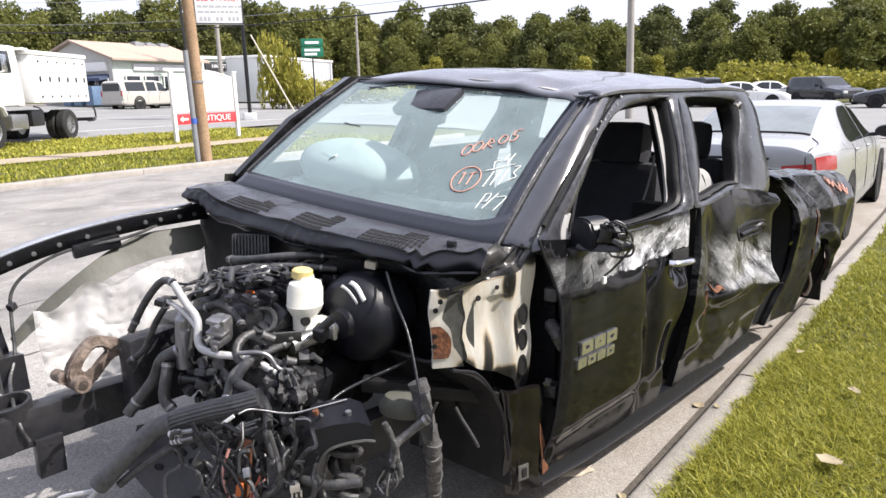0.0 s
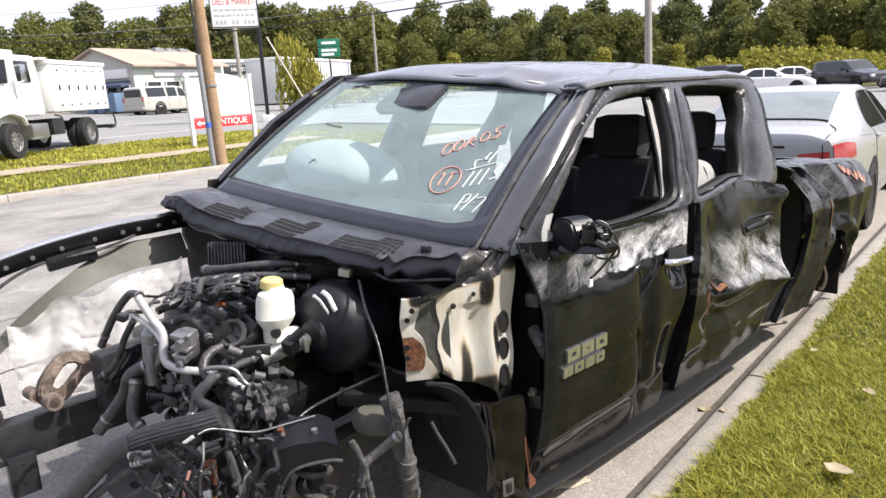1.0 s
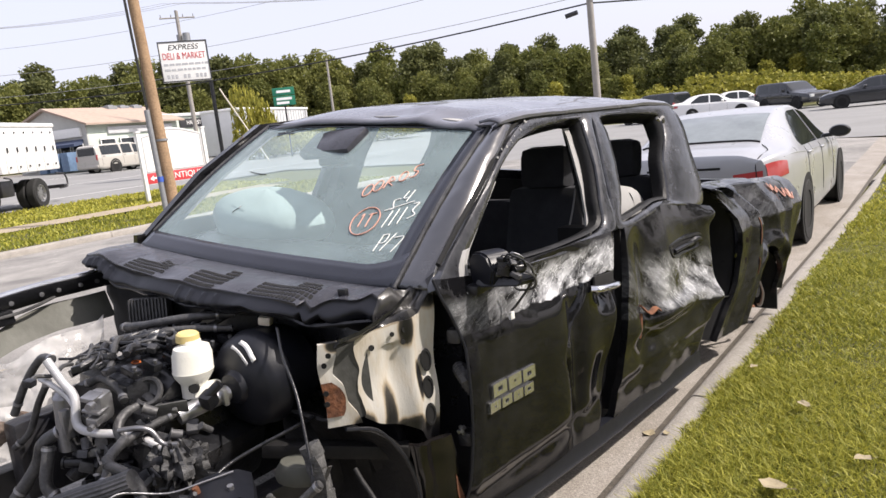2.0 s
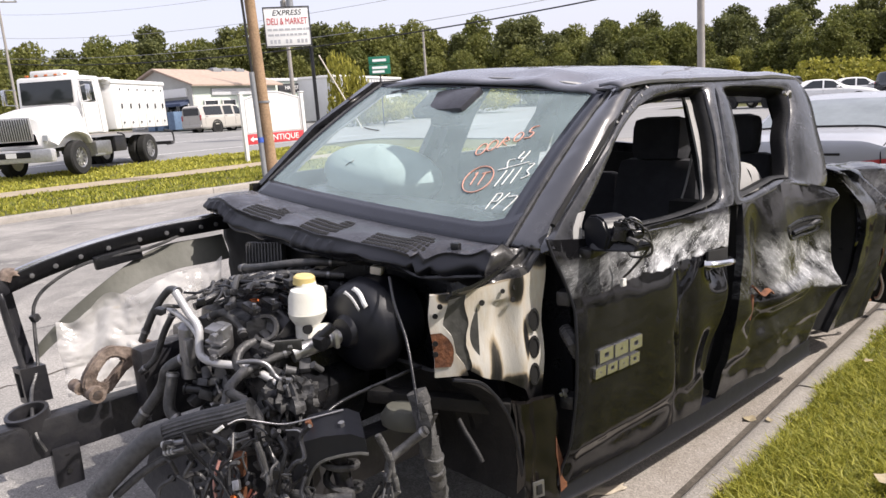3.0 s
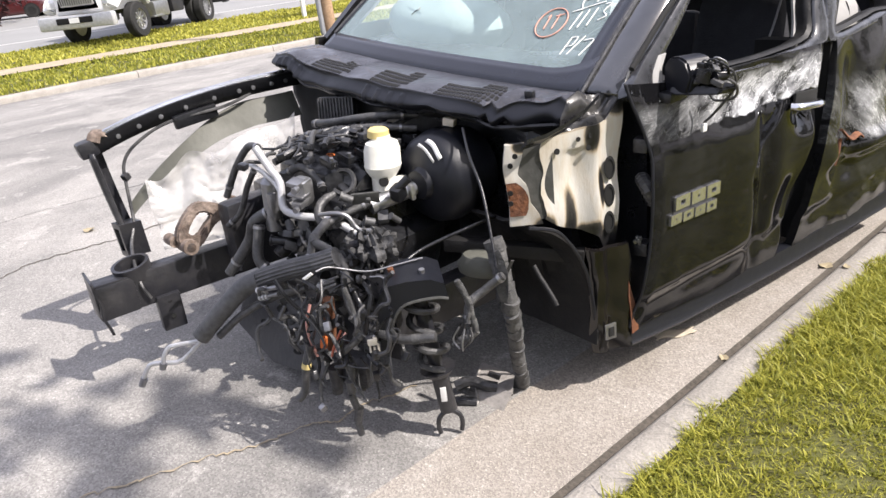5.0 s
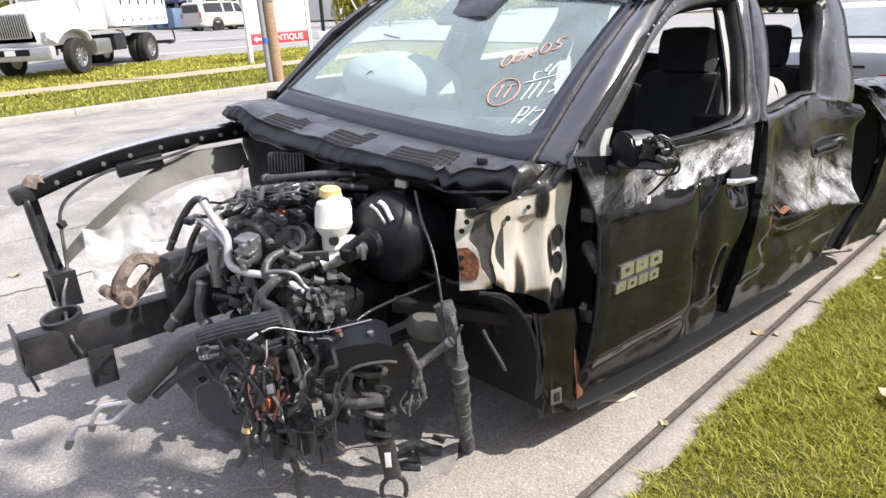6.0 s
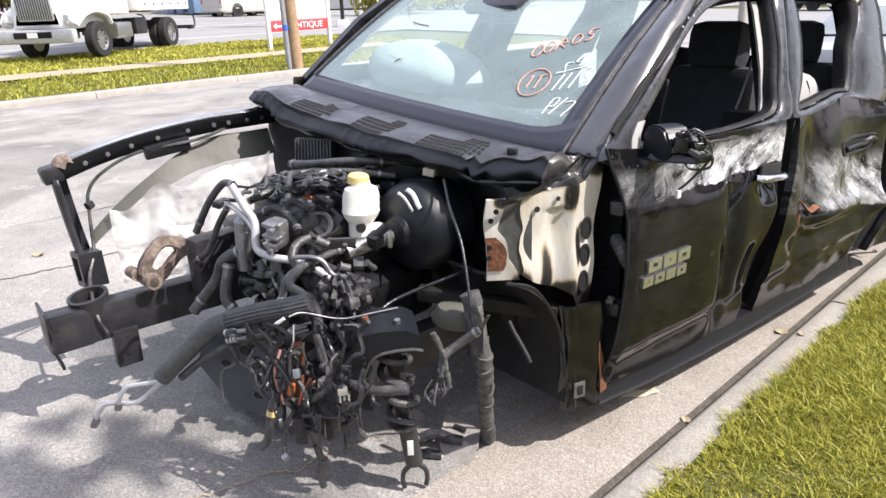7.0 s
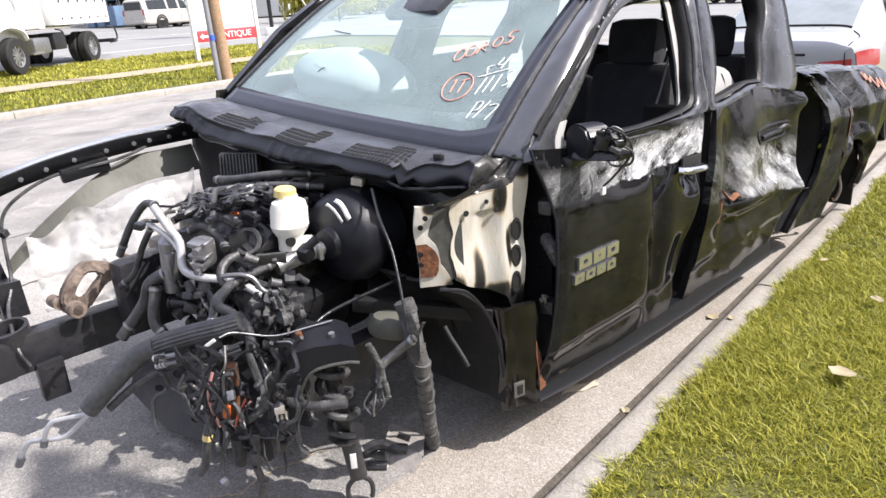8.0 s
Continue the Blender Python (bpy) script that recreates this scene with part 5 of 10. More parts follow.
# Louvre openings are black tiles laid on the plate, shade as colour.
for x0, x1, t0, t1, n_ in ((-0.455, -0.185, 0.36, 0.97, 15), (-0.015, 0.18, 0.26, 0.98, 14), (0.335, 0.585, 0.27, 0.98, 15)):
    bm = B()
    for k in range(n_):
        for r in range(6):
            if (r > 3 and k < n_ * 0.6) or (r == 0 and k > n_ * 0.8) or (r == 5 and k > n_ * 0.9):
                continue
            dt = (t1 - t0) / 6
            xa = x0 + (x1 - x0) * k / n_ - 0.03 * r / 5
            xb = xa + (x1 - x0) / n_ * 0.66
            ba, bb = (t1 - r * dt) * 0.7, (t1 - (r + 0.68) * dt) * 0.7
            P = [cowl_point((x + 0.8) / 1.6, b) + Vector((0, 0, 0.0012)) for x, b in ((xa, ba), (xb, ba), (xb - 0.004, bb), (xa - 0.004, bb))]
            prism(bm, P, (0, 0, 0.001))
    part("vent", bm, M_GAP, cowl, "black louvred vent", smooth=False)
part("washer_jet", box(B(), tuple(cowl_point(0.915, 0.42) + Vector((0, 0, 0.012))), (0.035, 0.02, 0.025), (0, 0, 10), 0.006), M_BLACK, cowl)
bm = B()
tube(bm, [cowl_point(k / 16, 1.0) + Vector((0, 0.004, -0.004)) for k in range(17)], 0.008, 6, 4)
part("cowl_seal", bm, M_BLACK, cowl)
# Black sheet behind the lip paints the shade under the cowl.
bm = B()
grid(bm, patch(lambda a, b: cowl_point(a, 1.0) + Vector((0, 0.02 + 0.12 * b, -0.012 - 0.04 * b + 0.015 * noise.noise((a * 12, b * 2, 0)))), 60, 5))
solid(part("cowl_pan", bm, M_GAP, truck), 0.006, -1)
# black seam at the cowl's end, where the wing was bolted
shell("wing_seam", [[Vector((0.80 + 0.015 * k, y, z + 0.012 * k)) for k in range(3)] for y, z in ((-0.44, 1.0), (-0.36, 1.0), (-0.27, 1.015), (-0.19, 1.04), (-0.12, 1.075))], (0, 0, -0.012), M_BLACK, truck)

# hinge post and apron in scorched primer
holes = ((-0.125, 0.862), (-0.128, 0.768), (-0.13, 0.672))


def post_point(a, b):
    yr = -0.055
    y = lerp(-0.356 + 0.006 * math.sin(b * 13) + 0.004 * noise.noise((b * 9, 0, 0)), yr, a)
    top = poly([-0.37, -0.27, -0.12, -0.075, -0.05], [0.998, 1.007, 1.022, 1.085, 1.20], y)
    bot = poly([-0.37, -0.306, -0.204, -0.141, -0.09, -0.05], [0.745, 0.70, 0.663, 0.627, 0.55, 0.51], y)
    z = lerp(bot, top, b)
    y += a * poly([0.54, 0.69, 0.96, 1.07, 1.17], [-0.044, -0.034, -0.020, -0.012, 0.03], z)
    x = 0.80 + 0.28 * (y + 0.35) + 0.010 * noise.noise((y * 9, z * 7, 3)) + 0.006 * math.sin(z * 20)
    x += 0.012 * math.exp(-((y + 0.175) / 0.02) ** 2) - 0.014 * math.exp(-((y + 0.235) / 0.03) ** 2) * (z < 0.95)
    return Vector((x, y, z))


shell("cowl_corner", patch(lambda a, b: (post_point(lerp(0.12, 0.98, a), 0.99) + Vector((-0.004, 0.006, 0))).lerp(cowl_point(1.0, lerp(0.98, 0.0, a)), b) + Vector((0.006, -0.004, 0.01)) * (1.2 * noise.noise((a * 4, b * 3, 6)) - 2.0 * math.exp(-((b - 0.45) / 0.12) ** 2)), 20, 10), (-0.006, 0.006, -0.004), M_SOOTY, truck, "folded sooty corner panel")
shell("inner_panel", patch(lambda a, b: Vector((0.750 + 0.06 * a, lerp(-0.43, -0.32, a), lerp(0.735, 0.985, b) + 0.008 * noise.noise((a * 6, b * 6, 0)))), 6, 10), (-0.008, 0.006, 0), M_DIRTY, truck)
rows = patch(post_point, 26, 34)
hinge = shell("hinge_post", rows, (-0.012, 0.012, 0), M_PRIMER, truck, "cream primer hinge post with black scorch marks and holes")
# Holes are raised near-black discs; their inner shade is painted.
for y, z in holes:
    lathe_bm = B()
    lathe(lathe_bm, [(0.028, -0.002), (0.030, 0.003), (0.022, 0.004), (0.022, 0.001), (0.0, 0.001)], Matrix.Translation((0.808 + 0.28 * (y + 0.35), y, z)) @ Matrix.Rotation(radians(-16), 4, 'Z') @ Matrix.Rotation(radians(90), 4, 'Y') @ Matrix.Diagonal((1.35, 0.7, 1, 1)), 20)
    part("post_hole", lathe_bm, M_GAP, hinge)
for y, z, r in ((-0.235, 0.98, 0.008), (-0.19, 0.985, 0.010), (-0.20, 0.945, 0.009), (-0.31, 0.955, 0.010), (-0.18, 0.705, 0.009)):
    lathe_bm = B()
    lathe(lathe_bm, [(r, 0.0), (r, 0.003), (0.0, 0.003)], Matrix.Translation((0.810 + 0.28 * (y + 0.35), y, z)) @ Matrix.Rotation(radians(-16), 4, 'Z') @ Matrix.Rotation(radians(90), 4, 'Y'), 12)
    part("post_hole", lathe_bm, M_GAP, hinge)


def apron_point(a, b):
    z = lerp(0.728, 1.0, b)
    w = poly([0.728, 0.76, 0.80, 0.86, 0.90, 0.95, 1.0], [0.085, 0.075, 0.055, 0.055, 0.034, 0.045, 0.05], z)
    y = -0.462 + 0.004 * math.sin(z * 26) + 0.05 * max(0, 0.76 - z) + a * w
    return Vector((0.742 + 0.75 * (y + 0.465) + 0.006 * noise.noise((y * 20, z * 12, 1)), y, z))


rows = patch(apron_point, 6, 26)
apron = shell("apron", rows, (-0.015, 0.01, 0), M_PRIMER, truck, "torn primer-coated inner wing")
rows = patch(lambda a, b: apron_point(a * (0.55 + 0.4 * math.sin(b * 3)), lerp(0.13, 0.55, b)) + Vector((0.003, -0.003, 0)), 5, 10)
part("rust_patch", grid(B(), rows), M_RUST, apron, "orange rust")
for k, (dz, dy) in enumerate(((0.845, 0.01), (0.81, 0.008), (0.935, 0.02), (0.965, 0.05))):
    lathe_bm = B()
    lathe(lathe_bm, [(0.009, 0.0), (0.009, 0.003), (0.0, 0.003)], Matrix.Translation((0.752 + dy * 0.4, -0.462 + dy * 0.4, dz)) @ Matrix.Rotation(radians(90), 4, 'Y') @ Matrix.Rotation(radians(45), 4, 'X'), 10)
    part("apron_hole", lathe_bm, M_GAP, apron)
# lower post: black, rusty along its edge
shell("lower_post", [[Vector((0.885 + 0.30 * (y + 0.2) + dx + 0.005 * math.sin(z * 40 + k), y + 0.05 * max(0, 0.34 - z) + 0.006 * math.sin(z * 17), z)) for k, (y, dx) in enumerate(((-0.232, -0.01), (-0.222, 0.014), (-0.20, 0.020), (-0.175, 0.006), (-0.15, 0.012), (-0.12, 0.022), (-0.098, 0.018), (-0.08, -0.01)))] for z in (0.20, 0.23, 0.27, 0.31, 0.36, 0.42, 0.48, 0.54, 0.60)], (-0.02, 0.015, 0), M_POST, truck, "sooty black lower door post")
part("rust_edge", prism(B(), [(0.934, -0.108, 0.46), (0.940, -0.094, 0.40), (0.946, -0.080, 0.34), (0.948, -0.074, 0.262), (0.942, -0.100, 0.25), (0.941, -0.106, 0.34), (0.937, -0.112, 0.40)], (-0.006, 0.002, 0)), M_RUST, truck, "rust-streaked torn edge")
part("post_plate", box(B(), (0.925, -0.195, 0.295), (0.006, 0.045, 0.06), (0, 0, -14), 0.002), M_STEEL, truck)
part("post_opening", box(B(), (0.929, -0.195, 0.295), (0.006, 0.022, 0.035), (0, 0, -14), 0.002), M_GAP, truck)
# stuff between post and door: hinge, loom
bm = B()
tube(bm, [(0.90, 0.0, 0.80), (0.95, -0.03, 0.78), (0.96, 0.0, 0.72)], 0.022, 8, 8, ribs=0.004)
part("door_gaiter", bm, M_RUBBER, truck)
for z in (0.92, 0.55):
    part("door_hinge", box(B(), (0.915, -0.01, z), (0.05, 0.06, 0.05), (0, 0, 20), 0.01), M_IRON, truck)
bm = B()
box(bm, (0.918, -0.040, 0.588), (0.012, 0.034, 0.014), (30, 0, -35), 0.003)
box(bm, (0.919, -0.038, 0.586), (0.012, 0.013, 0.036), (20, 0, -35), 0.003)
cyl(bm, (0.920, -0.044, 0.588), (0.932, -0.052, 0.591), 0.007, seg=8)
part("check_strap", bm, M_STEEL, truck)


# wheel house
def liner(a, b):
    t = radians(lerp(-22, 74, b))
    x = lerp(0.40, lerp(0.90, 0.82, b), a)
    wave = 0.010 * math.sin(x * 60 + 3 * b) * math.sin(b * 3.1)
    return Vector((x, -0.50 + 0.26 * math.cos(t) + 0.02 * a + wave, 0.38 + 0.35 * math.sin(t) + 0.012 * noise.noise((x * 12, b * 8, 0))))


shell("wheel_house", patch(liner, 10, 20), (0, 0.008, 0.008), M_LINERBLACK, truck, "wheel-house liner, painted near black for its shade")
bm = B()
tube(bm, [(0.84, -0.465, 0.748), (0.86, -0.362, 0.707), (0.88, -0.296, 0.613), (0.882, -0.262, 0.54), (0.88, -0.247, 0.494), (0.884, -0.232, 0.40), (0.88, -0.224, 0.343), (0.88, -0.212, 0.26), (0.88, -0.207, 0.215)], 0.006, 6, 6)
part("arch_lip", bm, M_SERVO, truck)

# chassis
bm = B()
box(bm, (0.44, 0.2, 0.40), (0.09, 2.0, 0.15), (0, 0, 0), 0.012)
box(bm, (0.44, 2.4, 0.40), (0.09, 2.6, 0.15), (0, 0, 0), 0.012)
part("chassis_rail", bm, M_FRAME, truck)
bm = B()
box(bm, (-0.50, 1.0, 0.46), (0.09, 5.15, 0.15), (0, 0, 0), 0.012)
rail_r = part("chassis_rail", bm, M_FRAME, truck, "black box rail ending in a bent flange")
bm = B()
box(bm, (-0.505, -1.50, 0.455), (0.115, 0.16, 0.145), (0, 0, 2), 0.015)
part("rail_end", bm, M_FRAME, rail_r)
bm = B()
grid(bm, patch(lambda a, b: Vector((lerp(-0.59, -0.41, a), -1.566 - 0.012 * (abs(2 * b - 1) ** 3) * (1 if b > 0.5 else -1) + 0.004 * math.sin(b * 14), lerp(0.335, 0.56, b))), 6, 12))
solid(part("end_flange", bm, M_FRAME, rail_r), 0.01, 0)
bm = B()
box(bm, (-0.465, -1.315, 0.335), (0.05, 0.095, 0.16), (0, 4, 0), 0.006)
tow = part("tow_bracket", bm, M_FRAME, rail_r)
for z in (0.385, 0.315):
    lathe_bm = B()
    lathe(lathe_bm, [(0.010, 0.0), (0.010, 0.002), (0.0, 0.002)], Matrix.Translation((-0.4385, -1.315, z)) @ Matrix.Rotation(radians(90), 4, 'Y'), 10)
    part("bracket_hole", lathe_bm, M_GAP, tow)
bm = B()
lathe(bm, [(0.064, -0.045), (0.072, -0.045), (0.074, -0.02), (0.074, 0.012), (0.064, 0.012), (0.062, -0.01), (0.064, -0.045)], pose(-0.52, -1.405, 0.548, 8, 4, 0), 28)
mount = part("body_mount", bm, M_FRAME, truck, "open black body-mount ring")
bm = B()
lathe(bm, [(0.0755, 0.006), (0.0755, 0.016), (0.062, 0.016), (0.062, 0.006), (0.0755, 0.006)], pose(-0.52, -1.405, 0.548, 8, 4, 0), 28)
part("mount_rim", bm, M_FRAME, mount)
# wishbone on the far side: a cast frame with a window, eyes at its foot and a joint at its tip
ARM_OUT = ((-1.262, 0.605), (-1.245, 0.66), (-1.20, 0.715), (-1.146, 0.758), (-1.105, 0.768), (-1.03, 0.745), (-0.968, 0.712), (-0.985, 0.665), (-1.05, 0.648), (-1.10, 0.60), (-1.14, 0.560), (-1.20, 0.552))
ARM_HOLE = ((-1.205, 0.625), (-1.195, 0.655), (-1.165, 0.690), (-1.130, 0.722), (-1.105, 0.726), (-1.075, 0.712), (-1.055, 0.698), (-1.065, 0.682), (-1.09, 0.668), (-1.12, 0.640), (-1.15, 0.612), (-1.185, 0.606))
ARM_OUT, ARM_HOLE = ([(-1.085 + (y + 1.085) * 0.80, 0.662 + (z - 0.662) * 0.88) for y, z in line] for line in (ARM_OUT, ARM_HOLE))
ARM_IN = [(-1.117 + (y + 1.117) * 0.90, 0.662 + (z - 0.662) * 0.90) for y, z in ARM_HOLE]
bm = B()
band(bm, [(-0.425 + 0.10 * (y + 1.1), y, z) for y, z in ARM_OUT], [(-0.418 + 0.10 * (y + 1.1), y, z) for y, z in ARM_IN], (-0.052, 0, -0.006))
bmesh.ops.bevel(bm, geom=bm.edges[:], offset=0.007, segments=2, affect='EDGES')
cyl(bm, (-0.395, -1.185, 0.590), (-0.50, -1.19, 0.585), 0.032, seg=22)
cyl(bm, (-0.46, -1.225, 0.610), (-0.54, -1.23, 0.607), 0.024, seg=20)
control_arm = part("control_arm", bm, M_RUSTARM, truck, "rust-brown cast control arm lying loose")
for c_, r_ in (((-0.3945, -1.1848, 0.590), 0.018), ((-0.459, -1.225, 0.610), 0.012)):
    lathe_bm = B()
    lathe(lathe_bm, [(r_, 0.0), (r_, 0.003), (r_ * 0.6, 0.004), (0.0, 0.004)], Matrix.Translation(c_) @ Matrix.Rotation(radians(90), 4, 'Y'), 16)
    part("arm_bush", lathe_bm, M_DARKRUST, control_arm)
part("ball_joint", cyl(B(), (-0.42, -0.985, 0.69), (-0.415, -0.955, 0.735), 0.036, 0.026, seg=18), M_DARKRUST, control_arm)
bm = B()
box(bm, (-0.36, -0.9, 0.60), (0.10, 0.30, 0.30), (0, 0, 8), 0.03)
box(bm, (-0.42, -0.75, 0.72), (0.16, 0.20, 0.10), (0, 0, 0), 0.03)
part("spring_tower", bm, M_FRAME, truck)
# far wing rail, liner, stay
bm = B()
rail = spline([(-0.785, -0.43, 1.128), (-0.80, -0.56, 1.125), (-0.815, -0.75, 1.118), (-0.83, -1.0, 1.09), (-0.84, -1.2, 1.05), (-0.85, -1.37, 1.0)], 6)
rows = []
for p in rail:
    rows.append([p + Vector(d) for d in ((0.028, 0, -0.05), (0.028, 0, 0.012), (0.0, 0, 0.022), (-0.028, 0, 0.012), (-0.028, 0, -0.05))])
grid(bm, rows)
wing_rail = solid(part("wing_rail", bm, M_BLACK, truck, "curved black wing rail with bolt heads"), 0.006, 0)
bm = B()
tube(bm, [p + Vector((0.012, 0, 0.020)) for p in rail], 0.011, 6, 2)
part("bright_edge", bm, M_CHROME, wing_rail, "bright chrome-coloured edge")
for k in (3, 6, 9, 11, 14, 17, 20, 23, 26):
    lathe_bm = B()
    lathe(lathe_bm, [(0.010, 0), (0.010, 0.008), (0.0, 0.009)], Matrix.Translation(rail[k] + Vector((0.03, 0, -0.02))) @ Matrix.Rotation(radians(90), 4, 'Y'), 8)
    part("bolt", lathe_bm, M_STEEL, wing_rail)
part("rail_end_cap", box(B(), (-0.845, -1.385, 0.985), (0.075, 0.08, 0.07), (10, 0, 0), 0.014), M_FRAME, wing_rail)
bm = B()
tube(bm, [(-0.845, -1.30, 1.03), (-0.83, -1.34, 1.04), (-0.82, -1.36, 1.01)], 0.03, 8, 4, flat=0.5)
part("rust_patch", bm, M_RUSTARM, wing_rail, "rusty torn corner")
bm = B()
rows = []
for p in spline([(-0.84, -1.355, 0.97), (-0.835, -1.345, 0.84), (-0.815, -1.335, 0.72), (-0.79, -1.325, 0.62)], 4):
    rows.append([p + Vector(d) for d in ((0.058, -0.02, 0), (0.045, -0.035, 0), (-0.005, -0.02, 0), (-0.04, -0.03, 0), (-0.05, 0.025, 0))])
grid(bm, rows)
stay = solid(part("stay", bm, M_FRAME, truck, "dark folded steel stay"), 0.01, 0)
bm = B()
band(bm, [(-0.835, -1.385, 0.655), (-0.725, -1.375, 0.665), (-0.73, -1.37, 0.515), (-0.82, -1.38, 0.505)], [(-0.815, -1.384, 0.635), (-0.748, -1.377, 0.64), (-0.752, -1.374, 0.54), (-0.80, -1.38, 0.53)], (0.01, 0.09, 0))
foot = part("stay_foot", bm, M_FRAME, stay)
part("foot_web", box(B(), (-0.775, -1.31, 0.585), (0.06, 0.01, 0.11), (0, 0, 8), 0.003), M_GAP, stay)
part("clip", box(B(), (-0.79, -1.28, 0.845), (0.03, 0.03, 0.03), (20, 0, 30), 0.006), M_IRON, stay)
bm = B()
tube(bm, [(-0.79, -0.62, 1.09), (-0.77, -0.8, 1.05), (-0.79, -1.05, 1.03), (-0.80, -1.2, 0.97), (-0.80, -1.27, 0.90), (-0.78, -1.29, 0.80), (-0.74, -1.31, 0.66), (-0.66, -1.36, 0.58), (-0.46, -1.40, 0.50), (-0.44, -1.38, 0.42)], 0.007, 6, 6)
part("loom", bm, M_RUBBER, truck)


def wing_liner(a, b):
    y = lerp(-0.45, -1.30, a)
    top = 1.05 - 0.33 * max(0, a - 0.25) ** 1.7 / 0.6
    wdt = 0.11 * (1 - 0.75 * max(0, a - 0.35) / 0.65)
    return Vector((-0.80 + 0.06 * b + 0.01 * math.sin(a * 12), y, top - wdt * b))


shell("wing_liner", patch(wing_liner, 24, 4), (-0.006, 0, 0), M_LINERG, truck, "olive-grey inner liner of the far wing")
part("liner_bracket", box(B(), (-0.79, -0.93, 1.03), (0.03, 0.20, 0.06), (6, 0, 0), 0.01), M_BLACK, truck)
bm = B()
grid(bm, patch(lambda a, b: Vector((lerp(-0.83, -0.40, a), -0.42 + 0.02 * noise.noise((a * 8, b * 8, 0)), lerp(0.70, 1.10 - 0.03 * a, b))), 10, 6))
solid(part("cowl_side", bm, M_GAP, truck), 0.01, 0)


def sheet_point(a, b):
    tl, tr, br, bl = Vector((-0.76, -1.22, 0.82)), Vector((-0.52, -0.58, 1.0)), Vector((-0.42, -0.72, 0.55)), Vector((-0.64, -1.24, 0.53))
    p = (tl.lerp(tr, a)).lerp(bl.lerp(br, a), b)
    k = 0.05 * noise.noise((a * 4, b * 3, 5.5)) + 0.03 * (abs(noise.noise((a * 7, b * 5, 1.5))) - 0.2) + 0.016 * (abs(noise.noise((a * 15, b * 11, 3))) - 0.2)
    p.z += 0.05 * noise.noise((a * 5, 0, 9)) * (1 - b)
    return p + Vector((0.8, -0.4, 0.35)) * k


part("plastic_sheet", grid(B(), patch(sheet_point, 60, 40)), M_BAG, truck, "crumpled clear plastic sheet over the wheel well")

# ---- engine bay ----
engine = part("engine", box(B(), (0.06, -0.58, 0.62), (0.44, 0.54, 0.42), (0, 0, 4), 0.05), M_BLACK, truck, "grimy black V-engine with its hoses torn loose")
part("engine_cover", box(B(), (0.02, -0.60, 0.86), (0.36, 0.50, 0.14), (3, 0, 4), 0.05), M_BLACK, engine)
part("cylinder_head", box(B(), (0.28, -0.62, 0.58), (0.14, 0.36, 0.22), (0, 20, 8), 0.04), M_BLACK, engine)


def epart(name, bm, mat, label=""):
    return part(name, bm, mat, engine, label)


def manifold_point(a, b):
    x = lerp(-0.16, 0.25, a)
    y = lerp(-0.84, -0.40, b)
    e = 2 * a - 1
    return Vector((x, y + 0.06 * e, 0.965 - 0.07 * e * e - 0.03 * (1 - b) + 0.012 * math.cos(b * 28) * (abs(e) > 0.5) - 0.04 * max(0, 0.15 - b) / 0.15))


shell("intake_manifold", patch(manifold_point, 16, 30), (0, 0, -0.09), M_BLACK, engine, "ribbed black plastic intake manifold")
epart("warning_sticker", tube(B(), [manifold_point(0.62, 0.20) + Vector((0.02 * math.cos(k), 0.012 * math.sin(k), 0.004)) for k in np.linspace(0, 6.28, 9)], 0.003, 5, 3), M_ORANGE, "small red warning outline")
# grey cast valve block, throttle body
block = epart("valve_block", box(B(), (0.125, -0.880, 0.845), (0.062, 0.060, 0.10), (8, 10, 28), 0.018), M_ALU, "light grey cast aluminium valve block")
block.location = (0.05, -0.025, 0.02)
for x, y, z, w, h in ((0.140, -0.905, 0.885, 0.050, 0.016), (0.136, -0.900, 0.842, 0.066, 0.010), (0.145, -0.905, 0.812, 0.040, 0.024)):
    part("block_rib", box(B(), (x, y, z), (w, 0.05, h), (8, 10, 28), 0.004), M_STEEL, block)
part("block_bolt", cyl(B(), (0.165, -0.915, 0.87), (0.18, -0.935, 0.868), 0.012, seg=10), M_STEEL, block)
part("block_bolt", cyl(B(), (0.155, -0.92, 0.80), (0.17, -0.94, 0.798), 0.010, seg=10), M_STEEL, block)
bm = B()
lathe(bm, [(0.046, 0.0), (0.05, 0.012), (0.046, 0.02), (0.036, 0.02), (0.034, 0.004), (0.0, -0.01)], pose(0.215, -0.76, 0.865, 62, 0, 40), 24)
epart("throttle_ring", bm, M_RUBBER)
bm = B()
cyl(bm, (0.01, -0.955, 0.88), (0.0, -0.965, 0.70), 0.032, seg=16)
cyl(bm, (0.012, -0.953, 0.90), (0.01, -0.955, 0.88), 0.02, 0.034, seg=16)
box(bm, (0.04, -0.97, 0.80), (0.03, 0.03, 0.10), (0, 0, 0), 0.006)
epart("dryer_canister", bm, M_STEEL)
# plugs, brackets and castings of the engine's front
rng = random.Random(21)
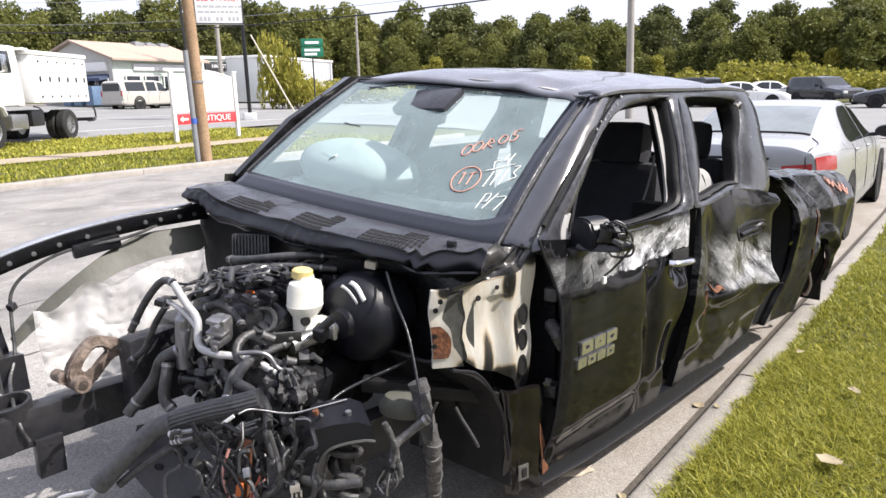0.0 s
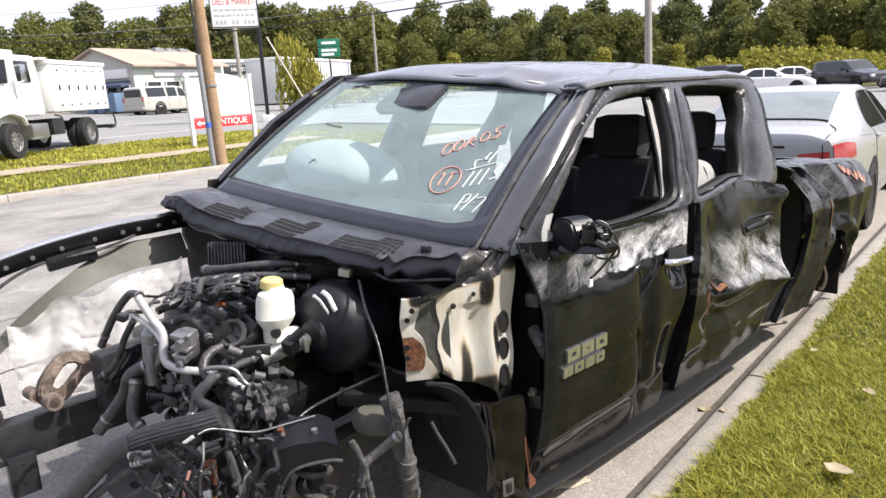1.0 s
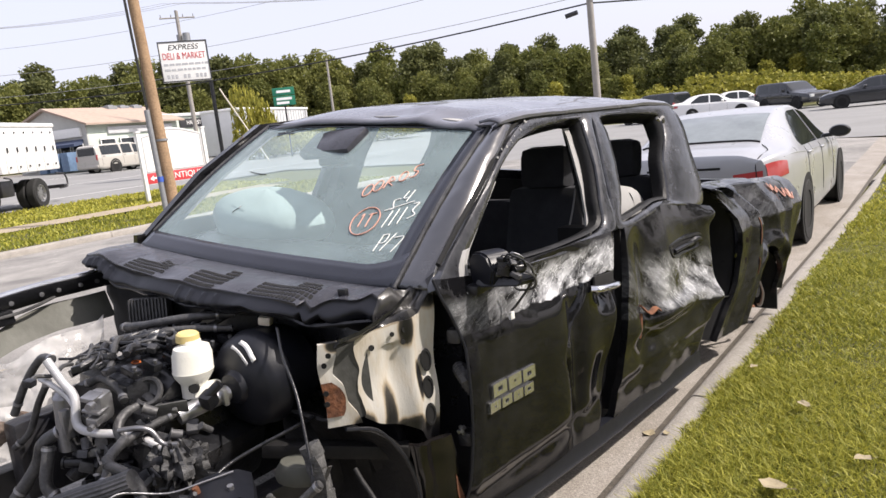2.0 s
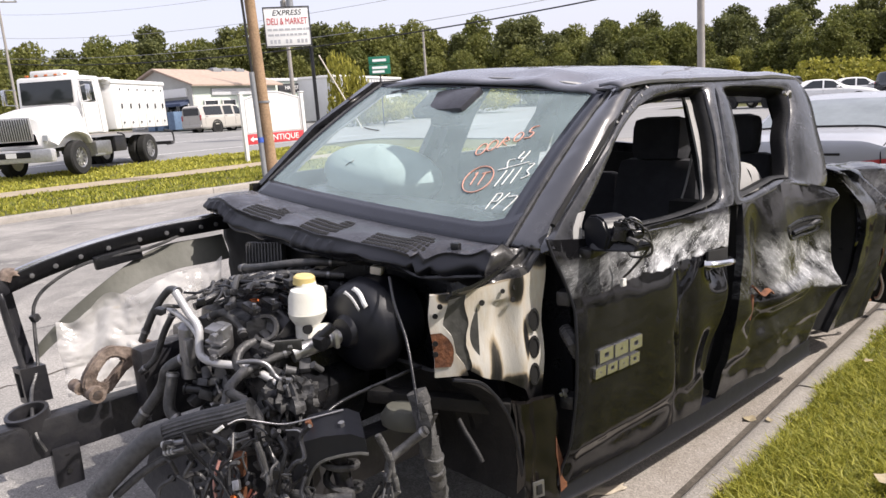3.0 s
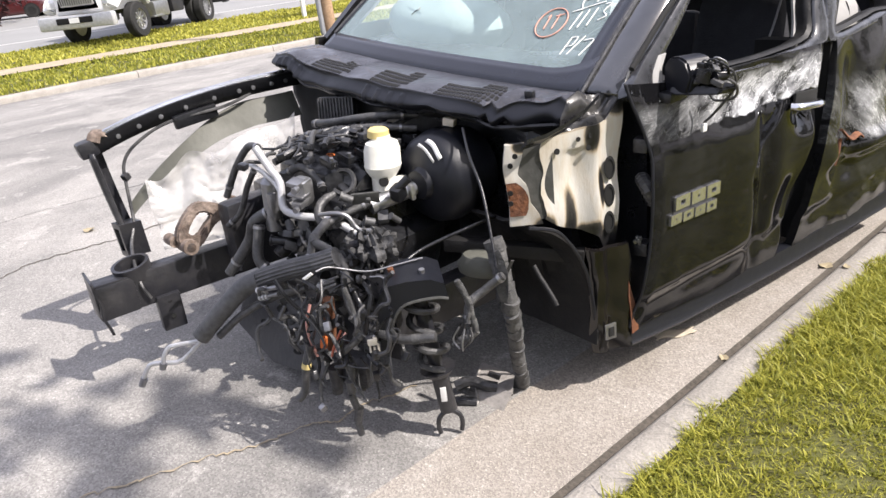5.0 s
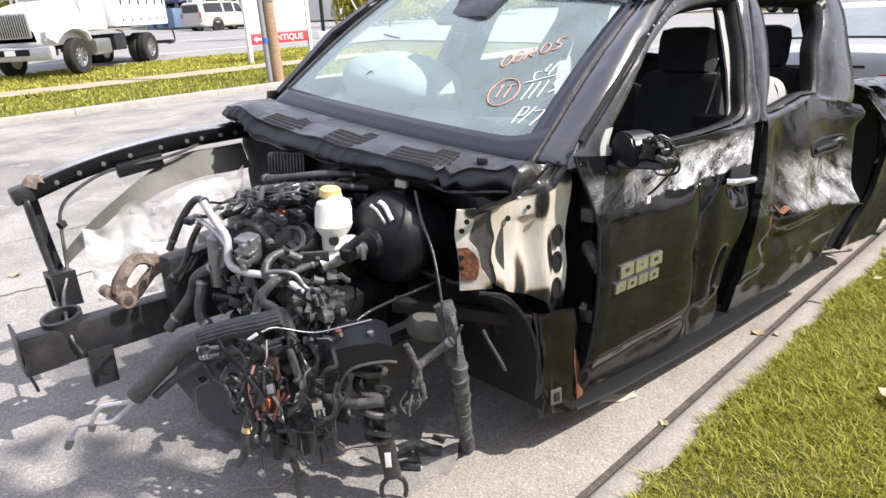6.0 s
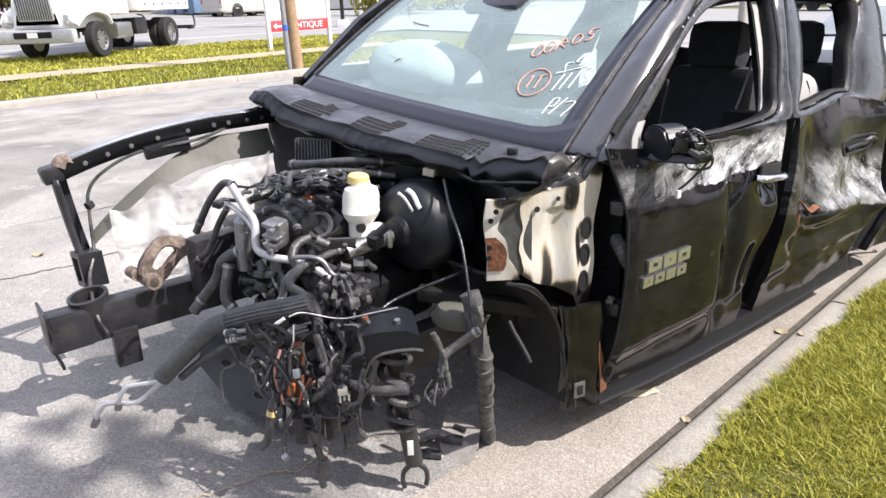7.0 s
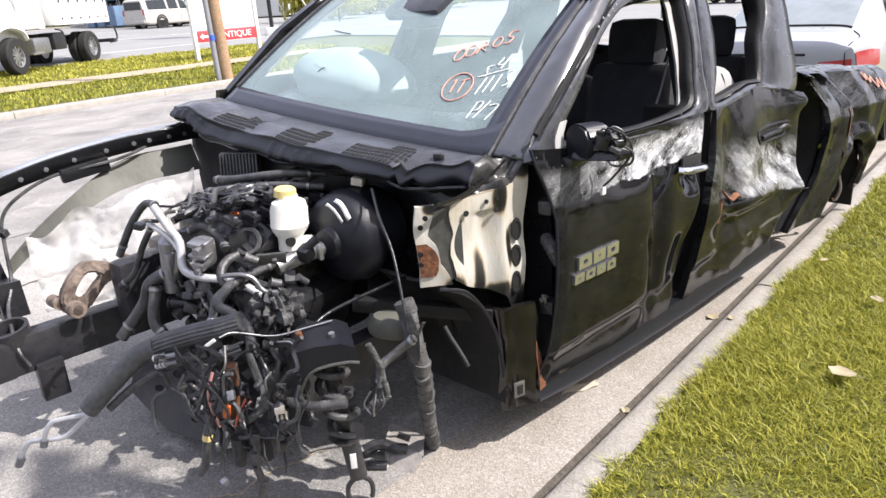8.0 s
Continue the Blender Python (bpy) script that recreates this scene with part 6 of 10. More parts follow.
for k in range(120):
    bm = B()
    p = (rng.uniform(-0.02, 0.42), 0, rng.uniform(0.40, 0.84))
    y = -0.945 + 0.50 * max(0, p[0] - 0.05) + rng.uniform(-0.05, 0.10) + 0.15 * max(0, p[2] - 0.7)
    c = (p[0], y, p[2])
    rot = (rng.uniform(-40, 40), rng.uniform(-40, 40), rng.uniform(-40, 60))
    if p[0] < 0.24 and p[2] > 0.74:
        y += 0.10
        c = (p[0], y, p[2])
    if k % 3 == 0:
        d = Vector((rng.uniform(-1, 1), rng.uniform(-1, 0.2), rng.uniform(-0.5, 0.5))).normalized() * rng.uniform(0.03, 0.07)
        r = rng.uniform(0.008, 0.022)
        cyl(bm, c, Vector(c) + d, r, seg=14)
        cyl(bm, Vector(c) + d, Vector(c) + d * 1.12, r * 1.25, seg=14)
        nm = "pulley" if r > 0.017 else "plug"
    elif k % 3 == 1:
        box(bm, c, (rng.uniform(0.02, 0.06), rng.uniform(0.02, 0.05), rng.uniform(0.02, 0.06)), rot, 0.006)
        nm = "casting"
    else:
        w = rng.uniform(0.05, 0.12)
        box(bm, c, (w, 0.008, rng.uniform(0.03, 0.06)), rot, 0.003)
        box(bm, (c[0] + w * 0.3, c[1] - 0.006, c[2]), (0.016, 0.016, 0.016), rot, 0.004)
        nm = "bracket"
    epart(nm, bm, rng.choice((M_IRON, M_IRON, M_BLACK, M_BLACK, M_DIRTY, M_RUBBER, M_HOSE, M_FRAME)))
# thin looms and plugs strewn over the top of the engine
for k in range(44):
    x, y = rng.uniform(-0.24, 0.10), rng.uniform(-0.90, -0.50)
    z = 0.985 - 0.25 * max(0, -0.78 - y) - 0.35 * abs(x) ** 1.5
    pts = []
    ang = rng.uniform(-0.9, 0.6)
    for s in range(5):
        pts.append((x, y, z + rng.uniform(-0.006, 0.03)))
        ang += rng.uniform(-0.7, 0.7)
        x = min(0.19, x + 0.055 * math.cos(ang))
        y += 0.055 * math.sin(ang)
    epart("engine_loom", tube(B(), pts, rng.choice((0.004, 0.005, 0.007, 0.011)), 7, 5), rng.choice((M_RUBBER, M_RUBBER, M_BLACK, M_BLACK, M_IRON)))
    if k % 2:
        epart("plug", box(B(), pts[-1], (rng.uniform(0.02, 0.04), rng.uniform(0.02, 0.035), 0.022), (rng.uniform(-20, 20), rng.uniform(-20, 20), rng.uniform(0, 180)), 0.004), rng.choice((M_BLACK, M_BLACK, M_BLACK, M_IRON)))
for k in range(6):
    y = -0.80 + 0.07 * k
    coil = epart("ignition_coil", box(B(), (0.20 - 0.02 * k * 0, y, 0.945), (0.07, 0.035, 0.03), (0, 14, 8), 0.008), M_BLACK)
    part("coil_bolt", cyl(B(), (0.225, y, 0.955), (0.228, y, 0.966), 0.007, seg=8), M_STEEL, coil)
# radio-sized control unit on the bulkhead
ecm = part("control_unit", box(B(), (-0.26, -0.50, 1.0), (0.17, 0.035, 0.15), (-8, 0, 32), 0.008), M_HOSE, truck, "finned aluminium engine control unit")
for k in range(12):
    part("unit_fin", box(B(), (-0.319 + k * 0.0125, -0.555 + k * 0.0078, 1.005), (0.005, 0.02, 0.135), (-8, 0, 32)), M_HOSE, ecm)
for dx in (-0.03, 0.035):
    part("unit_socket", box(B(), (-0.235 + dx, -0.535 + dx * 0.62, 0.965), (0.045, 0.03, 0.06), (-8, 0, 32), 0.006), M_BLACK, ecm)
# brake servo, master cylinder, reservoir
bm = B()
lathe(bm, [(0.0, -0.02), (0.05, -0.02), (0.06, 0.0), (0.135, 0.02), (0.158, 0.05), (0.165, 0.09), (0.17, 0.10), (0.17, 0.112), (0.165, 0.12), (0.165, 0.19), (0.15, 0.24), (0.09, 0.27), (0.0, 0.27)], Matrix.Translation((0.380, -0.545, 0.832)) @ Matrix.Rotation(radians(-90), 4, 'X') @ Matrix.Rotation(radians(-8), 4, 'Y'), 40)
servo = part("brake_servo", bm, M_SERVO, truck, "large round black brake servo")
for (x0, z0), (x1, z1) in (((0.362, 0.966), (0.456, 0.919)), ((0.392, 0.981), (0.480, 0.931))):
    rows = []
    for k in range(7):
        x, z = lerp(x0, x1, k / 6), lerp(z0, z1, k / 6) + 0.012 * math.sin(math.pi * k / 6)
        row = []
        for w_ in (-0.0045, 0.0045):
            xx, zz = x + w_ * 0.55, z + w_
            row.append(Vector((xx, poly([0.06, 0.135, 0.158, 0.165], [-0.545, -0.525, -0.495, -0.455], math.hypot(xx - 0.38, zz - 0.832)) - 0.004, zz)))
        rows.append(row)
    solid(part("label_strip", grid(B(), rows), M_LABEL, servo, "white paper label strip"), 0.002, 0)
bm = B()
cyl(bm, (0.330, -0.725, 0.794), (0.355, -0.56, 0.815), 0.028, seg=18)
cyl(bm, (0.329, -0.735, 0.793), (0.332, -0.715, 0.796), 0.032, seg=18)
box(bm, (0.345, -0.585, 0.815), (0.11, 0.02, 0.06), (0, 0, -10), 0.01)
cyl(bm, (0.29, -0.66, 0.80), (0.25, -0.67, 0.79), 0.010, seg=10)
part("master_cylinder", bm, M_ALU, truck, "aluminium brake master cylinder")
bm = B()
lathe(bm, [(0.0, -0.085), (0.05, -0.085), (0.052, -0.04), (0.056, -0.035), (0.075, -0.01), (0.078, 0.0), (0.080, 0.004), (0.078, 0.008), (0.077, 0.06), (0.068, 0.085), (0.04, 0.096), (0.036, 0.11), (0.0, 0.11)], pose(0.285, -0.635, 0.905, -3, 4, 0) @ Matrix.Diagonal((0.70, 0.88, 1, 1)), 32)
box(bm, (0.30, -0.61, 0.825), (0.05, 0.10, 0.06), (0, 0, -8), 0.012)
res = part("fluid_reservoir", bm, M_RESERVOIR, truck, "milky white brake fluid reservoir with a yellow cap")
bm = B()
lathe(bm, [(0.0, 0.03), (0.030, 0.030), (0.037, 0.024), (0.039, 0.0), (0.0, 0.0)], pose(0.277, -0.632, 1.008, -3, 4, 0), 24)
part("cap", bm, M_YELLOW, res, "yellow screw cap")
bm = B()
lathe(bm, [(0.0, 0.004), (0.015, 0.004), (0.018, 0.0), (0.018, -0.02)], Matrix.Translation((0.318, -0.660, 0.858)) @ Vector((0.84, -0.5, 0.15)).to_track_quat('Z', 'Y').to_matrix().to_4x4(), 14)
part("filler_port", bm, M_GAP, res)
bm = B()
box(bm, (0.405, -0.66, 0.835), (0.045, 0.05, 0.055), (20, 10, 20), 0.012)
cyl(bm, (0.41, -0.665, 0.85), (0.435, -0.63, 0.885), 0.016, seg=10)
part("sensor_block", bm, M_BLACK, truck)
cream = box(B(), (0.36, -0.38, 1.015), (0.045, 0.035, 0.03), (0, 10, 30), 0.006)
part("vacuum_valve", cream, M_CREAM, truck, "cream plastic vacuum valve")

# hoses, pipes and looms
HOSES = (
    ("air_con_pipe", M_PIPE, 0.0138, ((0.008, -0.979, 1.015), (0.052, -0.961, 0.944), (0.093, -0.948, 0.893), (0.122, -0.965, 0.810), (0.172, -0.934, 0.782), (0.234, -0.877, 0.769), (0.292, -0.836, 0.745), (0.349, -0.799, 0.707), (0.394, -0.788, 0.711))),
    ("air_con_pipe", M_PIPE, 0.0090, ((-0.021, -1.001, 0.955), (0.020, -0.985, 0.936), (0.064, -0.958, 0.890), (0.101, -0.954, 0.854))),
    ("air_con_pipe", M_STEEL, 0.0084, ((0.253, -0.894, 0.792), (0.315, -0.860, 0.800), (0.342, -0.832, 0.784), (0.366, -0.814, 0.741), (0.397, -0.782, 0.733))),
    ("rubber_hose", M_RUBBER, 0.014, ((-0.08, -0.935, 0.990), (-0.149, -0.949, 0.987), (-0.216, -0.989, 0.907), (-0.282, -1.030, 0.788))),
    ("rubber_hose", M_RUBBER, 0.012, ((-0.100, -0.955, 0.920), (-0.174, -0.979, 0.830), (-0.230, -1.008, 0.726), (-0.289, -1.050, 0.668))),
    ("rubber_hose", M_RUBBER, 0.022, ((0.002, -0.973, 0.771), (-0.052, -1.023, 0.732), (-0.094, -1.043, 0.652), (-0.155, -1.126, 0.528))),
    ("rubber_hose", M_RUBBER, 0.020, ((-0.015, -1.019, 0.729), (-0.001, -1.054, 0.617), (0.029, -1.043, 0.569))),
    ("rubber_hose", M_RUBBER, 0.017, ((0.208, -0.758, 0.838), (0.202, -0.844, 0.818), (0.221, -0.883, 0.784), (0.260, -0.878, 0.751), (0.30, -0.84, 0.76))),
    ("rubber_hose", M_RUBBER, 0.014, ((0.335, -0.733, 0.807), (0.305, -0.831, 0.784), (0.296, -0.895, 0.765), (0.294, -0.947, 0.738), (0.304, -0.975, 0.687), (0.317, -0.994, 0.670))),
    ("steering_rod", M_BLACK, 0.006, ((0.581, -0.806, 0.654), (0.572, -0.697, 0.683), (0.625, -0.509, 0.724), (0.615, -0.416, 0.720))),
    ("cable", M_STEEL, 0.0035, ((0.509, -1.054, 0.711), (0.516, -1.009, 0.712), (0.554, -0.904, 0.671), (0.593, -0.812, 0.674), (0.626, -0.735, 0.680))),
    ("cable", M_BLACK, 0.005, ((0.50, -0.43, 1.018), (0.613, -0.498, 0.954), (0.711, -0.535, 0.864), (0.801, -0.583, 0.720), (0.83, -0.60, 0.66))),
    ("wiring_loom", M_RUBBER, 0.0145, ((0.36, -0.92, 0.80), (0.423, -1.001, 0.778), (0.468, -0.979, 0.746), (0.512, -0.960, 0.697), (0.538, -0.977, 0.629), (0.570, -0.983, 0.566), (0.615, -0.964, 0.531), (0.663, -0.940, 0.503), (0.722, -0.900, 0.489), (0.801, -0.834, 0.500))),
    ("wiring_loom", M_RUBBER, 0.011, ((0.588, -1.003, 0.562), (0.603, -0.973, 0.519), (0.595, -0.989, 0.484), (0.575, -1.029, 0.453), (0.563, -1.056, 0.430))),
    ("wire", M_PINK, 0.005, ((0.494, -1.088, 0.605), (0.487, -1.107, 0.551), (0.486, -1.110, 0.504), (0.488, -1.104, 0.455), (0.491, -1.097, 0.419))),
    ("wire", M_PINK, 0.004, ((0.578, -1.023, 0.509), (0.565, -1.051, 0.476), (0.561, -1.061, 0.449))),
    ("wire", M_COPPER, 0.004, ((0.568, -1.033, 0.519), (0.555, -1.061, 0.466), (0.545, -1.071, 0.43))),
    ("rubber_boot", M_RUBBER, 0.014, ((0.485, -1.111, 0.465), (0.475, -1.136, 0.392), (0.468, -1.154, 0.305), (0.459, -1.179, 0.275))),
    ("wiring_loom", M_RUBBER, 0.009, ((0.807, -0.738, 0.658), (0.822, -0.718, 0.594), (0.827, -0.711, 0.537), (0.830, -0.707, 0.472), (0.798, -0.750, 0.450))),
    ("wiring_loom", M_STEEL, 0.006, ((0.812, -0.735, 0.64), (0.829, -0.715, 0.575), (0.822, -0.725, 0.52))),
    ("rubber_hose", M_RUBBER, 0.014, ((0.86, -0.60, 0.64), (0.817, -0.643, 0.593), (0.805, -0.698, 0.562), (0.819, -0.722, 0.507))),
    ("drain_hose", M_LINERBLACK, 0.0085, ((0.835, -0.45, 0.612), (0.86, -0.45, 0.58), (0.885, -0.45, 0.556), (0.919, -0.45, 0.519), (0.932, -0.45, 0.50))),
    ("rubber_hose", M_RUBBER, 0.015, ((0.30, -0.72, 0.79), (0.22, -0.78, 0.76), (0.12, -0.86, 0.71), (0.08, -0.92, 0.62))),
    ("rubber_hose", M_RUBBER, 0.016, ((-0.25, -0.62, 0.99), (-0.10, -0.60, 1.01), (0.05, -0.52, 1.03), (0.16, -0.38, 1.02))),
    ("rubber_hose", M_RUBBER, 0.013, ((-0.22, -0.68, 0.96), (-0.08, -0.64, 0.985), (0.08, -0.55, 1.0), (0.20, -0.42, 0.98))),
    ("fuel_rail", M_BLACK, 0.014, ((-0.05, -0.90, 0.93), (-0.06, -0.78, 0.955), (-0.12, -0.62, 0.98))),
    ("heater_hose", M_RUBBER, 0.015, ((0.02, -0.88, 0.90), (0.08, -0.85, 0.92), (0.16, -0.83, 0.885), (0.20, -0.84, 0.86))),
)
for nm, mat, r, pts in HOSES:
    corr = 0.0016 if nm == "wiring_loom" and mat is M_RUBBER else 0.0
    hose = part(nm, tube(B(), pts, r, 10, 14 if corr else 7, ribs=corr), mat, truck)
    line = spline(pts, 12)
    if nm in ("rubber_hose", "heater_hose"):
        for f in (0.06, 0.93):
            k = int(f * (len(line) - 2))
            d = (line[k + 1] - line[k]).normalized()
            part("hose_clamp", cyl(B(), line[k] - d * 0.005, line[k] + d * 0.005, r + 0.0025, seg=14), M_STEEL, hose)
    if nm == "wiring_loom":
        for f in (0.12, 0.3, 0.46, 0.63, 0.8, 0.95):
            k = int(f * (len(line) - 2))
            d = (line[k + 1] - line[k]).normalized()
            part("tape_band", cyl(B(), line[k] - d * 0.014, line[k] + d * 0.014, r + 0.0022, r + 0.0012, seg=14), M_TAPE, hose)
fat = part("coolant_hose", tube(B(), ((0.51, -0.975, 0.735), (0.45, -1.022, 0.713), (0.38, -1.072, 0.691), (0.30, -1.143, 0.661), (0.275, -1.185, 0.645)), 0.029, 32, 8, flute=0.0032), M_HOSE, truck, "thick ribbed hose hanging out of the engine bay")
part("hose_sleeve", tube(B(), ((0.29, -1.165, 0.650), (0.26, -1.212, 0.633), (0.21, -1.302, 0.546), (0.178, -1.352, 0.488)), 0.034, 16, 8, r_end=0.029), M_HOSE, fat)
part("sleeve_cuff", tube(B(), ((0.186, -1.340, 0.502), (0.172, -1.362, 0.478)), 0.031, 14, 4), M_RUBBER, fat)
part("end_pipe", tube(B(), ((0.182, -1.345, 0.490), (0.16, -1.367, 0.462), (0.128, -1.44, 0.462), (0.117, -1.462, 0.456), (0.112, -1.482, 0.43), (0.108, -1.495, 0.392)), 0.0075, 8, 8), M_PIPE, fat)
part("end_pipe", tube(B(), ((0.175, -1.352, 0.475), (0.14, -1.405, 0.42), (0.115, -1.445, 0.393), (0.085, -1.515, 0.405), (0.075, -1.538, 0.390), (0.06, -1.565, 0.340)), 0.0080, 8, 8), M_PIPE, fat)
part("pipe_fitting", cyl(B(), (0.066, -1.555, 0.357), (0.058, -1.568, 0.330), 0.013, 0.012), M_STEEL, fat)
part("pipe_fitting", cyl(B(), (0.110, -1.490, 0.405), (0.107, -1.497, 0.385), 0.012, 0.011), M_STEEL, fat)
part("under_hose", tube(B(), ((0.42, -1.06, 0.63), (0.34, -1.14, 0.60), (0.27, -1.23, 0.55), (0.20, -1.31, 0.47)), 0.013, 10, 7), M_RUBBER, fat)
for q0, q1 in (((0.395, -1.145, 0.655), (0.318, -1.186, 0.632)), ((0.393, -1.145, 0.631), (0.322, -1.184, 0.608))):
    q0, q1 = Vector(q0), Vector(q1)
    quick = part("quick_coupling", cyl(B(), q0, q1, 0.0075, seg=12), M_STEEL, truck, "bright ribbed pipe coupling")
    for k in (0.55, 0.72, 0.90):
        part("coupling_ring", cyl(B(), q0.lerp(q1, k), q0.lerp(q1, k + 0.07), 0.0115, seg=14), M_PIPE, quick)
part("yellow_band", cyl(B(), (0.4765, -1.132, 0.402), (0.4745, -1.137, 0.385), 0.016, seg=14), M_YELLOW, truck, "yellow tape band")
part("connector", box(B(), (0.675, -0.986, 0.500), (0.03, 0.02, 0.022), (0, 0, 60), 0.004), M_CREAM, truck, "cream plug with bare pins")
bm = B()
for k in range(3):
    cyl(bm, (0.668 + k * 0.008, -0.992 + k * 0.01, 0.49), (0.670 + k * 0.008, -0.994 + k * 0.01, 0.462), 0.0035, seg=6)
part("plug_pins", bm, M_CREAM, truck)
part("reflector", box(B(), (0.50, -1.07, 0.462), (0.02, 0.02, 0.04), (0, 10, 40), 0.005), M_ORANGE, truck, "orange plastic scrap")
part("cable_tip", tube(B(), ((0.503, -1.066, 0.707), (0.488, -1.09, 0.69)), 0.006, 8, 2), M_LABEL, truck)
# loose wires and plugs hanging before the wheel
rng = random.Random(12)
for k in range(60):
    x = rng.uniform(0.36, 0.74)
    y = -1.14 + 0.55 * (x - 0.42) + rng.uniform(-0.03, 0.08)
    z = rng.uniform(0.40, 0.72)
    pts = [(x, y, z)]
    for s in range(4):
        x += rng.uniform(-0.045, 0.045)
        y += rng.uniform(-0.03, 0.03)
        z -= rng.uniform(0.0, 0.06)
        pts.append((x, y, max(z, 0.2)))
    part("wire", tube(B(), pts, rng.choice((0.003, 0.004, 0.007)), 6, 5), rng.choice((M_RUBBER, M_RUBBER, M_RUBBER, M_RUBBER, M_BLACK, M_BLACK, M_BLACK, M_HOSE, M_IRON, M_RUBBER)), truck)
    if k % 3 == 0:
        part("plug", box(B(), pts[-1], (0.022, 0.018, 0.03), (rng.uniform(-30, 30), rng.uniform(-30, 30), rng.uniform(0, 90)), 0.004), rng.choice((M_BLACK, M_IRON, M_STEEL)), truck)
for k in range(10):
    a = rng.uniform(0, 6.28)
    part("wire", tube(B(), [(0.815 + 0.02 * math.cos(a), -0.73 + 0.02 * math.sin(a), 0.50), (0.81 + 0.035 * math.cos(a), -0.74 + 0.03 * math.sin(a), 0.46), (0.80 + 0.03 * math.cos(a + 1), -0.76, 0.43)], 0.0035, 6, 5), rng.choice((M_STEEL, M_RUBBER, M_BLACK)), truck)
bm = B()
for k in range(5):
    z = 0.40 - 0.055 * k
    cyl(bm, (0.585 + 0.01 * math.sin(k * 3), -1.04 + 0.01 * math.cos(k * 2), z), (0.585 + 0.01 * math.sin(k * 3 + 1), -1.04, z - 0.05), 0.012 + 0.004 * (k % 2), seg=8)
part("hanging_lead", bm, M_RUBBER, truck)
# perforated bracket, bare studs and a rusty post among the wires
bm = B()
prism(bm, [(0.612, -0.924, 0.678), (0.656, -0.900, 0.679), (0.654, -0.902, 0.625), (0.615, -0.922, 0.499), (0.599, -0.931, 0.538)], (-0.004, 0.004, 0))
flat_bracket = part("flat_bracket", bm, M_FRAME, truck, smooth=False)
part("bracket_edge", tube(B(), [(0.613, -0.926, 0.679), (0.656, -0.903, 0.680), (0.655, -0.905, 0.625), (0.616, -0.925, 0.500)], 0.0028, 6, 4), M_STEEL, flat_bracket)
for z in (0.655, 0.60, 0.55):
    part("bracket_hole", cyl(B(), (0.629, -0.916, z), (0.631, -0.9195, z), 0.006, seg=10), M_GAP, flat_bracket)
for p0, p1 in (((0.431, -1.034, 0.624), (0.505, -0.994, 0.659)), ((0.433, -1.034, 0.610), (0.506, -0.994, 0.645)), ((0.448, -1.026, 0.640), (0.516, -0.988, 0.672))):
    p0, p1 = Vector(p0), Vector(p1)
    stud = part("bare_stud", cyl(B(), p0, p1, 0.0042, seg=10), M_STEEL, truck)
    part("stud_nut", cyl(B(), p0.lerp(p1, 0.15), p0.lerp(p1, 0.32), 0.009, seg=6), M_PIPE, stud)
part("rusty_post", tube(B(), ((0.445, -1.005, 0.575), (0.440, -1.010, 0.50), (0.425, -1.020, 0.39)), 0.021, 12, 6), M_RUST, truck, "rust-red steel post among the wires")
# tapes, wrapped loom by the wheel
line = spline(((0.770, -0.55, 0.70), (0.795, -0.55, 0.60), (0.822, -0.55, 0.506), (0.785, -0.51, 0.38), (0.735, -0.465, 0.235), (0.685, -0.41, 0.10), (0.655, -0.385, 0.045), (0.63, -0.39, 0.03)), 6)
wrapped = part("wrapped_loom", tube(B(), line, 0.028, 14, 2, r_end=0.021), M_TAPE, truck, "grey tape-wrapped loom hanging to the ground")
rng = random.Random(5)
for k in range(0, len(line) - 1, 2):
    t = k / (len(line) - 1)
    d = (line[k + 1] - line[k]).normalized() * rng.uniform(0.012, 0.024)
    d += Vector((rng.uniform(-0.004, 0.004), rng.uniform(-0.004, 0.004), 0))
    part("tape_turn", cyl(B(), line[k] - d, line[k] + d, lerp(0.0305, 0.0235, t) + rng.uniform(-0.001, 0.002), seg=18), M_TAPE, wrapped)
shell("torn_tape", [[Vector((0.775 + 0.02 * k + 0.03 * t, -0.585 + 0.012 * math.sin(k * 2 + t * 4), lerp(0.68, 0.52, t) + 0.012 * k)) for k in range(4)] for t in (0, 0.25, 0.5, 0.75, 1)], (-0.002, 0.002, 0), M_TAPE, truck)
part("torn_tape", tube(B(), ((0.80, -0.555, 0.64), (0.83, -0.57, 0.62), (0.85, -0.55, 0.67)), 0.011, 6, 5, flat=0.3), M_IRON, truck)

# front strut, tower, arms
bm = B()
axis = Vector((0.034, 0.052, -0.535)).normalized()
top = Vector((0.660, -0.800, 0.635))
pts = []
for k in range(4 * 16 + 1):
    t = k / (4 * 16)
    a = 2 * math.pi * 4 * t
    r = 0.050 if 0.06 < t < 0.94 else 0.042
    pts.append(top + axis * (0.02 + 0.30 * t) + Vector((r * math.cos(a), r * math.sin(a), 0)))
tube(bm, pts, 0.0115, 8, 1, smooth=False)
strut = part("coil_spring", bm, M_RUBBER, truck, "black coil spring on a damper")
bm = B()
cyl(bm, top, top + axis * 0.33, 0.026, seg=18)
cyl(bm, top + axis * 0.33, top + axis * 0.35, 0.060, 0.046, seg=22)
cyl(bm, top + axis * 0.35, top + axis * 0.50, 0.030, seg=18)
cyl(bm, top + axis * 0.02, top - axis * 0.01, 0.07, seg=22)
part("damper", bm, M_FRAME, strut)
part("damper_label", box(B(), tuple(top + axis * 0.42 + Vector((0.025, -0.018, 0))), (0.004, 0.02, 0.055), (0, 0, -35), 0.001), M_LABEL, strut, "white bar-coded label")
f0 = top + axis * 0.50
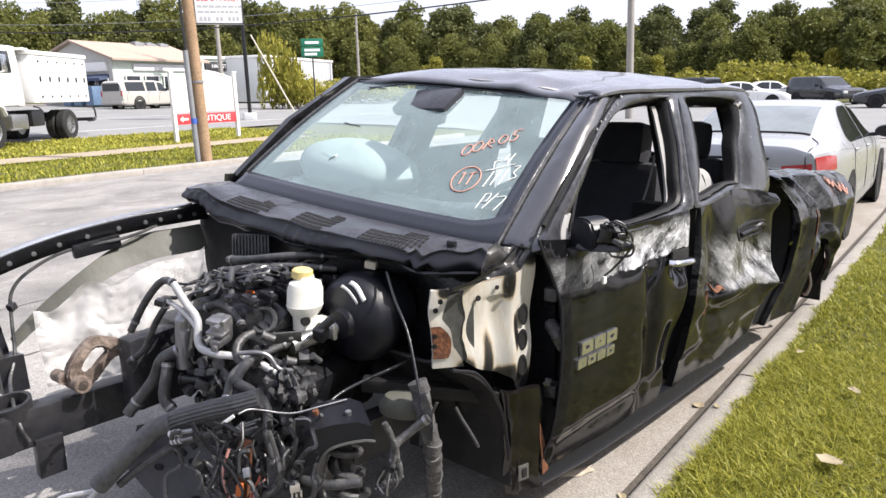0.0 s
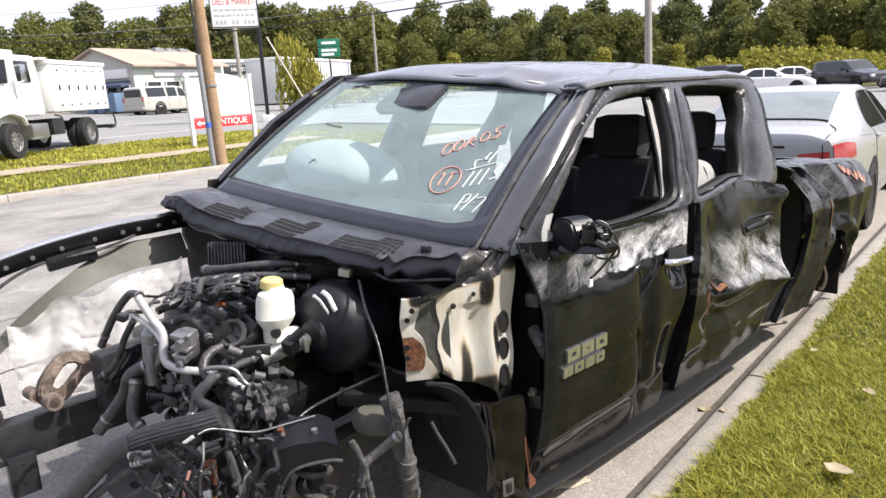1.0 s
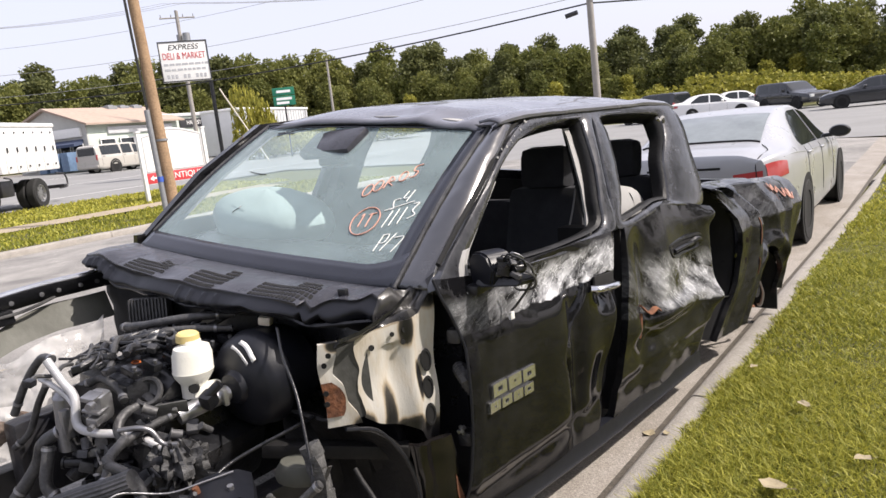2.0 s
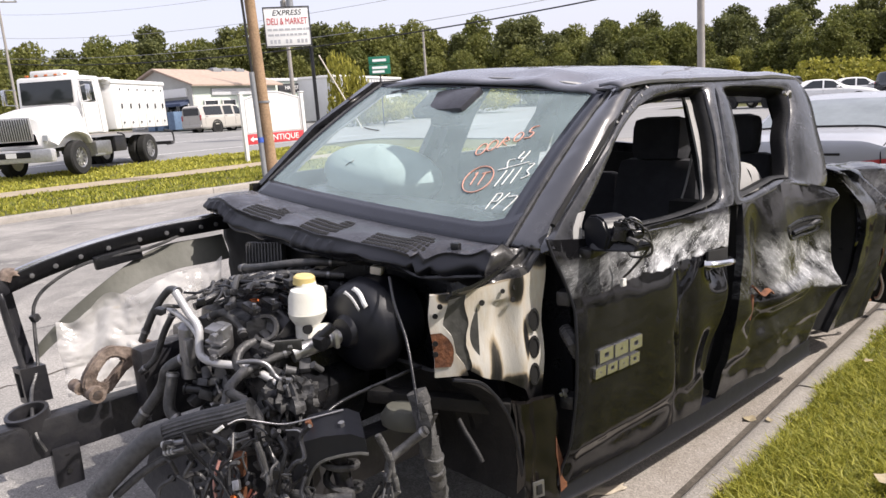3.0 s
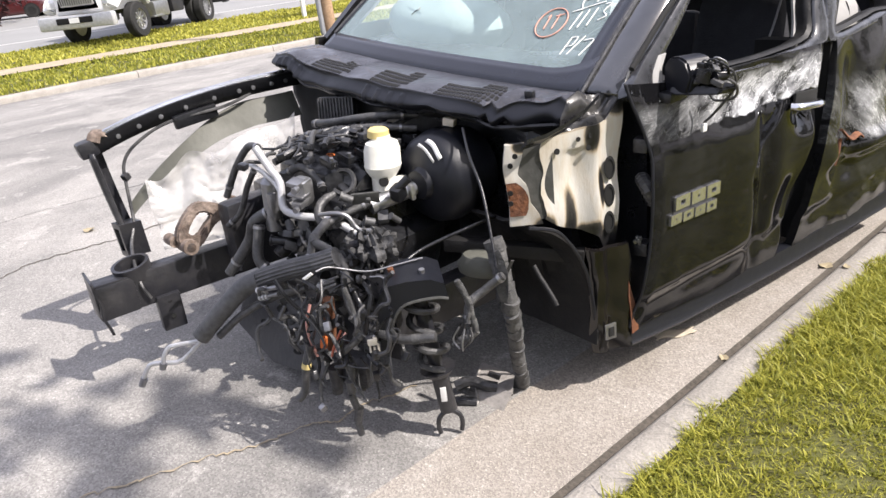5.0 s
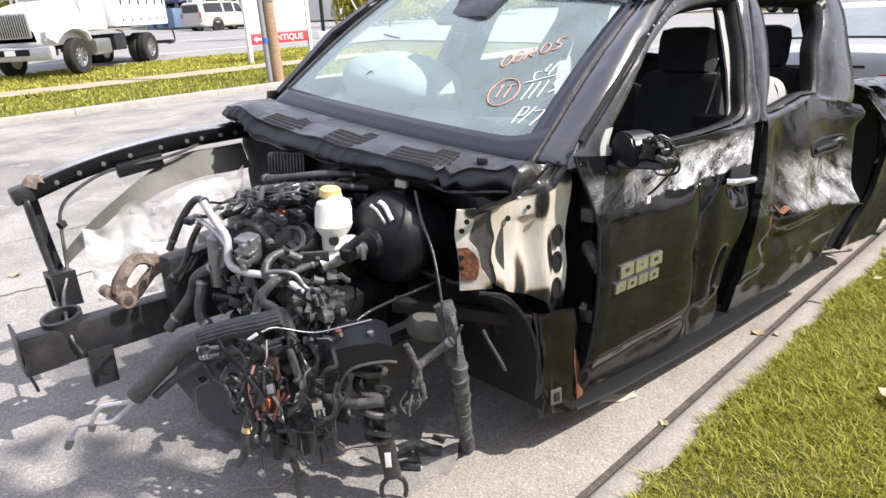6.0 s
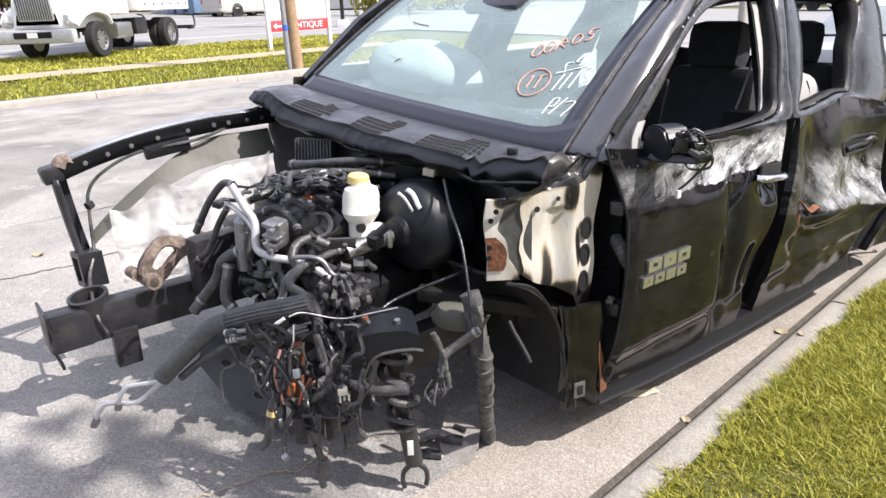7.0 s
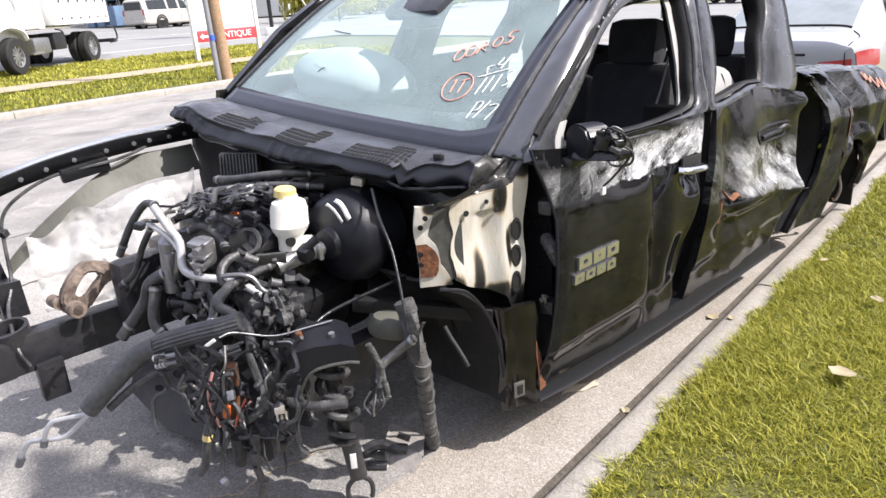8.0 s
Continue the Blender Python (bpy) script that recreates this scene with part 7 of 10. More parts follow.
for s in (-1, 1):
    part("fork_leg", tube(B(), [f0, f0 + Vector((0.028 * s * 0.6, 0.03 * s, -0.03)), f0 + Vector((0.03 * s * 0.7, 0.036 * s, -0.065)), f0 + Vector((0.026 * s * 0.7, 0.032 * s, -0.095))], 0.0085, 8, 5), M_FRAME, strut)


TOWER_OUT = Vector((0.84, -0.54, 0.0))
TOWER_SIDE = Vector((0.54, 0.84, 0.0))


def tower_slice(depth, grow):
    """The hood's outline, an arch on one long leg, at a depth behind its mouth."""
    pts = ((-0.112, 0.640), (-0.09, 0.662), (-0.03, 0.672), (0.045, 0.670), (0.085, 0.650), (0.092, 0.600), (0.060, 0.608), (0.0, 0.606), (-0.045, 0.594), (-0.075, 0.560), (-0.095, 0.500), (-0.108, 0.430), (-0.135, 0.425), (-0.126, 0.52), (-0.122, 0.60))
    c = Vector((0.665, -0.795, 0.0))
    return [c + TOWER_SIDE * (s * grow) + TOWER_OUT * (0.085 - depth - 0.25 * s * s) + Vector((0, 0, z)) for s, z in pts]


bm = B()
rows = [tower_slice(0.0, 1.02), tower_slice(0.012, 1.0), tower_slice(0.08, 0.97), tower_slice(0.18, 0.90)]
grid(bm, [r + r[:1] for r in rows])
bmesh.ops.remove_doubles(bm, verts=bm.verts, dist=1e-5)
bm.faces.new([v for v in (bm.verts.new(p) for p in tower_slice(-0.001, 1.02))])
tower = part("strut_tower", bm, M_SERVO, truck, "black pressed strut tower with an arched mouth")
rim = [p + TOWER_OUT * 0.004 for p in tower_slice(0.0, 1.02)[5:12]]
part("arch_rim", tube(B(), rim, 0.005, 6, 4), M_DIRTY, tower, "grey rim along the arch")
part("tower_bolt", cyl(B(), (0.62, -0.85, 0.660), (0.618, -0.855, 0.684), 0.010, seg=8), M_RUST, tower)
part("tower_bolt", cyl(B(), (0.70, -0.79, 0.660), (0.702, -0.792, 0.684), 0.010, seg=8), M_STEEL, tower)
# lump of dusty castings at the engine's front corner
bm = B()
grid(bm, patch(lambda a, b: Vector((0.335, -0.775, 0.655)) + Vector((0.13 * math.sin(math.pi * b) * math.cos(6.2832 * a), 0.085 * math.sin(math.pi * b) * math.sin(6.2832 * a), 0.085 * math.cos(math.pi * b))) * (1 + 0.28 * noise.cell((9 * math.cos(6.2832 * a), 9 * math.sin(6.2832 * a), b * 11)) - 0.12), 44, 26))
part("pump_casting", bm, M_DUSTYCAST, truck, "dusty grey ribbed pump casting")
shell("tower_leg", [[Vector((0.58 + 0.05 * k, -0.90 + 0.02 * k + 0.01, z)) for k in (0, 1)] for z in (0.66, 0.55, 0.45, 0.36)], (-0.012, 0.01, 0), M_FRAME, truck)
bm = B()
lathe(bm, [(0.0, 0.05), (0.055, 0.045), (0.075, 0.0), (0.07, -0.03), (0.0, -0.035)], pose(0.678, -0.54, 0.602, 0, 4, 30) @ Matrix.Diagonal((1.15, 0.8, 0.8, 1)), 24)
part("bump_stop", bm, M_LINERG, truck, "dusty grey-green rubber mount")
bm = B()
box(bm, (0.62, -0.35, 0.58), (0.5, 0.06, 0.05), (0, 6, 40), 0.01)
part("upper_arm_rail", bm, M_LINERBLACK, truck)
bm = B()
prism(bm, [(-0.37, -1.02, 0.37), (0.06, -0.89, 0.37), (0.20, -0.97, 0.13), (-0.10, -1.06, 0.12), (-0.34, -1.09, 0.22)], (0.03, 0.16, -0.02))
kframe = part("cross_member", bm, M_FRAME, truck, "black pressed-steel cross member")
member_turn = Vector((0.26, -0.86, 0.438)).to_track_quat('Z', 'Y').to_matrix().to_4x4()
for x, y, z, r in ((-0.116, -0.968, 0.321, 0.024), (-0.044, -0.955, 0.304, 0.018), (0.021, -0.946, 0.283, 0.016), (-0.192, -1.024, 0.256, 0.018), (0.024, -0.992, 0.192, 0.018), (0.108, -0.986, 0.153, 0.014)):
    lathe_bm = B()
    lathe(lathe_bm, [(r * 1.25, 0.0), (r * 1.2, 0.004), (r, 0.004), (r * 0.95, 0.001), (0.0, 0.001)], Matrix.Translation((x + 0.0008, y - 0.0026, z + 0.0013)) @ member_turn @ Matrix.Diagonal((1.0, 0.55, 1, 1)), 16)
    part("member_hole", lathe_bm, M_GAP, kframe)
bm = B()
band(bm, [(0.53, -0.51, 0.062), (0.475, -0.43, 0.070), (0.625, -0.40, 0.066), (0.70, -0.475, 0.052)], [(0.545, -0.475, 0.063), (0.530, -0.445, 0.066), (0.585, -0.43, 0.064), (0.605, -0.46, 0.060)], (0.0, 0.002, 0.008))
prism(bm, [(0.535, -0.508, 0.068), (0.698, -0.478, 0.058), (0.722, -0.56, 0.008), (0.640, -0.595, 0.006)], (0.0, 0.004, 0.008))
tube(bm, [(0.475, -0.43, 0.07), (0.535, -0.508, 0.066), (0.640, -0.595, 0.014)], 0.007, 6, 5)
arm = part("lower_arm", bm, M_STEELPLATE, truck, "dull grey-brown pressed-metal bracket on the ground", smooth=False)
part("arm_fork", tube(B(), ((0.52, -0.60, 0.07), (0.55, -0.55, 0.085), (0.60, -0.52, 0.075), (0.63, -0.49, 0.065)), 0.021, 8, 6), M_IRON, arm)
part("arm_fork", tube(B(), ((0.54, -0.66, 0.035), (0.58, -0.62, 0.045), (0.62, -0.58, 0.04)), 0.017, 8, 6), M_IRON, arm)
bm = B()
box(bm, (0.52, -0.98, 0.33), (0.12, 0.08, 0.10), (10, 10, 30), 0.02)
cyl(bm, (0.50, -1.05, 0.36), (0.495, -1.055, 0.26), 0.024, 0.018, seg=14)
part("steering_box", bm, M_IRON, truck)
# ---- interior ----
bm = B()
grid(bm, patch(lambda a, b: W(lerp(-0.74, 0.74, a), poly([0, .4, .8, 1], [0.0, 0.30, 0.40, 0.42], b), poly([0, .4, .8, 1], [1.07, 1.085, 1.02, 0.80], b) + 0.03 * math.exp(-((a - 0.76) / 0.1) ** 2)), 20, 10))
solid(part("dashboard", bm, M_BLACK, truck), 0.02, -1)


def airbag_point(a, b):
    t, f = 2 * math.pi * a, math.pi * b
    k = 1 + 0.06 * noise.noise((math.cos(t) * 1.5, math.sin(t) * 1.5, b * 3)) + 0.04 * noise.noise((math.cos(t) * 5, math.sin(t) * 5, b * 9))
    return W(-0.47 + 0.35 * k * math.sin(f) * math.cos(t), 0.40 + 0.22 * k * math.sin(f) * math.sin(t), 1.140 + 0.145 * k * math.cos(f))


part("airbag", grid(B(), patch(airbag_point, 32, 18)), M_AIRBAG, truck, "blown white passenger airbag")
bm = B()
tube(bm, [W(0.38 + 0.18 * math.cos(t), 0.52 + 0.05 * math.sin(t), 1.0 + 0.17 * math.sin(t)) for t in np.linspace(0, 2 * math.pi, 25)], 0.016, 8, 2)
tube(bm, [W(0.22, 0.50, 1.0), W(0.38, 0.47, 0.99), W(0.54, 0.50, 1.0)], 0.02, 8, 4)
part("steering_wheel", bm, M_BLACK, truck)


def seat(x, y, z, w, head=True):
    s = part("seat_back", shell_box(x, y, z, w), M_SEAT, truck, "dark cloth seat")
    bm = B()
    box(bm, W(x, y - 0.24, z - 0.34), (w, 0.52, 0.18), (6, 0, 0), 0.06)
    part("seat_cushion", bm, M_SEAT, s)
    if head:
        bm = B()
        box(bm, W(x, y + 0.05, z + 0.412), (0.29, 0.14, 0.225), (-8, 0, 0), 0.06)
        part("headrest", bm, M_SEAT, s)
        for dx in (-0.06, 0.06):
            part("headrest_post", cyl(B(), W(x + dx, y + 0.05, z + 0.28), W(x + dx, y + 0.055, z + 0.34), 0.007, seg=8), M_STEEL, s)
    return s


def shell_box(x, y, z, w):
    bm = B()
    box(bm, W(x, y, z), (w, 0.15, 0.64), (-10, 0, 0), 0.06, 0.86)
    return bm


seat(0.40, 1.40, 0.88, 0.54)
seat(-0.40, 1.36, 0.62, 0.54, False)
seat(0.46, 2.02, 0.86, 0.56)
seat(-0.46, 2.02, 0.66, 0.56, False)
bm = B()
tube(bm, [W(0.66, 1.30, 1.48), W(0.64, 1.30, 1.25), W(0.60, 1.25, 1.0), W(0.56, 1.1, 0.85)], 0.024, 6, 6, flat=0.15)
part("seat_belt", bm, M_LINER, truck, "grey seat belt")
bm = B()
grid(bm, patch(lambda a, b: Vector((0.70 + 0.08 * math.sin(math.pi * b) * math.cos(2 * math.pi * a), 1.60 + 0.22 * math.sin(math.pi * b) * math.sin(2 * math.pi * a), 1.06 + 0.14 * math.cos(math.pi * b) + 0.02 * noise.noise((a * 6, b * 5, 0)))), 20, 12))
part("side_airbag", bm, M_LINER, truck, "limp grey-white curtain airbag")
bm = B()
box(bm, W(-0.09, 0.50, 1.430), (0.22, 0.05, 0.075), (-15, 0, 0), 0.03)
part("rear_view_mirror", bm, M_BLACK, truck)
bm = B()
box(bm, W(-0.09, 0.50, 1.498), (0.36, 0.17, 0.055), (33, 0, 0), 0.027)
part("sensor_housing", bm, M_COWL, truck)


# ---- load bed ----
def bed_edge(z):
    """The bed side's torn front edge, hollow like a sickle."""
    return poly([0.19, 0.32, 0.50, 0.70, 0.87, 0.99, 1.10], [2.20, 2.30, 2.45, 2.52, 2.50, 2.39, 2.24], z)


def bed_skin(a, b):
    y = lerp(2.36, 3.71, a)
    zb = lerp(0.20, 0.24, a)
    if abs(y - 3.05) < 0.325:
        zb = max(zb, 0.14 + 0.46 * math.sqrt(max(0, 1 - ((y - 3.05) / 0.325) ** 2)))
    elif y > 3.4:
        zb = 0.26
    zt = lerp(1.10, 0.99, a) - 0.06 * bump(y, 0, 2.62, 0, 0.05, 1) + 0.02 * bump(y, 0, 2.45, 0, 0.1, 1)
    z = lerp(zb, zt, b)
    x = poly([0.2, 0.45, 0.62, 0.80, 0.88, 1.0, 1.1], [0.93, 0.965, 0.985, 1.0, 0.97, 0.885, 0.84], z) + 0.05 * max(0, 1 - a * 6) * max(0, (z - 0.85) / 0.2)
    # creases: a ridge behind the torn edge, a hollow after it, a flank turned towards the grass
    x += 0.035 * max(0, 1 - abs(y - 2.70 - 0.25 * (z - 0.7)) / 0.14) - 0.075 * max(0, 1 - abs(y - 2.98 + 0.3 * (z - 0.75)) / 0.20) * min(1, max(0, (z - 0.55) / 0.1))
    x += 0.03 * max(0, 1 - abs(y - 3.36 - 0.2 * (z - 0.6)) / 0.10) + 0.03 * math.exp(-((math.hypot((y - 3.08) * 1.2, z - 0.14) - 0.50) / 0.05) ** 2)
    x += crumple(y, z, 1.2) - 0.05 * max(0, (b - 0.95) / 0.05)
    y += (bed_edge(z) - 2.36) * (1 - a) ** 3 + (poly([0.2, 0.29, 0.45, 0.78, 1.05], [3.26, 3.34, 3.54, 3.70, 3.71], z) - 3.71) * a ** 5
    return Vector((x, y, z))


bed = shell("bed_side", patch(bed_skin, 76, 40), (-0.03, 0, 0), M_BED, truck, "crushed black load-bed side with orange marker scribble")
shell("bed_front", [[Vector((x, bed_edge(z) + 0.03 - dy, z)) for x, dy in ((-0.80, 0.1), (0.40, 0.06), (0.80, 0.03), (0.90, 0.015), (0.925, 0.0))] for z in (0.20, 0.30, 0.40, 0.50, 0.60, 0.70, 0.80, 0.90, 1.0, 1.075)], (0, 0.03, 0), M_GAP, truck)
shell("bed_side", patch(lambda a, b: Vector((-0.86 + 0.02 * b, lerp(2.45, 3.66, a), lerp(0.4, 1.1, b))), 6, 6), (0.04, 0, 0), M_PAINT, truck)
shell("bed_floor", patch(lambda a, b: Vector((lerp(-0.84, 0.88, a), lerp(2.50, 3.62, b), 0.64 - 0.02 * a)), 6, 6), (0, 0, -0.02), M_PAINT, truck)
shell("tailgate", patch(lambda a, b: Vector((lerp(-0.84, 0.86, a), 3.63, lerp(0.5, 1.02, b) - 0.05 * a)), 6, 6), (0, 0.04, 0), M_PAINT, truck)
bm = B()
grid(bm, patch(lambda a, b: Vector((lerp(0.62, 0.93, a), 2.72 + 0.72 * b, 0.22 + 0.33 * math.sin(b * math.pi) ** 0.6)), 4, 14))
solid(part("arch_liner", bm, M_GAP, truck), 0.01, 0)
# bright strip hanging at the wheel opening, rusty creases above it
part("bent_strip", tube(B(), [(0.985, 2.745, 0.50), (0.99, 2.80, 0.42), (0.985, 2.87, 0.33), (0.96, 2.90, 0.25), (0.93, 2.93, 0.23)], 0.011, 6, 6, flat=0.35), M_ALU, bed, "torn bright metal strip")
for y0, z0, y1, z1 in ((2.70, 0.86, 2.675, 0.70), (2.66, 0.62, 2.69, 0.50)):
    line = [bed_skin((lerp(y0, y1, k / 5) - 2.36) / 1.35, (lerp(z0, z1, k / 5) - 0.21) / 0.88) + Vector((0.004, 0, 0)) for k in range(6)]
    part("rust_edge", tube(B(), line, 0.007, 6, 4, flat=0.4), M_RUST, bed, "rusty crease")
# Black sheets close the wheel opening; its deep shade is their colour.
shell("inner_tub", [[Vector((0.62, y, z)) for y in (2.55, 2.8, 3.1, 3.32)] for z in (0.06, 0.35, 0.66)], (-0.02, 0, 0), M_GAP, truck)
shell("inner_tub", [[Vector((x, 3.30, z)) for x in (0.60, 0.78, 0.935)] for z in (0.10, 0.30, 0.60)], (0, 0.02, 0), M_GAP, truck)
bm = B()
cyl(bm, (0.55, 3.15, 0.30), (0.80, 3.15, 0.29), 0.16, seg=20)
cyl(bm, (0.80, 3.15, 0.29), (0.86, 3.15, 0.29), 0.07, seg=14)
part("brake_drum", bm, M_IRON, truck)
bm = B()
tube(bm, [(0.86, 2.72, 0.36), (0.87, 2.82, 0.30), (0.86, 2.95, 0.22), (0.84, 3.1, 0.17)], 0.02, 6, 5, flat=0.5)
tube(bm, [(0.88, 2.66, 0.42), (0.90, 2.70, 0.32), (0.90, 2.74, 0.24)], 0.012, 6, 5)
part("leaf_spring", bm, M_RUST, truck)
part("bent_strip", prism(B(), [(0.99, 2.02, 0.515), (1.02, 2.20, 0.49), (0.99, 2.22, 0.475), (0.98, 2.04, 0.495)], (-0.005, 0, 0)), M_ALU, truck, "torn bright metal tab")
part("torn_lip", grid(B(), patch(lambda a, b: Vector((0.955 - 0.2 * b + 0.02 * math.sin(a * 9), 2.16 + 0.62 * a, 1.105 - 0.03 * a + 0.02 * math.sin(b * 3) + 0.008 * noise.noise((a * 5, b * 3, 0)))), 14, 5)), M_BED, truck)
# torn copper-coloured edges between the doors
bm = B()
tube(bm, [(0.985, 1.19, 0.70), (1.0, 1.24, 0.655), (0.99, 1.33, 0.655), (0.985, 1.38, 0.63)], 0.014, 6, 6, flat=0.4)
tube(bm, [(0.98, 1.20, 0.66), (0.985, 1.18, 0.60), (0.98, 1.17, 0.55)], 0.008, 6, 5, flat=0.5)
part("rust_edge", bm, M_RUST, truck, "rusty torn crease")
pts = []
bm = B()
rng = random.Random(2)
for k in range(7):
    y = 3.26 + k * 0.045
    tube(bm, [bed_skin((y + dy - 2.36) / 1.35, v - 0.01 * k) + Vector((0.006, 0, 0.004)) for dy, v in ((0, 0.93), (0.012, 0.84), (0.035, 0.90))], 0.0045, 5, 4)
part("marker_scribble", bm, M_ORANGEPEN, bed, "orange marker scribble")


# ---- vehicles ----
def heading(x, y, hx, hy, z=None):
    """A pose on the ground whose -y points along (hx, hy)."""
    p = place(x, y)
    rz = math.atan2(hx, -hy)
    return Matrix.Translation((p.x, p.y, p.z if z is None else z)) @ Matrix.Rotation(rz, 4, 'Z')


def wheel(parent, c, r, w, rim=0.62, spokes=7, mat=None, side=1):
    """Tyre with a rounded tread, dished rim and spokes; the face looks along x."""
    bm = B()
    prof = [(r * rim, -w / 2), (r * 0.93, -w / 2), (r, -w * 0.36), (r, w * 0.36), (r * 0.93, w / 2), (r * rim, w / 2), (r * rim, -w / 2)]
    lathe(bm, prof, None, 32)
    t = part("tyre", bm, M_TYRE, parent, m=Matrix.Translation(c) @ Matrix.Rotation(radians(90), 4, 'Y'))
    bm = B()
    lathe(bm, [(r * rim, -w * 0.45), (r * rim, w * 0.45), (r * rim * 0.93, w * 0.42), (r * rim * 0.88, w * 0.1), (r * 0.12, w * 0.12), (0.0, w * 0.12)], None, 28)
    for k in range(spokes):
        a = 2 * math.pi * k / spokes
        box(bm, (math.cos(a) * r * rim * 0.5, math.sin(a) * r * rim * 0.5, w * 0.26), (r * rim * 0.9, r * 0.11, w * 0.14), (0, 0, math.degrees(a)), r * 0.02)
    cyl(bm, (0, 0, w * 0.1), (0, 0, w * 0.36), r * 0.13, r * 0.1, seg=14)
    part("rim", bm, mat or M_ALU, t, m=Matrix.Identity(4) if side > 0 else Matrix.Rotation(radians(180), 4, 'Y'))
    return t


def smooth_table(ys, vs, sigma=0.05):
    """A rounded curve through a table, as a function of y."""
    g = np.linspace(min(ys) - 0.5, max(ys) + 0.5, 1200)
    step = g[1] - g[0]
    k = np.exp(-0.5 * (np.arange(-60, 61) * step / sigma) ** 2)
    v = np.convolve(np.pad(np.interp(g, ys, vs), 60, mode="edge"), k / k.sum(), mode="valid")
    return lambda y: float(np.interp(y, g, v))


class Saloon:
    """A three-box car's skin: nose at y = 0, tail at y = L. Sections run from the sill over the shoulder to the roof's middle."""

    def __init__(self, L, w, H):
        self.L = L
        t = L - 4.93
        self.top = smooth_table([0, 0.05, 0.3, 1.2, 1.5, 2.15, 2.6, 3.1, 3.5, 3.8, 4.36 + t, 4.48 + t, 4.80 + t, L], [0.62, 0.70, 0.80, 0.97, 1.03, H - 0.06, H, H + 0.004, H - 0.035, H - 0.105, 1.105, 1.085, 1.07, 1.02], 0.06)
        self.half = smooth_table([0, 0.1, 0.4, 1.0, 2.5, 4.0, 4.55 + t, 4.8 + t, L], [w * 0.72, w * 0.84, w * 0.94, w * 0.985, w, w * 0.995, w * 0.955, w * 0.90, w * 0.80], 0.06)
        self.belt = smooth_table([0, 0.3, 1.4, 2.5, 3.6, 4.3 + t, 4.8 + t, L], [0.62, 0.74, 0.90, 0.925, 0.955, 0.995, 0.985, 0.95])
        self.rail = smooth_table([0, 1.2, 1.6, 2.2, 2.7, 3.3, 3.7, 4.3 + t, 4.6 + t, L], [w * 0.62, w * 0.76, w * 0.74, w * 0.655, w * 0.645, w * 0.64, w * 0.64, w * 0.68, w * 0.74, w * 0.68])
        self.low = smooth_table([0, 0.3, 1.0, 4.2 + t, 4.7 + t, L], [0.30, 0.20, 0.18, 0.19, 0.24, 0.32])

    def section(self, y):
        w, top, belt, rail, low = self.half(y), self.top(y), self.belt(y), self.rail(y), self.low(y)
        up = max(top - 0.045, belt + 0.02)
        return spline([(w * 0.90, y, low), (w * 0.985, y, low + 0.10), (w, y, lerp(low, belt, 0.55)), (w * 0.985, y, belt - 0.10), (w * 0.945, y, belt), (lerp(w * 0.945, rail, 0.45), y, lerp(belt, up, 0.47)), (rail, y, up), (rail * 0.80, y, top - 0.012), (rail * 0.4, y, top - 0.002), (0, y, top)], 4)

    def at(self, y, v, side=1, lift=0.004):
        """A point of the skin; v: 0 at the sill, 4/9 at the shoulder, 6/9 at the roof's edge, 1 in the middle."""
        def point(yy, vv):
            q = self.section(yy)
            f = min(max(vv, 0.0), 1.0) * (len(q) - 1)
            k = min(int(f), len(q) - 2)
            return q[k].lerp(q[k + 1], f - k)
        p = point(y, v)
        n = (point(y, min(1, v + 0.01)) - point(y, max(0, v - 0.01))).cross(point(y + 0.02, v) - p)
        if n.length < 1e-9:
            n = Vector((0, 0, 1))
        n.normalize()
        if n.z < -0.3 or (abs(n.z) < 0.3 and n.x < 0):
            n = -n
        p = p + n * lift
        return Vector((p.x * side, p.y, p.z))


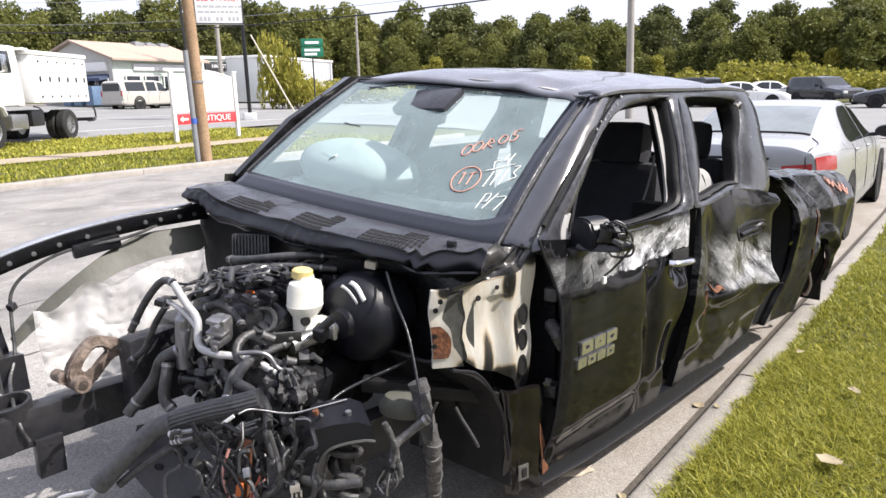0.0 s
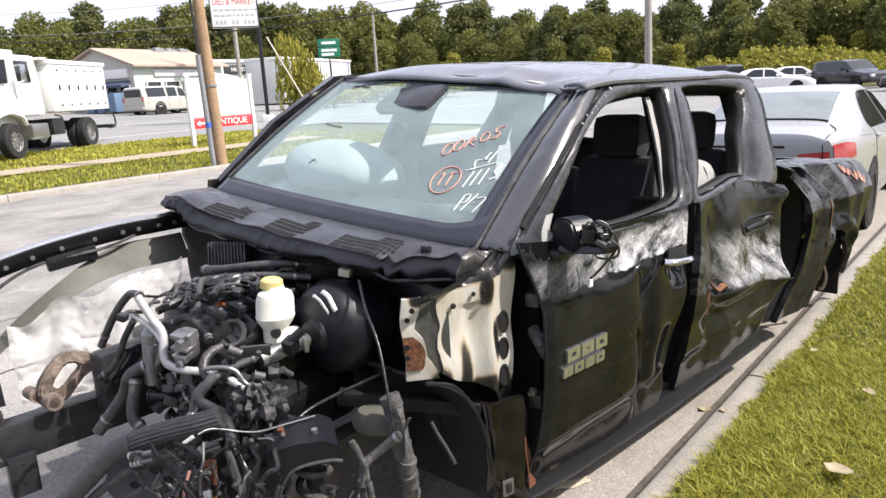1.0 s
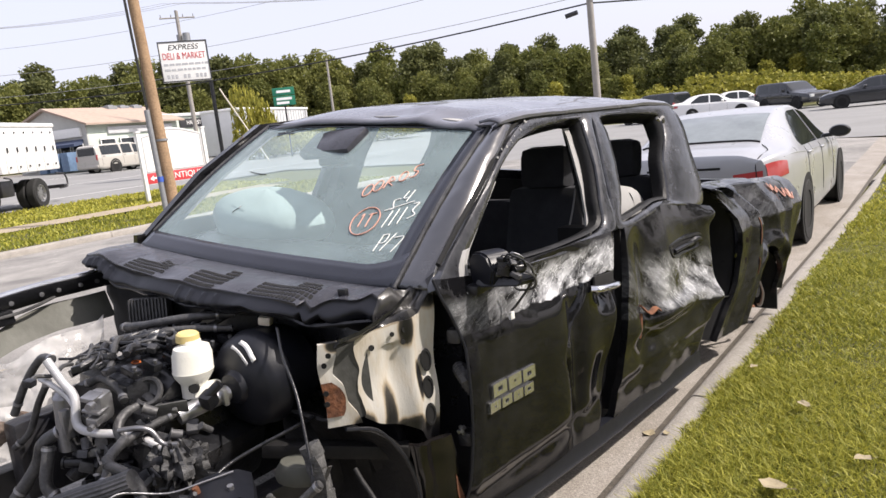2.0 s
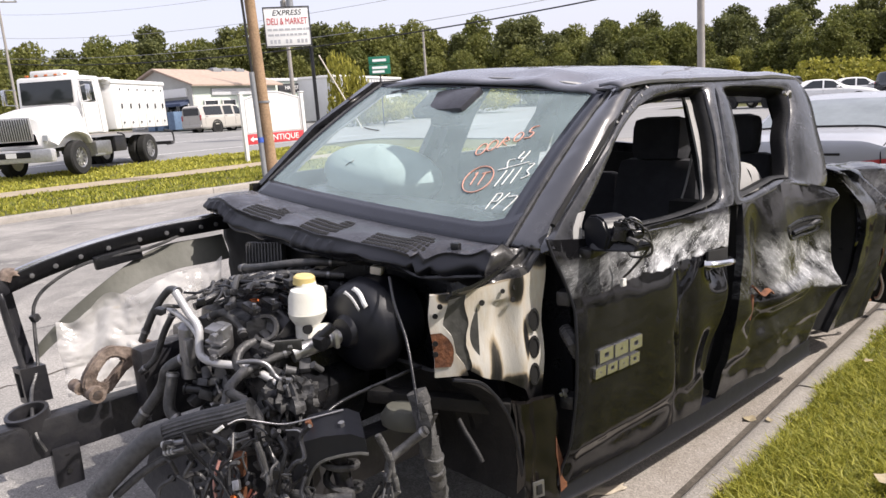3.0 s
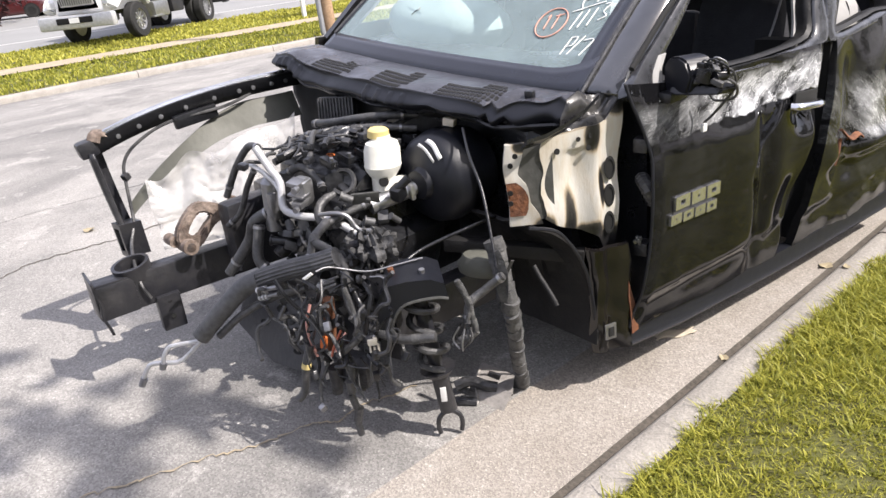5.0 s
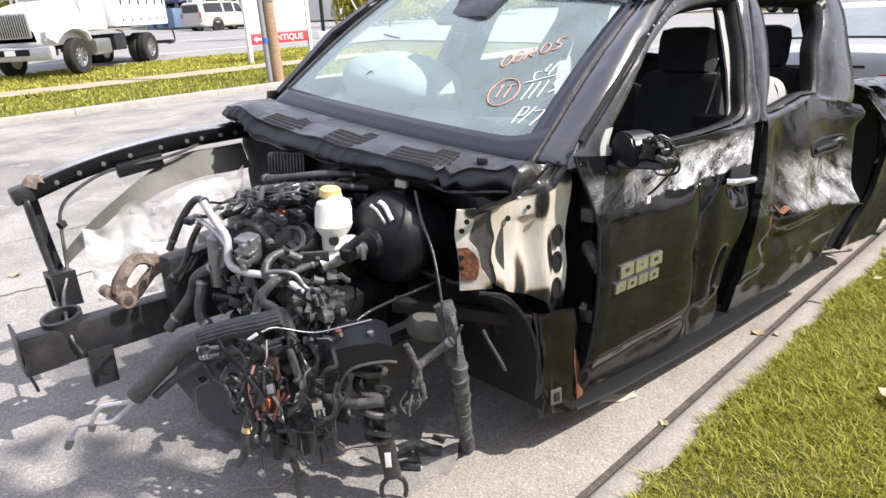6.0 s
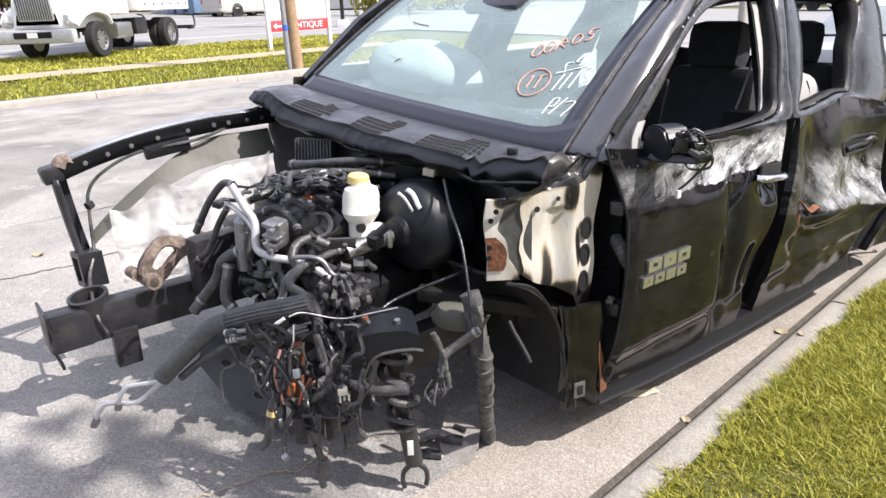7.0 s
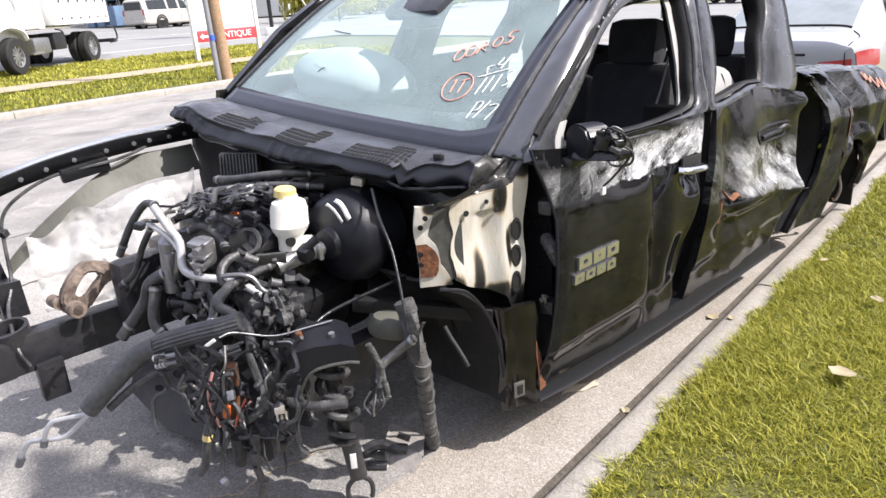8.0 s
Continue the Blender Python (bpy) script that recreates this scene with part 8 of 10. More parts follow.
def saloon(name, label, m, paint, L, w, H, wheels=(0.98, 3.78), wr=0.325, glass=None, rear_glass=None, mirror_mat=None):
    """A saloon car with its skin, glass, lamps, seams, wheels and mirrors."""
    c = thing(name, label, "car", m)
    skin = Saloon(L, w, H)
    glass = glass or M_TINT
    t = L - 4.93
    rows = []
    for y in np.concatenate([np.linspace(0, 0.5, 10), np.linspace(0.6, L - 0.5, 46), np.linspace(L - 0.45, L, 12)]):
        q = skin.section(float(y))
        rows.append(q + [Vector((-p.x, p.y, p.z)) for p in q[-2::-1]])
    for row, dy in ((rows[0], -0.03), (rows[-1], 0.012)):
        ring_ = [Vector((p.x * 0.93, p.y + dy, 0.66 + (p.z - 0.66) * 0.93)) for p in row]
        rows = [ring_] + rows if dy < 0 else rows + [ring_]
    bm = B()
    ids = [[bm.verts.new(p) for p in row] for row in rows]
    for a, b in zip(ids, ids[1:]):
        for k in range(len(a)):
            bm.faces.new((a[k], a[(k + 1) % len(a)], b[(k + 1) % len(a)], b[k]))
    bm.faces.new(ids[0])
    bm.faces.new(ids[-1])
    part("body", bm, paint, c)

    def pane(pn, fn, nu, nv, mat, label_=""):
        return part(pn, grid(B(), patch(fn, nu, nv)), mat, c, label_)

    pane("rear_window", lambda a, b: skin.at(lerp(3.56, 4.33 + t, b), lerp(0.715, 1.0, 1 - abs(2 * a - 1)), 1 if a < 0.5 else -1, 0.006), 24, 12, rear_glass or glass)
    pane("windscreen", lambda a, b: skin.at(lerp(1.52, 2.18, b), lerp(0.70, 1.0, 1 - abs(2 * a - 1)), 1 if a < 0.5 else -1, 0.006), 20, 8, glass)
    for s_ in (-1, 1):
        for y0, y1, r0, r1 in ((1.72, 2.62, 0.80, 0.05), (2.70, 3.70, 0.05, 0.80)):
            def side(a, b):
                y = lerp(y0, y1, a)
                lim = 1.0 - (r0 * max(0, 1 - a / 0.55) ** 1.5 if r0 > 0.5 else r1 * max(0, (a - 0.45) / 0.55) ** 1.5)
                return skin.at(y, lerp(0.462, 0.462 + 0.185 * max(0.06, lim), b), s_, 0.005)
            pane("side_window", side, 14, 6, glass)
        lamp = pane("tail_lamp", lambda a, b: skin.at(lerp(4.58 + t, L - 0.005, a), lerp(0.275, 0.275 + lerp(0.07, 0.12, a), b) + 0.01 * (1 - a), s_, 0.008), 10, 5, M_REDLENS, "red wrap-round tail lamp")
        part("lamp_end", grid(B(), patch(lambda a, b: Vector((s_ * lerp(w * 0.78, w * 0.50, a), L + 0.016, lerp(0.72, 0.87, b) - 0.03 * a * b)), 6, 3)), M_REDLENS, lamp)
        for y0 in (1.70, 2.66, 3.62):
            part("door_seam", tube(B(), [skin.at(y0 + (0.10 * max(0, v - 0.3) if y0 > 3 else 0), v, s_, 0.001) for v in (0.06, 0.16, 0.26, 0.36, 0.45)], 0.004, 5, 3), M_GAP, c)
        for y0 in (2.48, 3.40):
            part("door_handle", tube(B(), [skin.at(y0 + 0.2 * k / 4, 0.375, s_, 0.004 + 0.02 * (0 < k < 4)) for k in range(5)], 0.012, 8, 3), paint, c)
        part("side_crease", tube(B(), [skin.at(lerp(1.2, 4.6 + t, k / 14), 0.385 + 0.012 * k / 14, s_, -0.003) for k in range(15)], 0.007, 6, 2), paint, c)
        bm = B()
        lathe(bm, [(0.0, -0.03), (0.085, -0.03), (0.10, 0.0), (0.085, 0.10), (0.0, 0.13)], Matrix.Translation((s_ * (w + 0.10), 1.98, 1.0)) @ Matrix.Rotation(radians(90), 4, 'X') @ Matrix.Diagonal((1.2, 0.75, 1, 1)), 16)
        tube(bm, [(s_ * (w * 0.9), 1.96, 0.95), (s_ * (w + 0.08), 1.98, 0.97)], 0.025, 6, 3)
        part("door_mirror", bm, mirror_mat or paint, c)
        for y in wheels:
            wheel(c, (s_ * (w - 0.10), y, wr), wr, 0.21, mat=M_RIM, side=s_)
            # Near-black ring on the body side paints the arch's inner shade.
            bm = B()
            lathe(bm, [(wr * 1.14, -0.02), (wr * 1.16, 0.004), (wr * 1.02, 0.005), (wr * 0.9, 0.0)], Matrix.Translation((s_ * (w - 0.004), y, wr + 0.01)) @ Matrix.Rotation(radians(90 * s_), 4, 'Y'), 28)
            part("wheel_arch", bm, M_GAP, c)
    return c


# silver sedan parked at the kerb behind the pickup
SED_L, SED_W, SED_H = 4.93, 1.85, 1.40
tail = street(5.05, 1.04)
sed = saloon("sedan", "silver saloon car parked at the kerb, seen from behind",
             Matrix.Translation((tail.x, tail.y, 0.02)) @ Matrix.Rotation(SA, 4, 'Z') @ Matrix.Rotation(radians(180), 4, 'Z') @ Matrix.Translation((0, -SED_L, 0)),
             M_SILVER, SED_L, SED_W / 2, SED_H, rear_glass=M_REARGLASS, mirror_mat=M_BLACK)
plate = part("number_plate", box(B(), (0.02, SED_L + 0.018, 0.80), (0.32, 0.012, 0.16), (-4, 0, 0), 0.01), M_SIGNWHITE, sed, "white number plate with dark bars")
bm = B()
for k in range(6):
    box(bm, (-0.095 + k * 0.046, SED_L + 0.027, 0.795), (0.03, 0.01, 0.07), (-4, 0, 0))
part("plate_bars", bm, M_INK, plate)
part("plate_bars", box(B(), (0.02, SED_L + 0.024, 0.863), (0.2, 0.01, 0.018), (-4, 0, 0)), M_BLUEPEN, plate)
sk = Saloon(SED_L, SED_W / 2, SED_H)
bm = B()
tube(bm, [sk.at(4.40, 0.70, 1, 0.001), sk.at(4.60, 0.64, 1, 0.001), sk.at(4.86, 0.60, 1, 0.001), (0.66, SED_L + 0.008, 0.93), (0.60, SED_L + 0.014, 0.70), (0, SED_L + 0.014, 0.68), (-0.60, SED_L + 0.014, 0.70), (-0.66, SED_L + 0.008, 0.93), sk.at(4.86, 0.60, -1, 0.001), sk.at(4.60, 0.64, -1, 0.001), sk.at(4.40, 0.70, -1, 0.001)], 0.005, 5, 6)
part("boot_seam", bm, M_GAP, sed)
part("boot_handle", box(B(), (0, SED_L + 0.014, 0.905), (0.70, 0.012, 0.022), (0, 0, 0), 0.008), M_GAP, sed)
bm = B()
tube(bm, [sk.at(4.345, lerp(0.72, 1.0, 1 - abs(2 * k / 12 - 1)), 1 if k < 6 else -1, 0.006) for k in range(13)], 0.012, 6, 3)
part("window_seal", bm, M_GAP, sed)
bm = B()
tube(bm, [(-0.05, SED_L + 0.014, 0.975), (0.0, SED_L + 0.014, 0.985), (0.05, SED_L + 0.014, 0.975), (0.0, SED_L + 0.014, 0.945), (-0.05, SED_L + 0.014, 0.975)], 0.008, 5, 4)
part("maker_badge", bm, M_CHROME, sed)
part("bumper_lip", box(B(), (0, SED_L - 0.02, 0.38), (1.2, 0.08, 0.08), (0, 0, 0), 0.02), M_BLACK, sed)


class Wagon(Saloon):
    """A two-box car's skin with an upright tail."""

    def __init__(self, L, w, H, belt, hood):
        self.L = L
        self.top = smooth_table([0, 0.05, 0.25, 1.15, 1.45, 2.05, 2.5, L - 0.6, L - 0.12, L], [hood - 0.22, hood - 0.12, hood - 0.03, hood + 0.03, belt + 0.12, H - 0.07, H, H, H - 0.03, H - 0.14], 0.05)
        self.half = smooth_table([0, 0.1, 0.5, 1.2, L - 0.4, L], [w * 0.86, w * 0.93, w * 0.985, w, w, w * 0.95], 0.05)
        self.belt = smooth_table([0, 0.2, 1.3, L], [hood - 0.25, hood - 0.14, belt - 0.02, belt])
        self.rail = smooth_table([0, 1.1, 1.5, 2.1, L - 0.3, L], [w * 0.72, w * 0.84, w * 0.84, w * 0.79, w * 0.78, w * 0.74])
        self.low = smooth_table([0, 0.4, L - 0.4, L], [0.42, 0.33, 0.34, 0.42])


def wagon(name, label, category, m, paint, L, w, H, belt, hood, wheels, wr, panes, glass=None):
    """An estate, van or off-road car; panes: the stretches of its side windows."""
    c = thing(name, label, category, m)
    skin = Wagon(L, w, H, belt, hood)
    glass = glass or M_TINT
    rows = []
    for y in np.concatenate([np.linspace(0, 0.4, 8), np.linspace(0.5, L - 0.4, 40), np.linspace(L - 0.3, L, 8)]):
        q = skin.section(float(y))
        rows.append(q + [Vector((-p.x, p.y, p.z)) for p in q[-2::-1]])
    bm = B()
    ids = [[bm.verts.new(p) for p in row] for row in rows]
    for a, b in zip(ids, ids[1:]):
        for k in range(len(a)):
            bm.faces.new((a[k], a[(k + 1) % len(a)], b[(k + 1) % len(a)], b[k]))
    bm.faces.new(ids[0])
    bm.faces.new(ids[-1])
    part("body", bm, paint, c)
    part("windscreen", grid(B(), patch(lambda a, b: skin.at(lerp(1.42, 2.06, b), lerp(0.70, 1.0, 1 - abs(2 * a - 1)), 1 if a < 0.5 else -1, 0.008), 16, 8)), glass, c)
    part("rear_window", grid(B(), patch(lambda a, b: Vector((lerp(-0.72, 0.72, a) * w, L + 0.008, lerp(belt + 0.06, H - 0.20, b))), 4, 3)), glass, c)
    part("bumper", box(B(), (0, L + 0.02, 0.55), (1.8 * w, 0.14, 0.18), (0, 0, 0), 0.04), paint, c)
    part("bumper", box(B(), (0, -0.03, 0.55), (1.75 * w, 0.16, 0.20), (0, 0, 0), 0.05), paint, c)
    for s_ in (-1, 1):
        for y0, y1 in panes:
            part("side_window", grid(B(), patch(lambda a, b: skin.at(lerp(y0, y1, a) + (0.26 * b if y0 < 2.0 else 0.05 * b) * (1 - a), lerp(0.462, 0.640, b), s_, 0.007), 6, 5)), glass, c)
            part("door_seam", tube(B(), [skin.at(y1 + 0.05, v, s_, 0.002) for v in (0.06, 0.16, 0.26, 0.36, 0.45)], 0.006, 5, 3), M_GAP, c)
            part("door_handle", box(B(), skin.at(y1 - 0.12, 0.37, s_, 0.01), (0.03, 0.18, 0.035), (0, 0, 0), 0.01), M_BLACK, c)
        part("tail_lamp", box(B(), (s_ * w * 0.86, L - 0.01, belt - 0.10), (0.12, 0.08, 0.34), (0, 0, 0), 0.02), M_REDLENS, c)
        part("headlamp", box(B(), (s_ * w * 0.68, 0.02, hood - 0.26), (0.34, 0.10, 0.16), (0, 0, -12 * s_), 0.03), M_CLEARLENS, c)
        part("door_mirror", box(B(), (s_ * (w + 0.12), 1.86, belt + 0.12), (0.20, 0.10, 0.18), (0, 0, 0), 0.04), M_BLACK, c)
        for y in wheels:
            wheel(c, (s_ * (w - 0.12), y, wr), wr, 0.25, side=s_)
            # Dark ring painted round the wheel for the shade within the arch.
            bm = B()
            lathe(bm, [(wr * 1.16, -0.02), (wr * 1.18, 0.004), (wr * 1.02, 0.005), (wr * 0.9, 0.0)], Matrix.Translation((s_ * (w - 0.002), y, wr + 0.02)) @ Matrix.Rotation(radians(90 * s_), 4, 'Y'), 24)
            part("wheel_arch", bm, M_GAP, c)
    return c


# champagne estate car before the shops
wagon("suv", "champagne-coloured long estate car parked before the shops", "car", heading(-48.0, 18.5, -0.42, 0.905), M_BEIGECAR, 5.5, 1.0, 1.93, 1.20, 1.14, (1.0, 4.2), 0.42, ((1.62, 2.42), (2.56, 3.42), (3.56, 5.15)))
# maroon saloon far down the highway
saloon("sedan", "dark maroon saloon car on the far road", heading(-42.2, 1.8, 0.25, 0.97), M_MAROON, 4.7, 0.9, 1.45, (0.95, 3.6), 0.32)
# cars on the lot across the junction
for x, y, hx, hy in ((-14.5, 41.1, 0.91, 0.41), (-15.0, 46.3, 0.91, 0.41)):
    tagged(saloon("sedan", "white saloon car standing on the lot across the junction", heading(x, y, hx, hy), M_WHITE, 4.8, 0.91, 1.46, (0.95, 3.65), 0.32), group="cars on the lot")
vn = tagged(wagon("van", "dark minivan with a bright blue painted rear quarter", "van", heading(-11.7, 43.2, 0.85, -0.5), M_DARKCAR, 4.7, 0.97, 1.66, 1.02, 0.98, (0.95, 3.7), 0.34, ((1.62, 2.35), (2.48, 3.35), (3.48, 4.4))), group="cars on the lot")
part("painted_panel", box(B(), (0.965, 4.05, 1.12), (0.03, 1.0, 0.70), (0, 0, 0), 0.004), M_SKYBLUE, vn, "bright blue painted panel")
tagged(saloon("sedan", "dark grey saloon car standing on the lot", heading(-10.3, 38.4, -0.93, -0.36), M_DARKCAR, 4.8, 0.91, 1.45, (0.95, 3.65), 0.32), group="cars on the lot")
tagged(wagon("suv", "dark grey off-road car seen from behind on the lot", "car", heading(-23.2, 41.0, -0.97, 0.2), M_DARKCAR, 4.6, 0.95, 1.78, 1.08, 1.05, (0.95, 3.6), 0.36, ((1.62, 2.35), (2.48, 3.35), (3.48, 4.3))), group="cars on the lot")

# white tipper lorry on the highway
dm = heading(-21.0, 1.35, 0.75, -0.66)
lorry = thing("dump_truck", "white bonneted tipper lorry with a tall plain body", "lorry", dm)
rows = []
for y, zt, w, zb in ((-1.10, 1.35, 0.62, 0.95), (-1.05, 1.72, 0.72, 0.85), (-0.85, 1.86, 0.80, 0.82), (-0.2, 1.98, 0.88, 0.85), (0.45, 2.05, 0.94, 0.95), (0.62, 2.06, 0.95, 0.98)):
    half = [(0, zt), (w * 0.6, zt - 0.02), (w * 0.92, zt - 0.12), (w, zt - 0.35), (w, zb), (0, zb)]
    rows.append([(-x, y, z) for x, z in half[:0:-1]] + [(x, y, z) for x, z in half])
bm = B()
grid(bm, rows)
bmesh.ops.contextual_create(bm, geom=[e for e in bm.edges if e.is_boundary])
part("bonnet", bm, M_WHITE, lorry)
for s in (-1, 1):
    bm = B()
    tube(bm, [(s * 0.98, -1.02, 0.95), (s * 1.06, -0.72, 1.20), (s * 1.08, -0.2, 1.30), (s * 1.06, 0.36, 1.18), (s * 1.02, 0.62, 0.95)], 0.16, 8, 6, flat=0.6)
    part("wing", bm, M_WHITE, lorry)
    bm = B()
    box(bm, (s * 0.84, -1.03, 1.12), (0.30, 0.12, 0.18), (0, 0, -25 * s), 0.03)
    part("headlamp", bm, M_CLEARLENS, lorry)
    bm = B()
    box(bm, (s * 1.32, 0.55, 2.35), (0.12, 0.10, 0.46), (0, 0, 0), 0.03)
    tube(bm, [(s * 0.98, 0.66, 2.55), (s * 1.3, 0.56, 2.58)], 0.015, 6, 3)
    tube(bm, [(s * 0.98, 0.66, 2.1), (s * 1.3, 0.56, 2.13)], 0.015, 6, 3)
    part("door_mirror", bm, M_CHROME, lorry)
    wheel(lorry, (s * 1.0, 0, 0.5), 0.5, 0.28, rim=0.58, spokes=10, side=s)
    wheel(lorry, (s * 0.98, 4.2, 0.5), 0.5, 0.28, rim=0.58, spokes=10, side=s)
    wheel(lorry, (s * 0.66, 4.2, 0.5), 0.5, 0.28, rim=0.58, spokes=10, side=s)
    part("fuel_tank", box(B(), (s * 0.88, 1.35, 0.70), (0.42, 0.85, 0.45), (0, 0, 0), 0.06), M_ALU, lorry)
    part("step", box(B(), (s * 1.05, 1.0, 0.50), (0.20, 0.6, 0.05), (0, 0, 0), 0.01), M_ALU, lorry)
cab = part("cab", box(B(), (0, 1.28, 2.02), (1.98, 1.36, 1.75), (0, 0, 0), 0.10, 0.94), M_WHITE, lorry)
part("windscreen", box(B(), (0, 0.60, 2.42), (1.62, 0.03, 0.66), (-4, 0, 0), 0.02), M_TINT, cab)
for s in (-1, 1):
    part("side_window", box(B(), (s * 0.962, 1.12, 2.42), (0.03, 0.66, 0.60), (0, -3.3 * s, 0), 0.02), M_TINT, cab)
    bm = B()
    band(bm, [(s * 0.993, 0.72, 1.2), (s * 0.993, 1.58, 1.2), (s * 0.95, 1.58, 2.78), (s * 0.95, 0.72, 2.78)], [(s * 0.994, 0.735, 1.215), (s * 0.994, 1.565, 1.215), (s * 0.951, 1.565, 2.765), (s * 0.951, 0.735, 2.765)], (0.008 * s, 0, 0))
    part("door_seam", bm, M_GREYINK, cab)
part("roof_fairing", box(B(), (0, 1.15, 2.98), (1.0, 0.9, 0.18), (0, 0, 0), 0.05), M_WHITE, cab)
for k in range(5):
    part("roof_lamp", box(B(), (-0.6 + 0.3 * k, 0.72, 2.93), (0.10, 0.08, 0.05), (0, 0, 0), 0.015), M_ORANGE, cab)
grille = part("grille", box(B(), (0, -1.12, 1.38), (1.05, 0.06, 0.66), (4, 0, 0), 0.05), M_PIPE, lorry)
for k in range(14):
    part("grille_bar", box(B(), (-0.46 + k * 0.071, -1.155, 1.38), (0.025, 0.02, 0.58), (4, 0, 0), 0.004), M_IRON, grille)
bumper = part("bumper", box(B(), (0, -1.28, 0.66), (2.3, 0.25, 0.36), (0, 0, 0), 0.06), M_PIPE, lorry)
part("bumper_slot", box(B(), (0, -1.41, 0.70), (1.1, 0.02, 0.16), (0, 0, 0), 0.02), M_GAP, bumper)
part("plate", box(B(), (0, -1.425, 0.70), (0.3, 0.01, 0.14), (0, 0, 0)), M_SIGNWHITE, bumper)
part("chassis", box(B(), (0, 3.2, 0.80), (0.9, 5.0, 0.22), (0, 0, 0), 0.02), M_FRAME, lorry)
part("rear_bar", box(B(), (0, 5.85, 0.62), (2.2, 0.10, 0.12), (0, 0, 0), 0.02), M_FRAME, lorry)
part("under_gear", box(box(B(), (0.7, 2.6, 0.78), (0.5, 0.7, 0.5), (0, 0, 0), 0.06), (-0.7, 2.6, 0.78), (0.5, 0.7, 0.5), (0, 0, 0), 0.06), M_FRAME, lorry)
tip = part("tipper_body", box(B(), (0, 3.85, 1.95), (2.36, 3.55, 1.45), (0, 0, 0), 0.05), M_WHITE, lorry)
part("top_rim", box(B(), (0, 3.85, 2.72), (2.44, 3.65, 0.14), (0, 0, 0), 0.05), M_WHITE, tip)
part("cab_guard", box(B(), (0, 2.0, 2.80), (2.3, 0.35, 0.08), (0, 0, 0), 0.02), M_WHITE, tip)
for s in (-1, 1):
    for k in range(6):
        y = 2.4 + k * 0.56
        part("side_post", box(B(), (s * 1.19, y, 1.95), (0.03, 0.05, 1.34), (0, 0, 0), 0.008), M_WHITE, tip)
        for z, h in ((1.95, 0.16), (2.48, 0.06), (1.42, 0.06)):
            part("clasp", box(B(), (s * 1.21, y + 0.14, z), (0.02, 0.05, h), (0, 0, 0)), M_IRON, tip)
bm = B()
tube(bm, [(0.9, 5.8, 1.1), (0.95, 6.3, 1.0), (0.95, 6.35, 0.6), (0.9, 5.9, 0.55)], 0.03, 6, 5)
tube(bm, [(-0.9, 5.8, 1.1), (-0.95, 6.3, 1.0), (-0.95, 6.35, 0.6), (-0.9, 5.9, 0.55)], 0.03, 6, 5)
tube(bm, [(0.95, 6.35, 0.62), (-0.95, 6.35, 0.62)], 0.04, 6, 3)
part("rear_frame", bm, M_FRAME, lorry)


# ---- signs, poles, wires ----
def facing(x, y, dx, dy, z=0.0):
    """A pose on the ground whose x runs along (dx, dy) and whose -y faces the road."""
    p = place(x, y, z)
    a = math.atan2(dy, dx)
    return Matrix.Translation(p) @ Matrix.Rotation(a, 4, 'Z')


UP = Matrix.Rotation(radians(90), 4, 'X')

# white board sign on two posts
sg = thing("shop_sign", "white wooden shop sign on two posts with a red arrow panel", "sign", facing(-19.27, 7.84, -0.20, 0.98))
SW = 1.16
for s in (-1, 1):
    bm = B()
    box(bm, (s * SW, 0, 1.02), (0.11, 0.11, 2.10), (0, 0, 0), 0.01)
    box(bm, (s * SW, 0, 2.10), (0.15, 0.15, 0.05), (0, 0, 0), 0.01)
    part("post", bm, M_WHITEWOOD, sg)
bm = B()
n_ = 14
outer = [(-SW + 0.06, 0, 0.86)] + [(lerp(-SW + 0.06, SW - 0.06, k / n_), 0, 1.95 + 0.22 * math.sin(math.pi * k / n_) ** 1.2) for k in range(n_ + 1)] + [(SW - 0.06, 0, 0.86)]
prism(bm, outer, (0, 0.05, 0))
board = part("board", bm, M_WHITEWOOD, sg)
inner = [(x * 0.93, -0.006, lerp(1.42, z, 0.92)) for x, y, z in outer]
outer2 = [(x * 0.965, -0.006, lerp(1.42, z, 0.96)) for x, y, z in outer]
part("board_line", band(B(), outer2, inner, (0, -0.006, 0)), M_GREYINK, board)
panel = part("red_panel", box(B(), (0, 0, 0.68), (2 * SW - 0.12, 0.05, 0.32), (0, 0, 0), 0.006), M_SIGNRED, sg)
lettering("panel_word", "ANTIQUE", 0.26, M_SIGNWHITE, panel, Matrix.Translation((0.28, -0.03, 0.68)) @ UP, 0.004, 1.1)
bm = B()
prism(bm, [(-1.0, -0.031, 0.68), (-0.88, -0.031, 0.77), (-0.88, -0.031, 0.71), (-0.70, -0.031, 0.71), (-0.70, -0.031, 0.65), (-0.88, -0.031, 0.65), (-0.88, -0.031, 0.59)], (0, -0.005, 0))
part("arrow", bm, M_SIGNWHITE, panel)

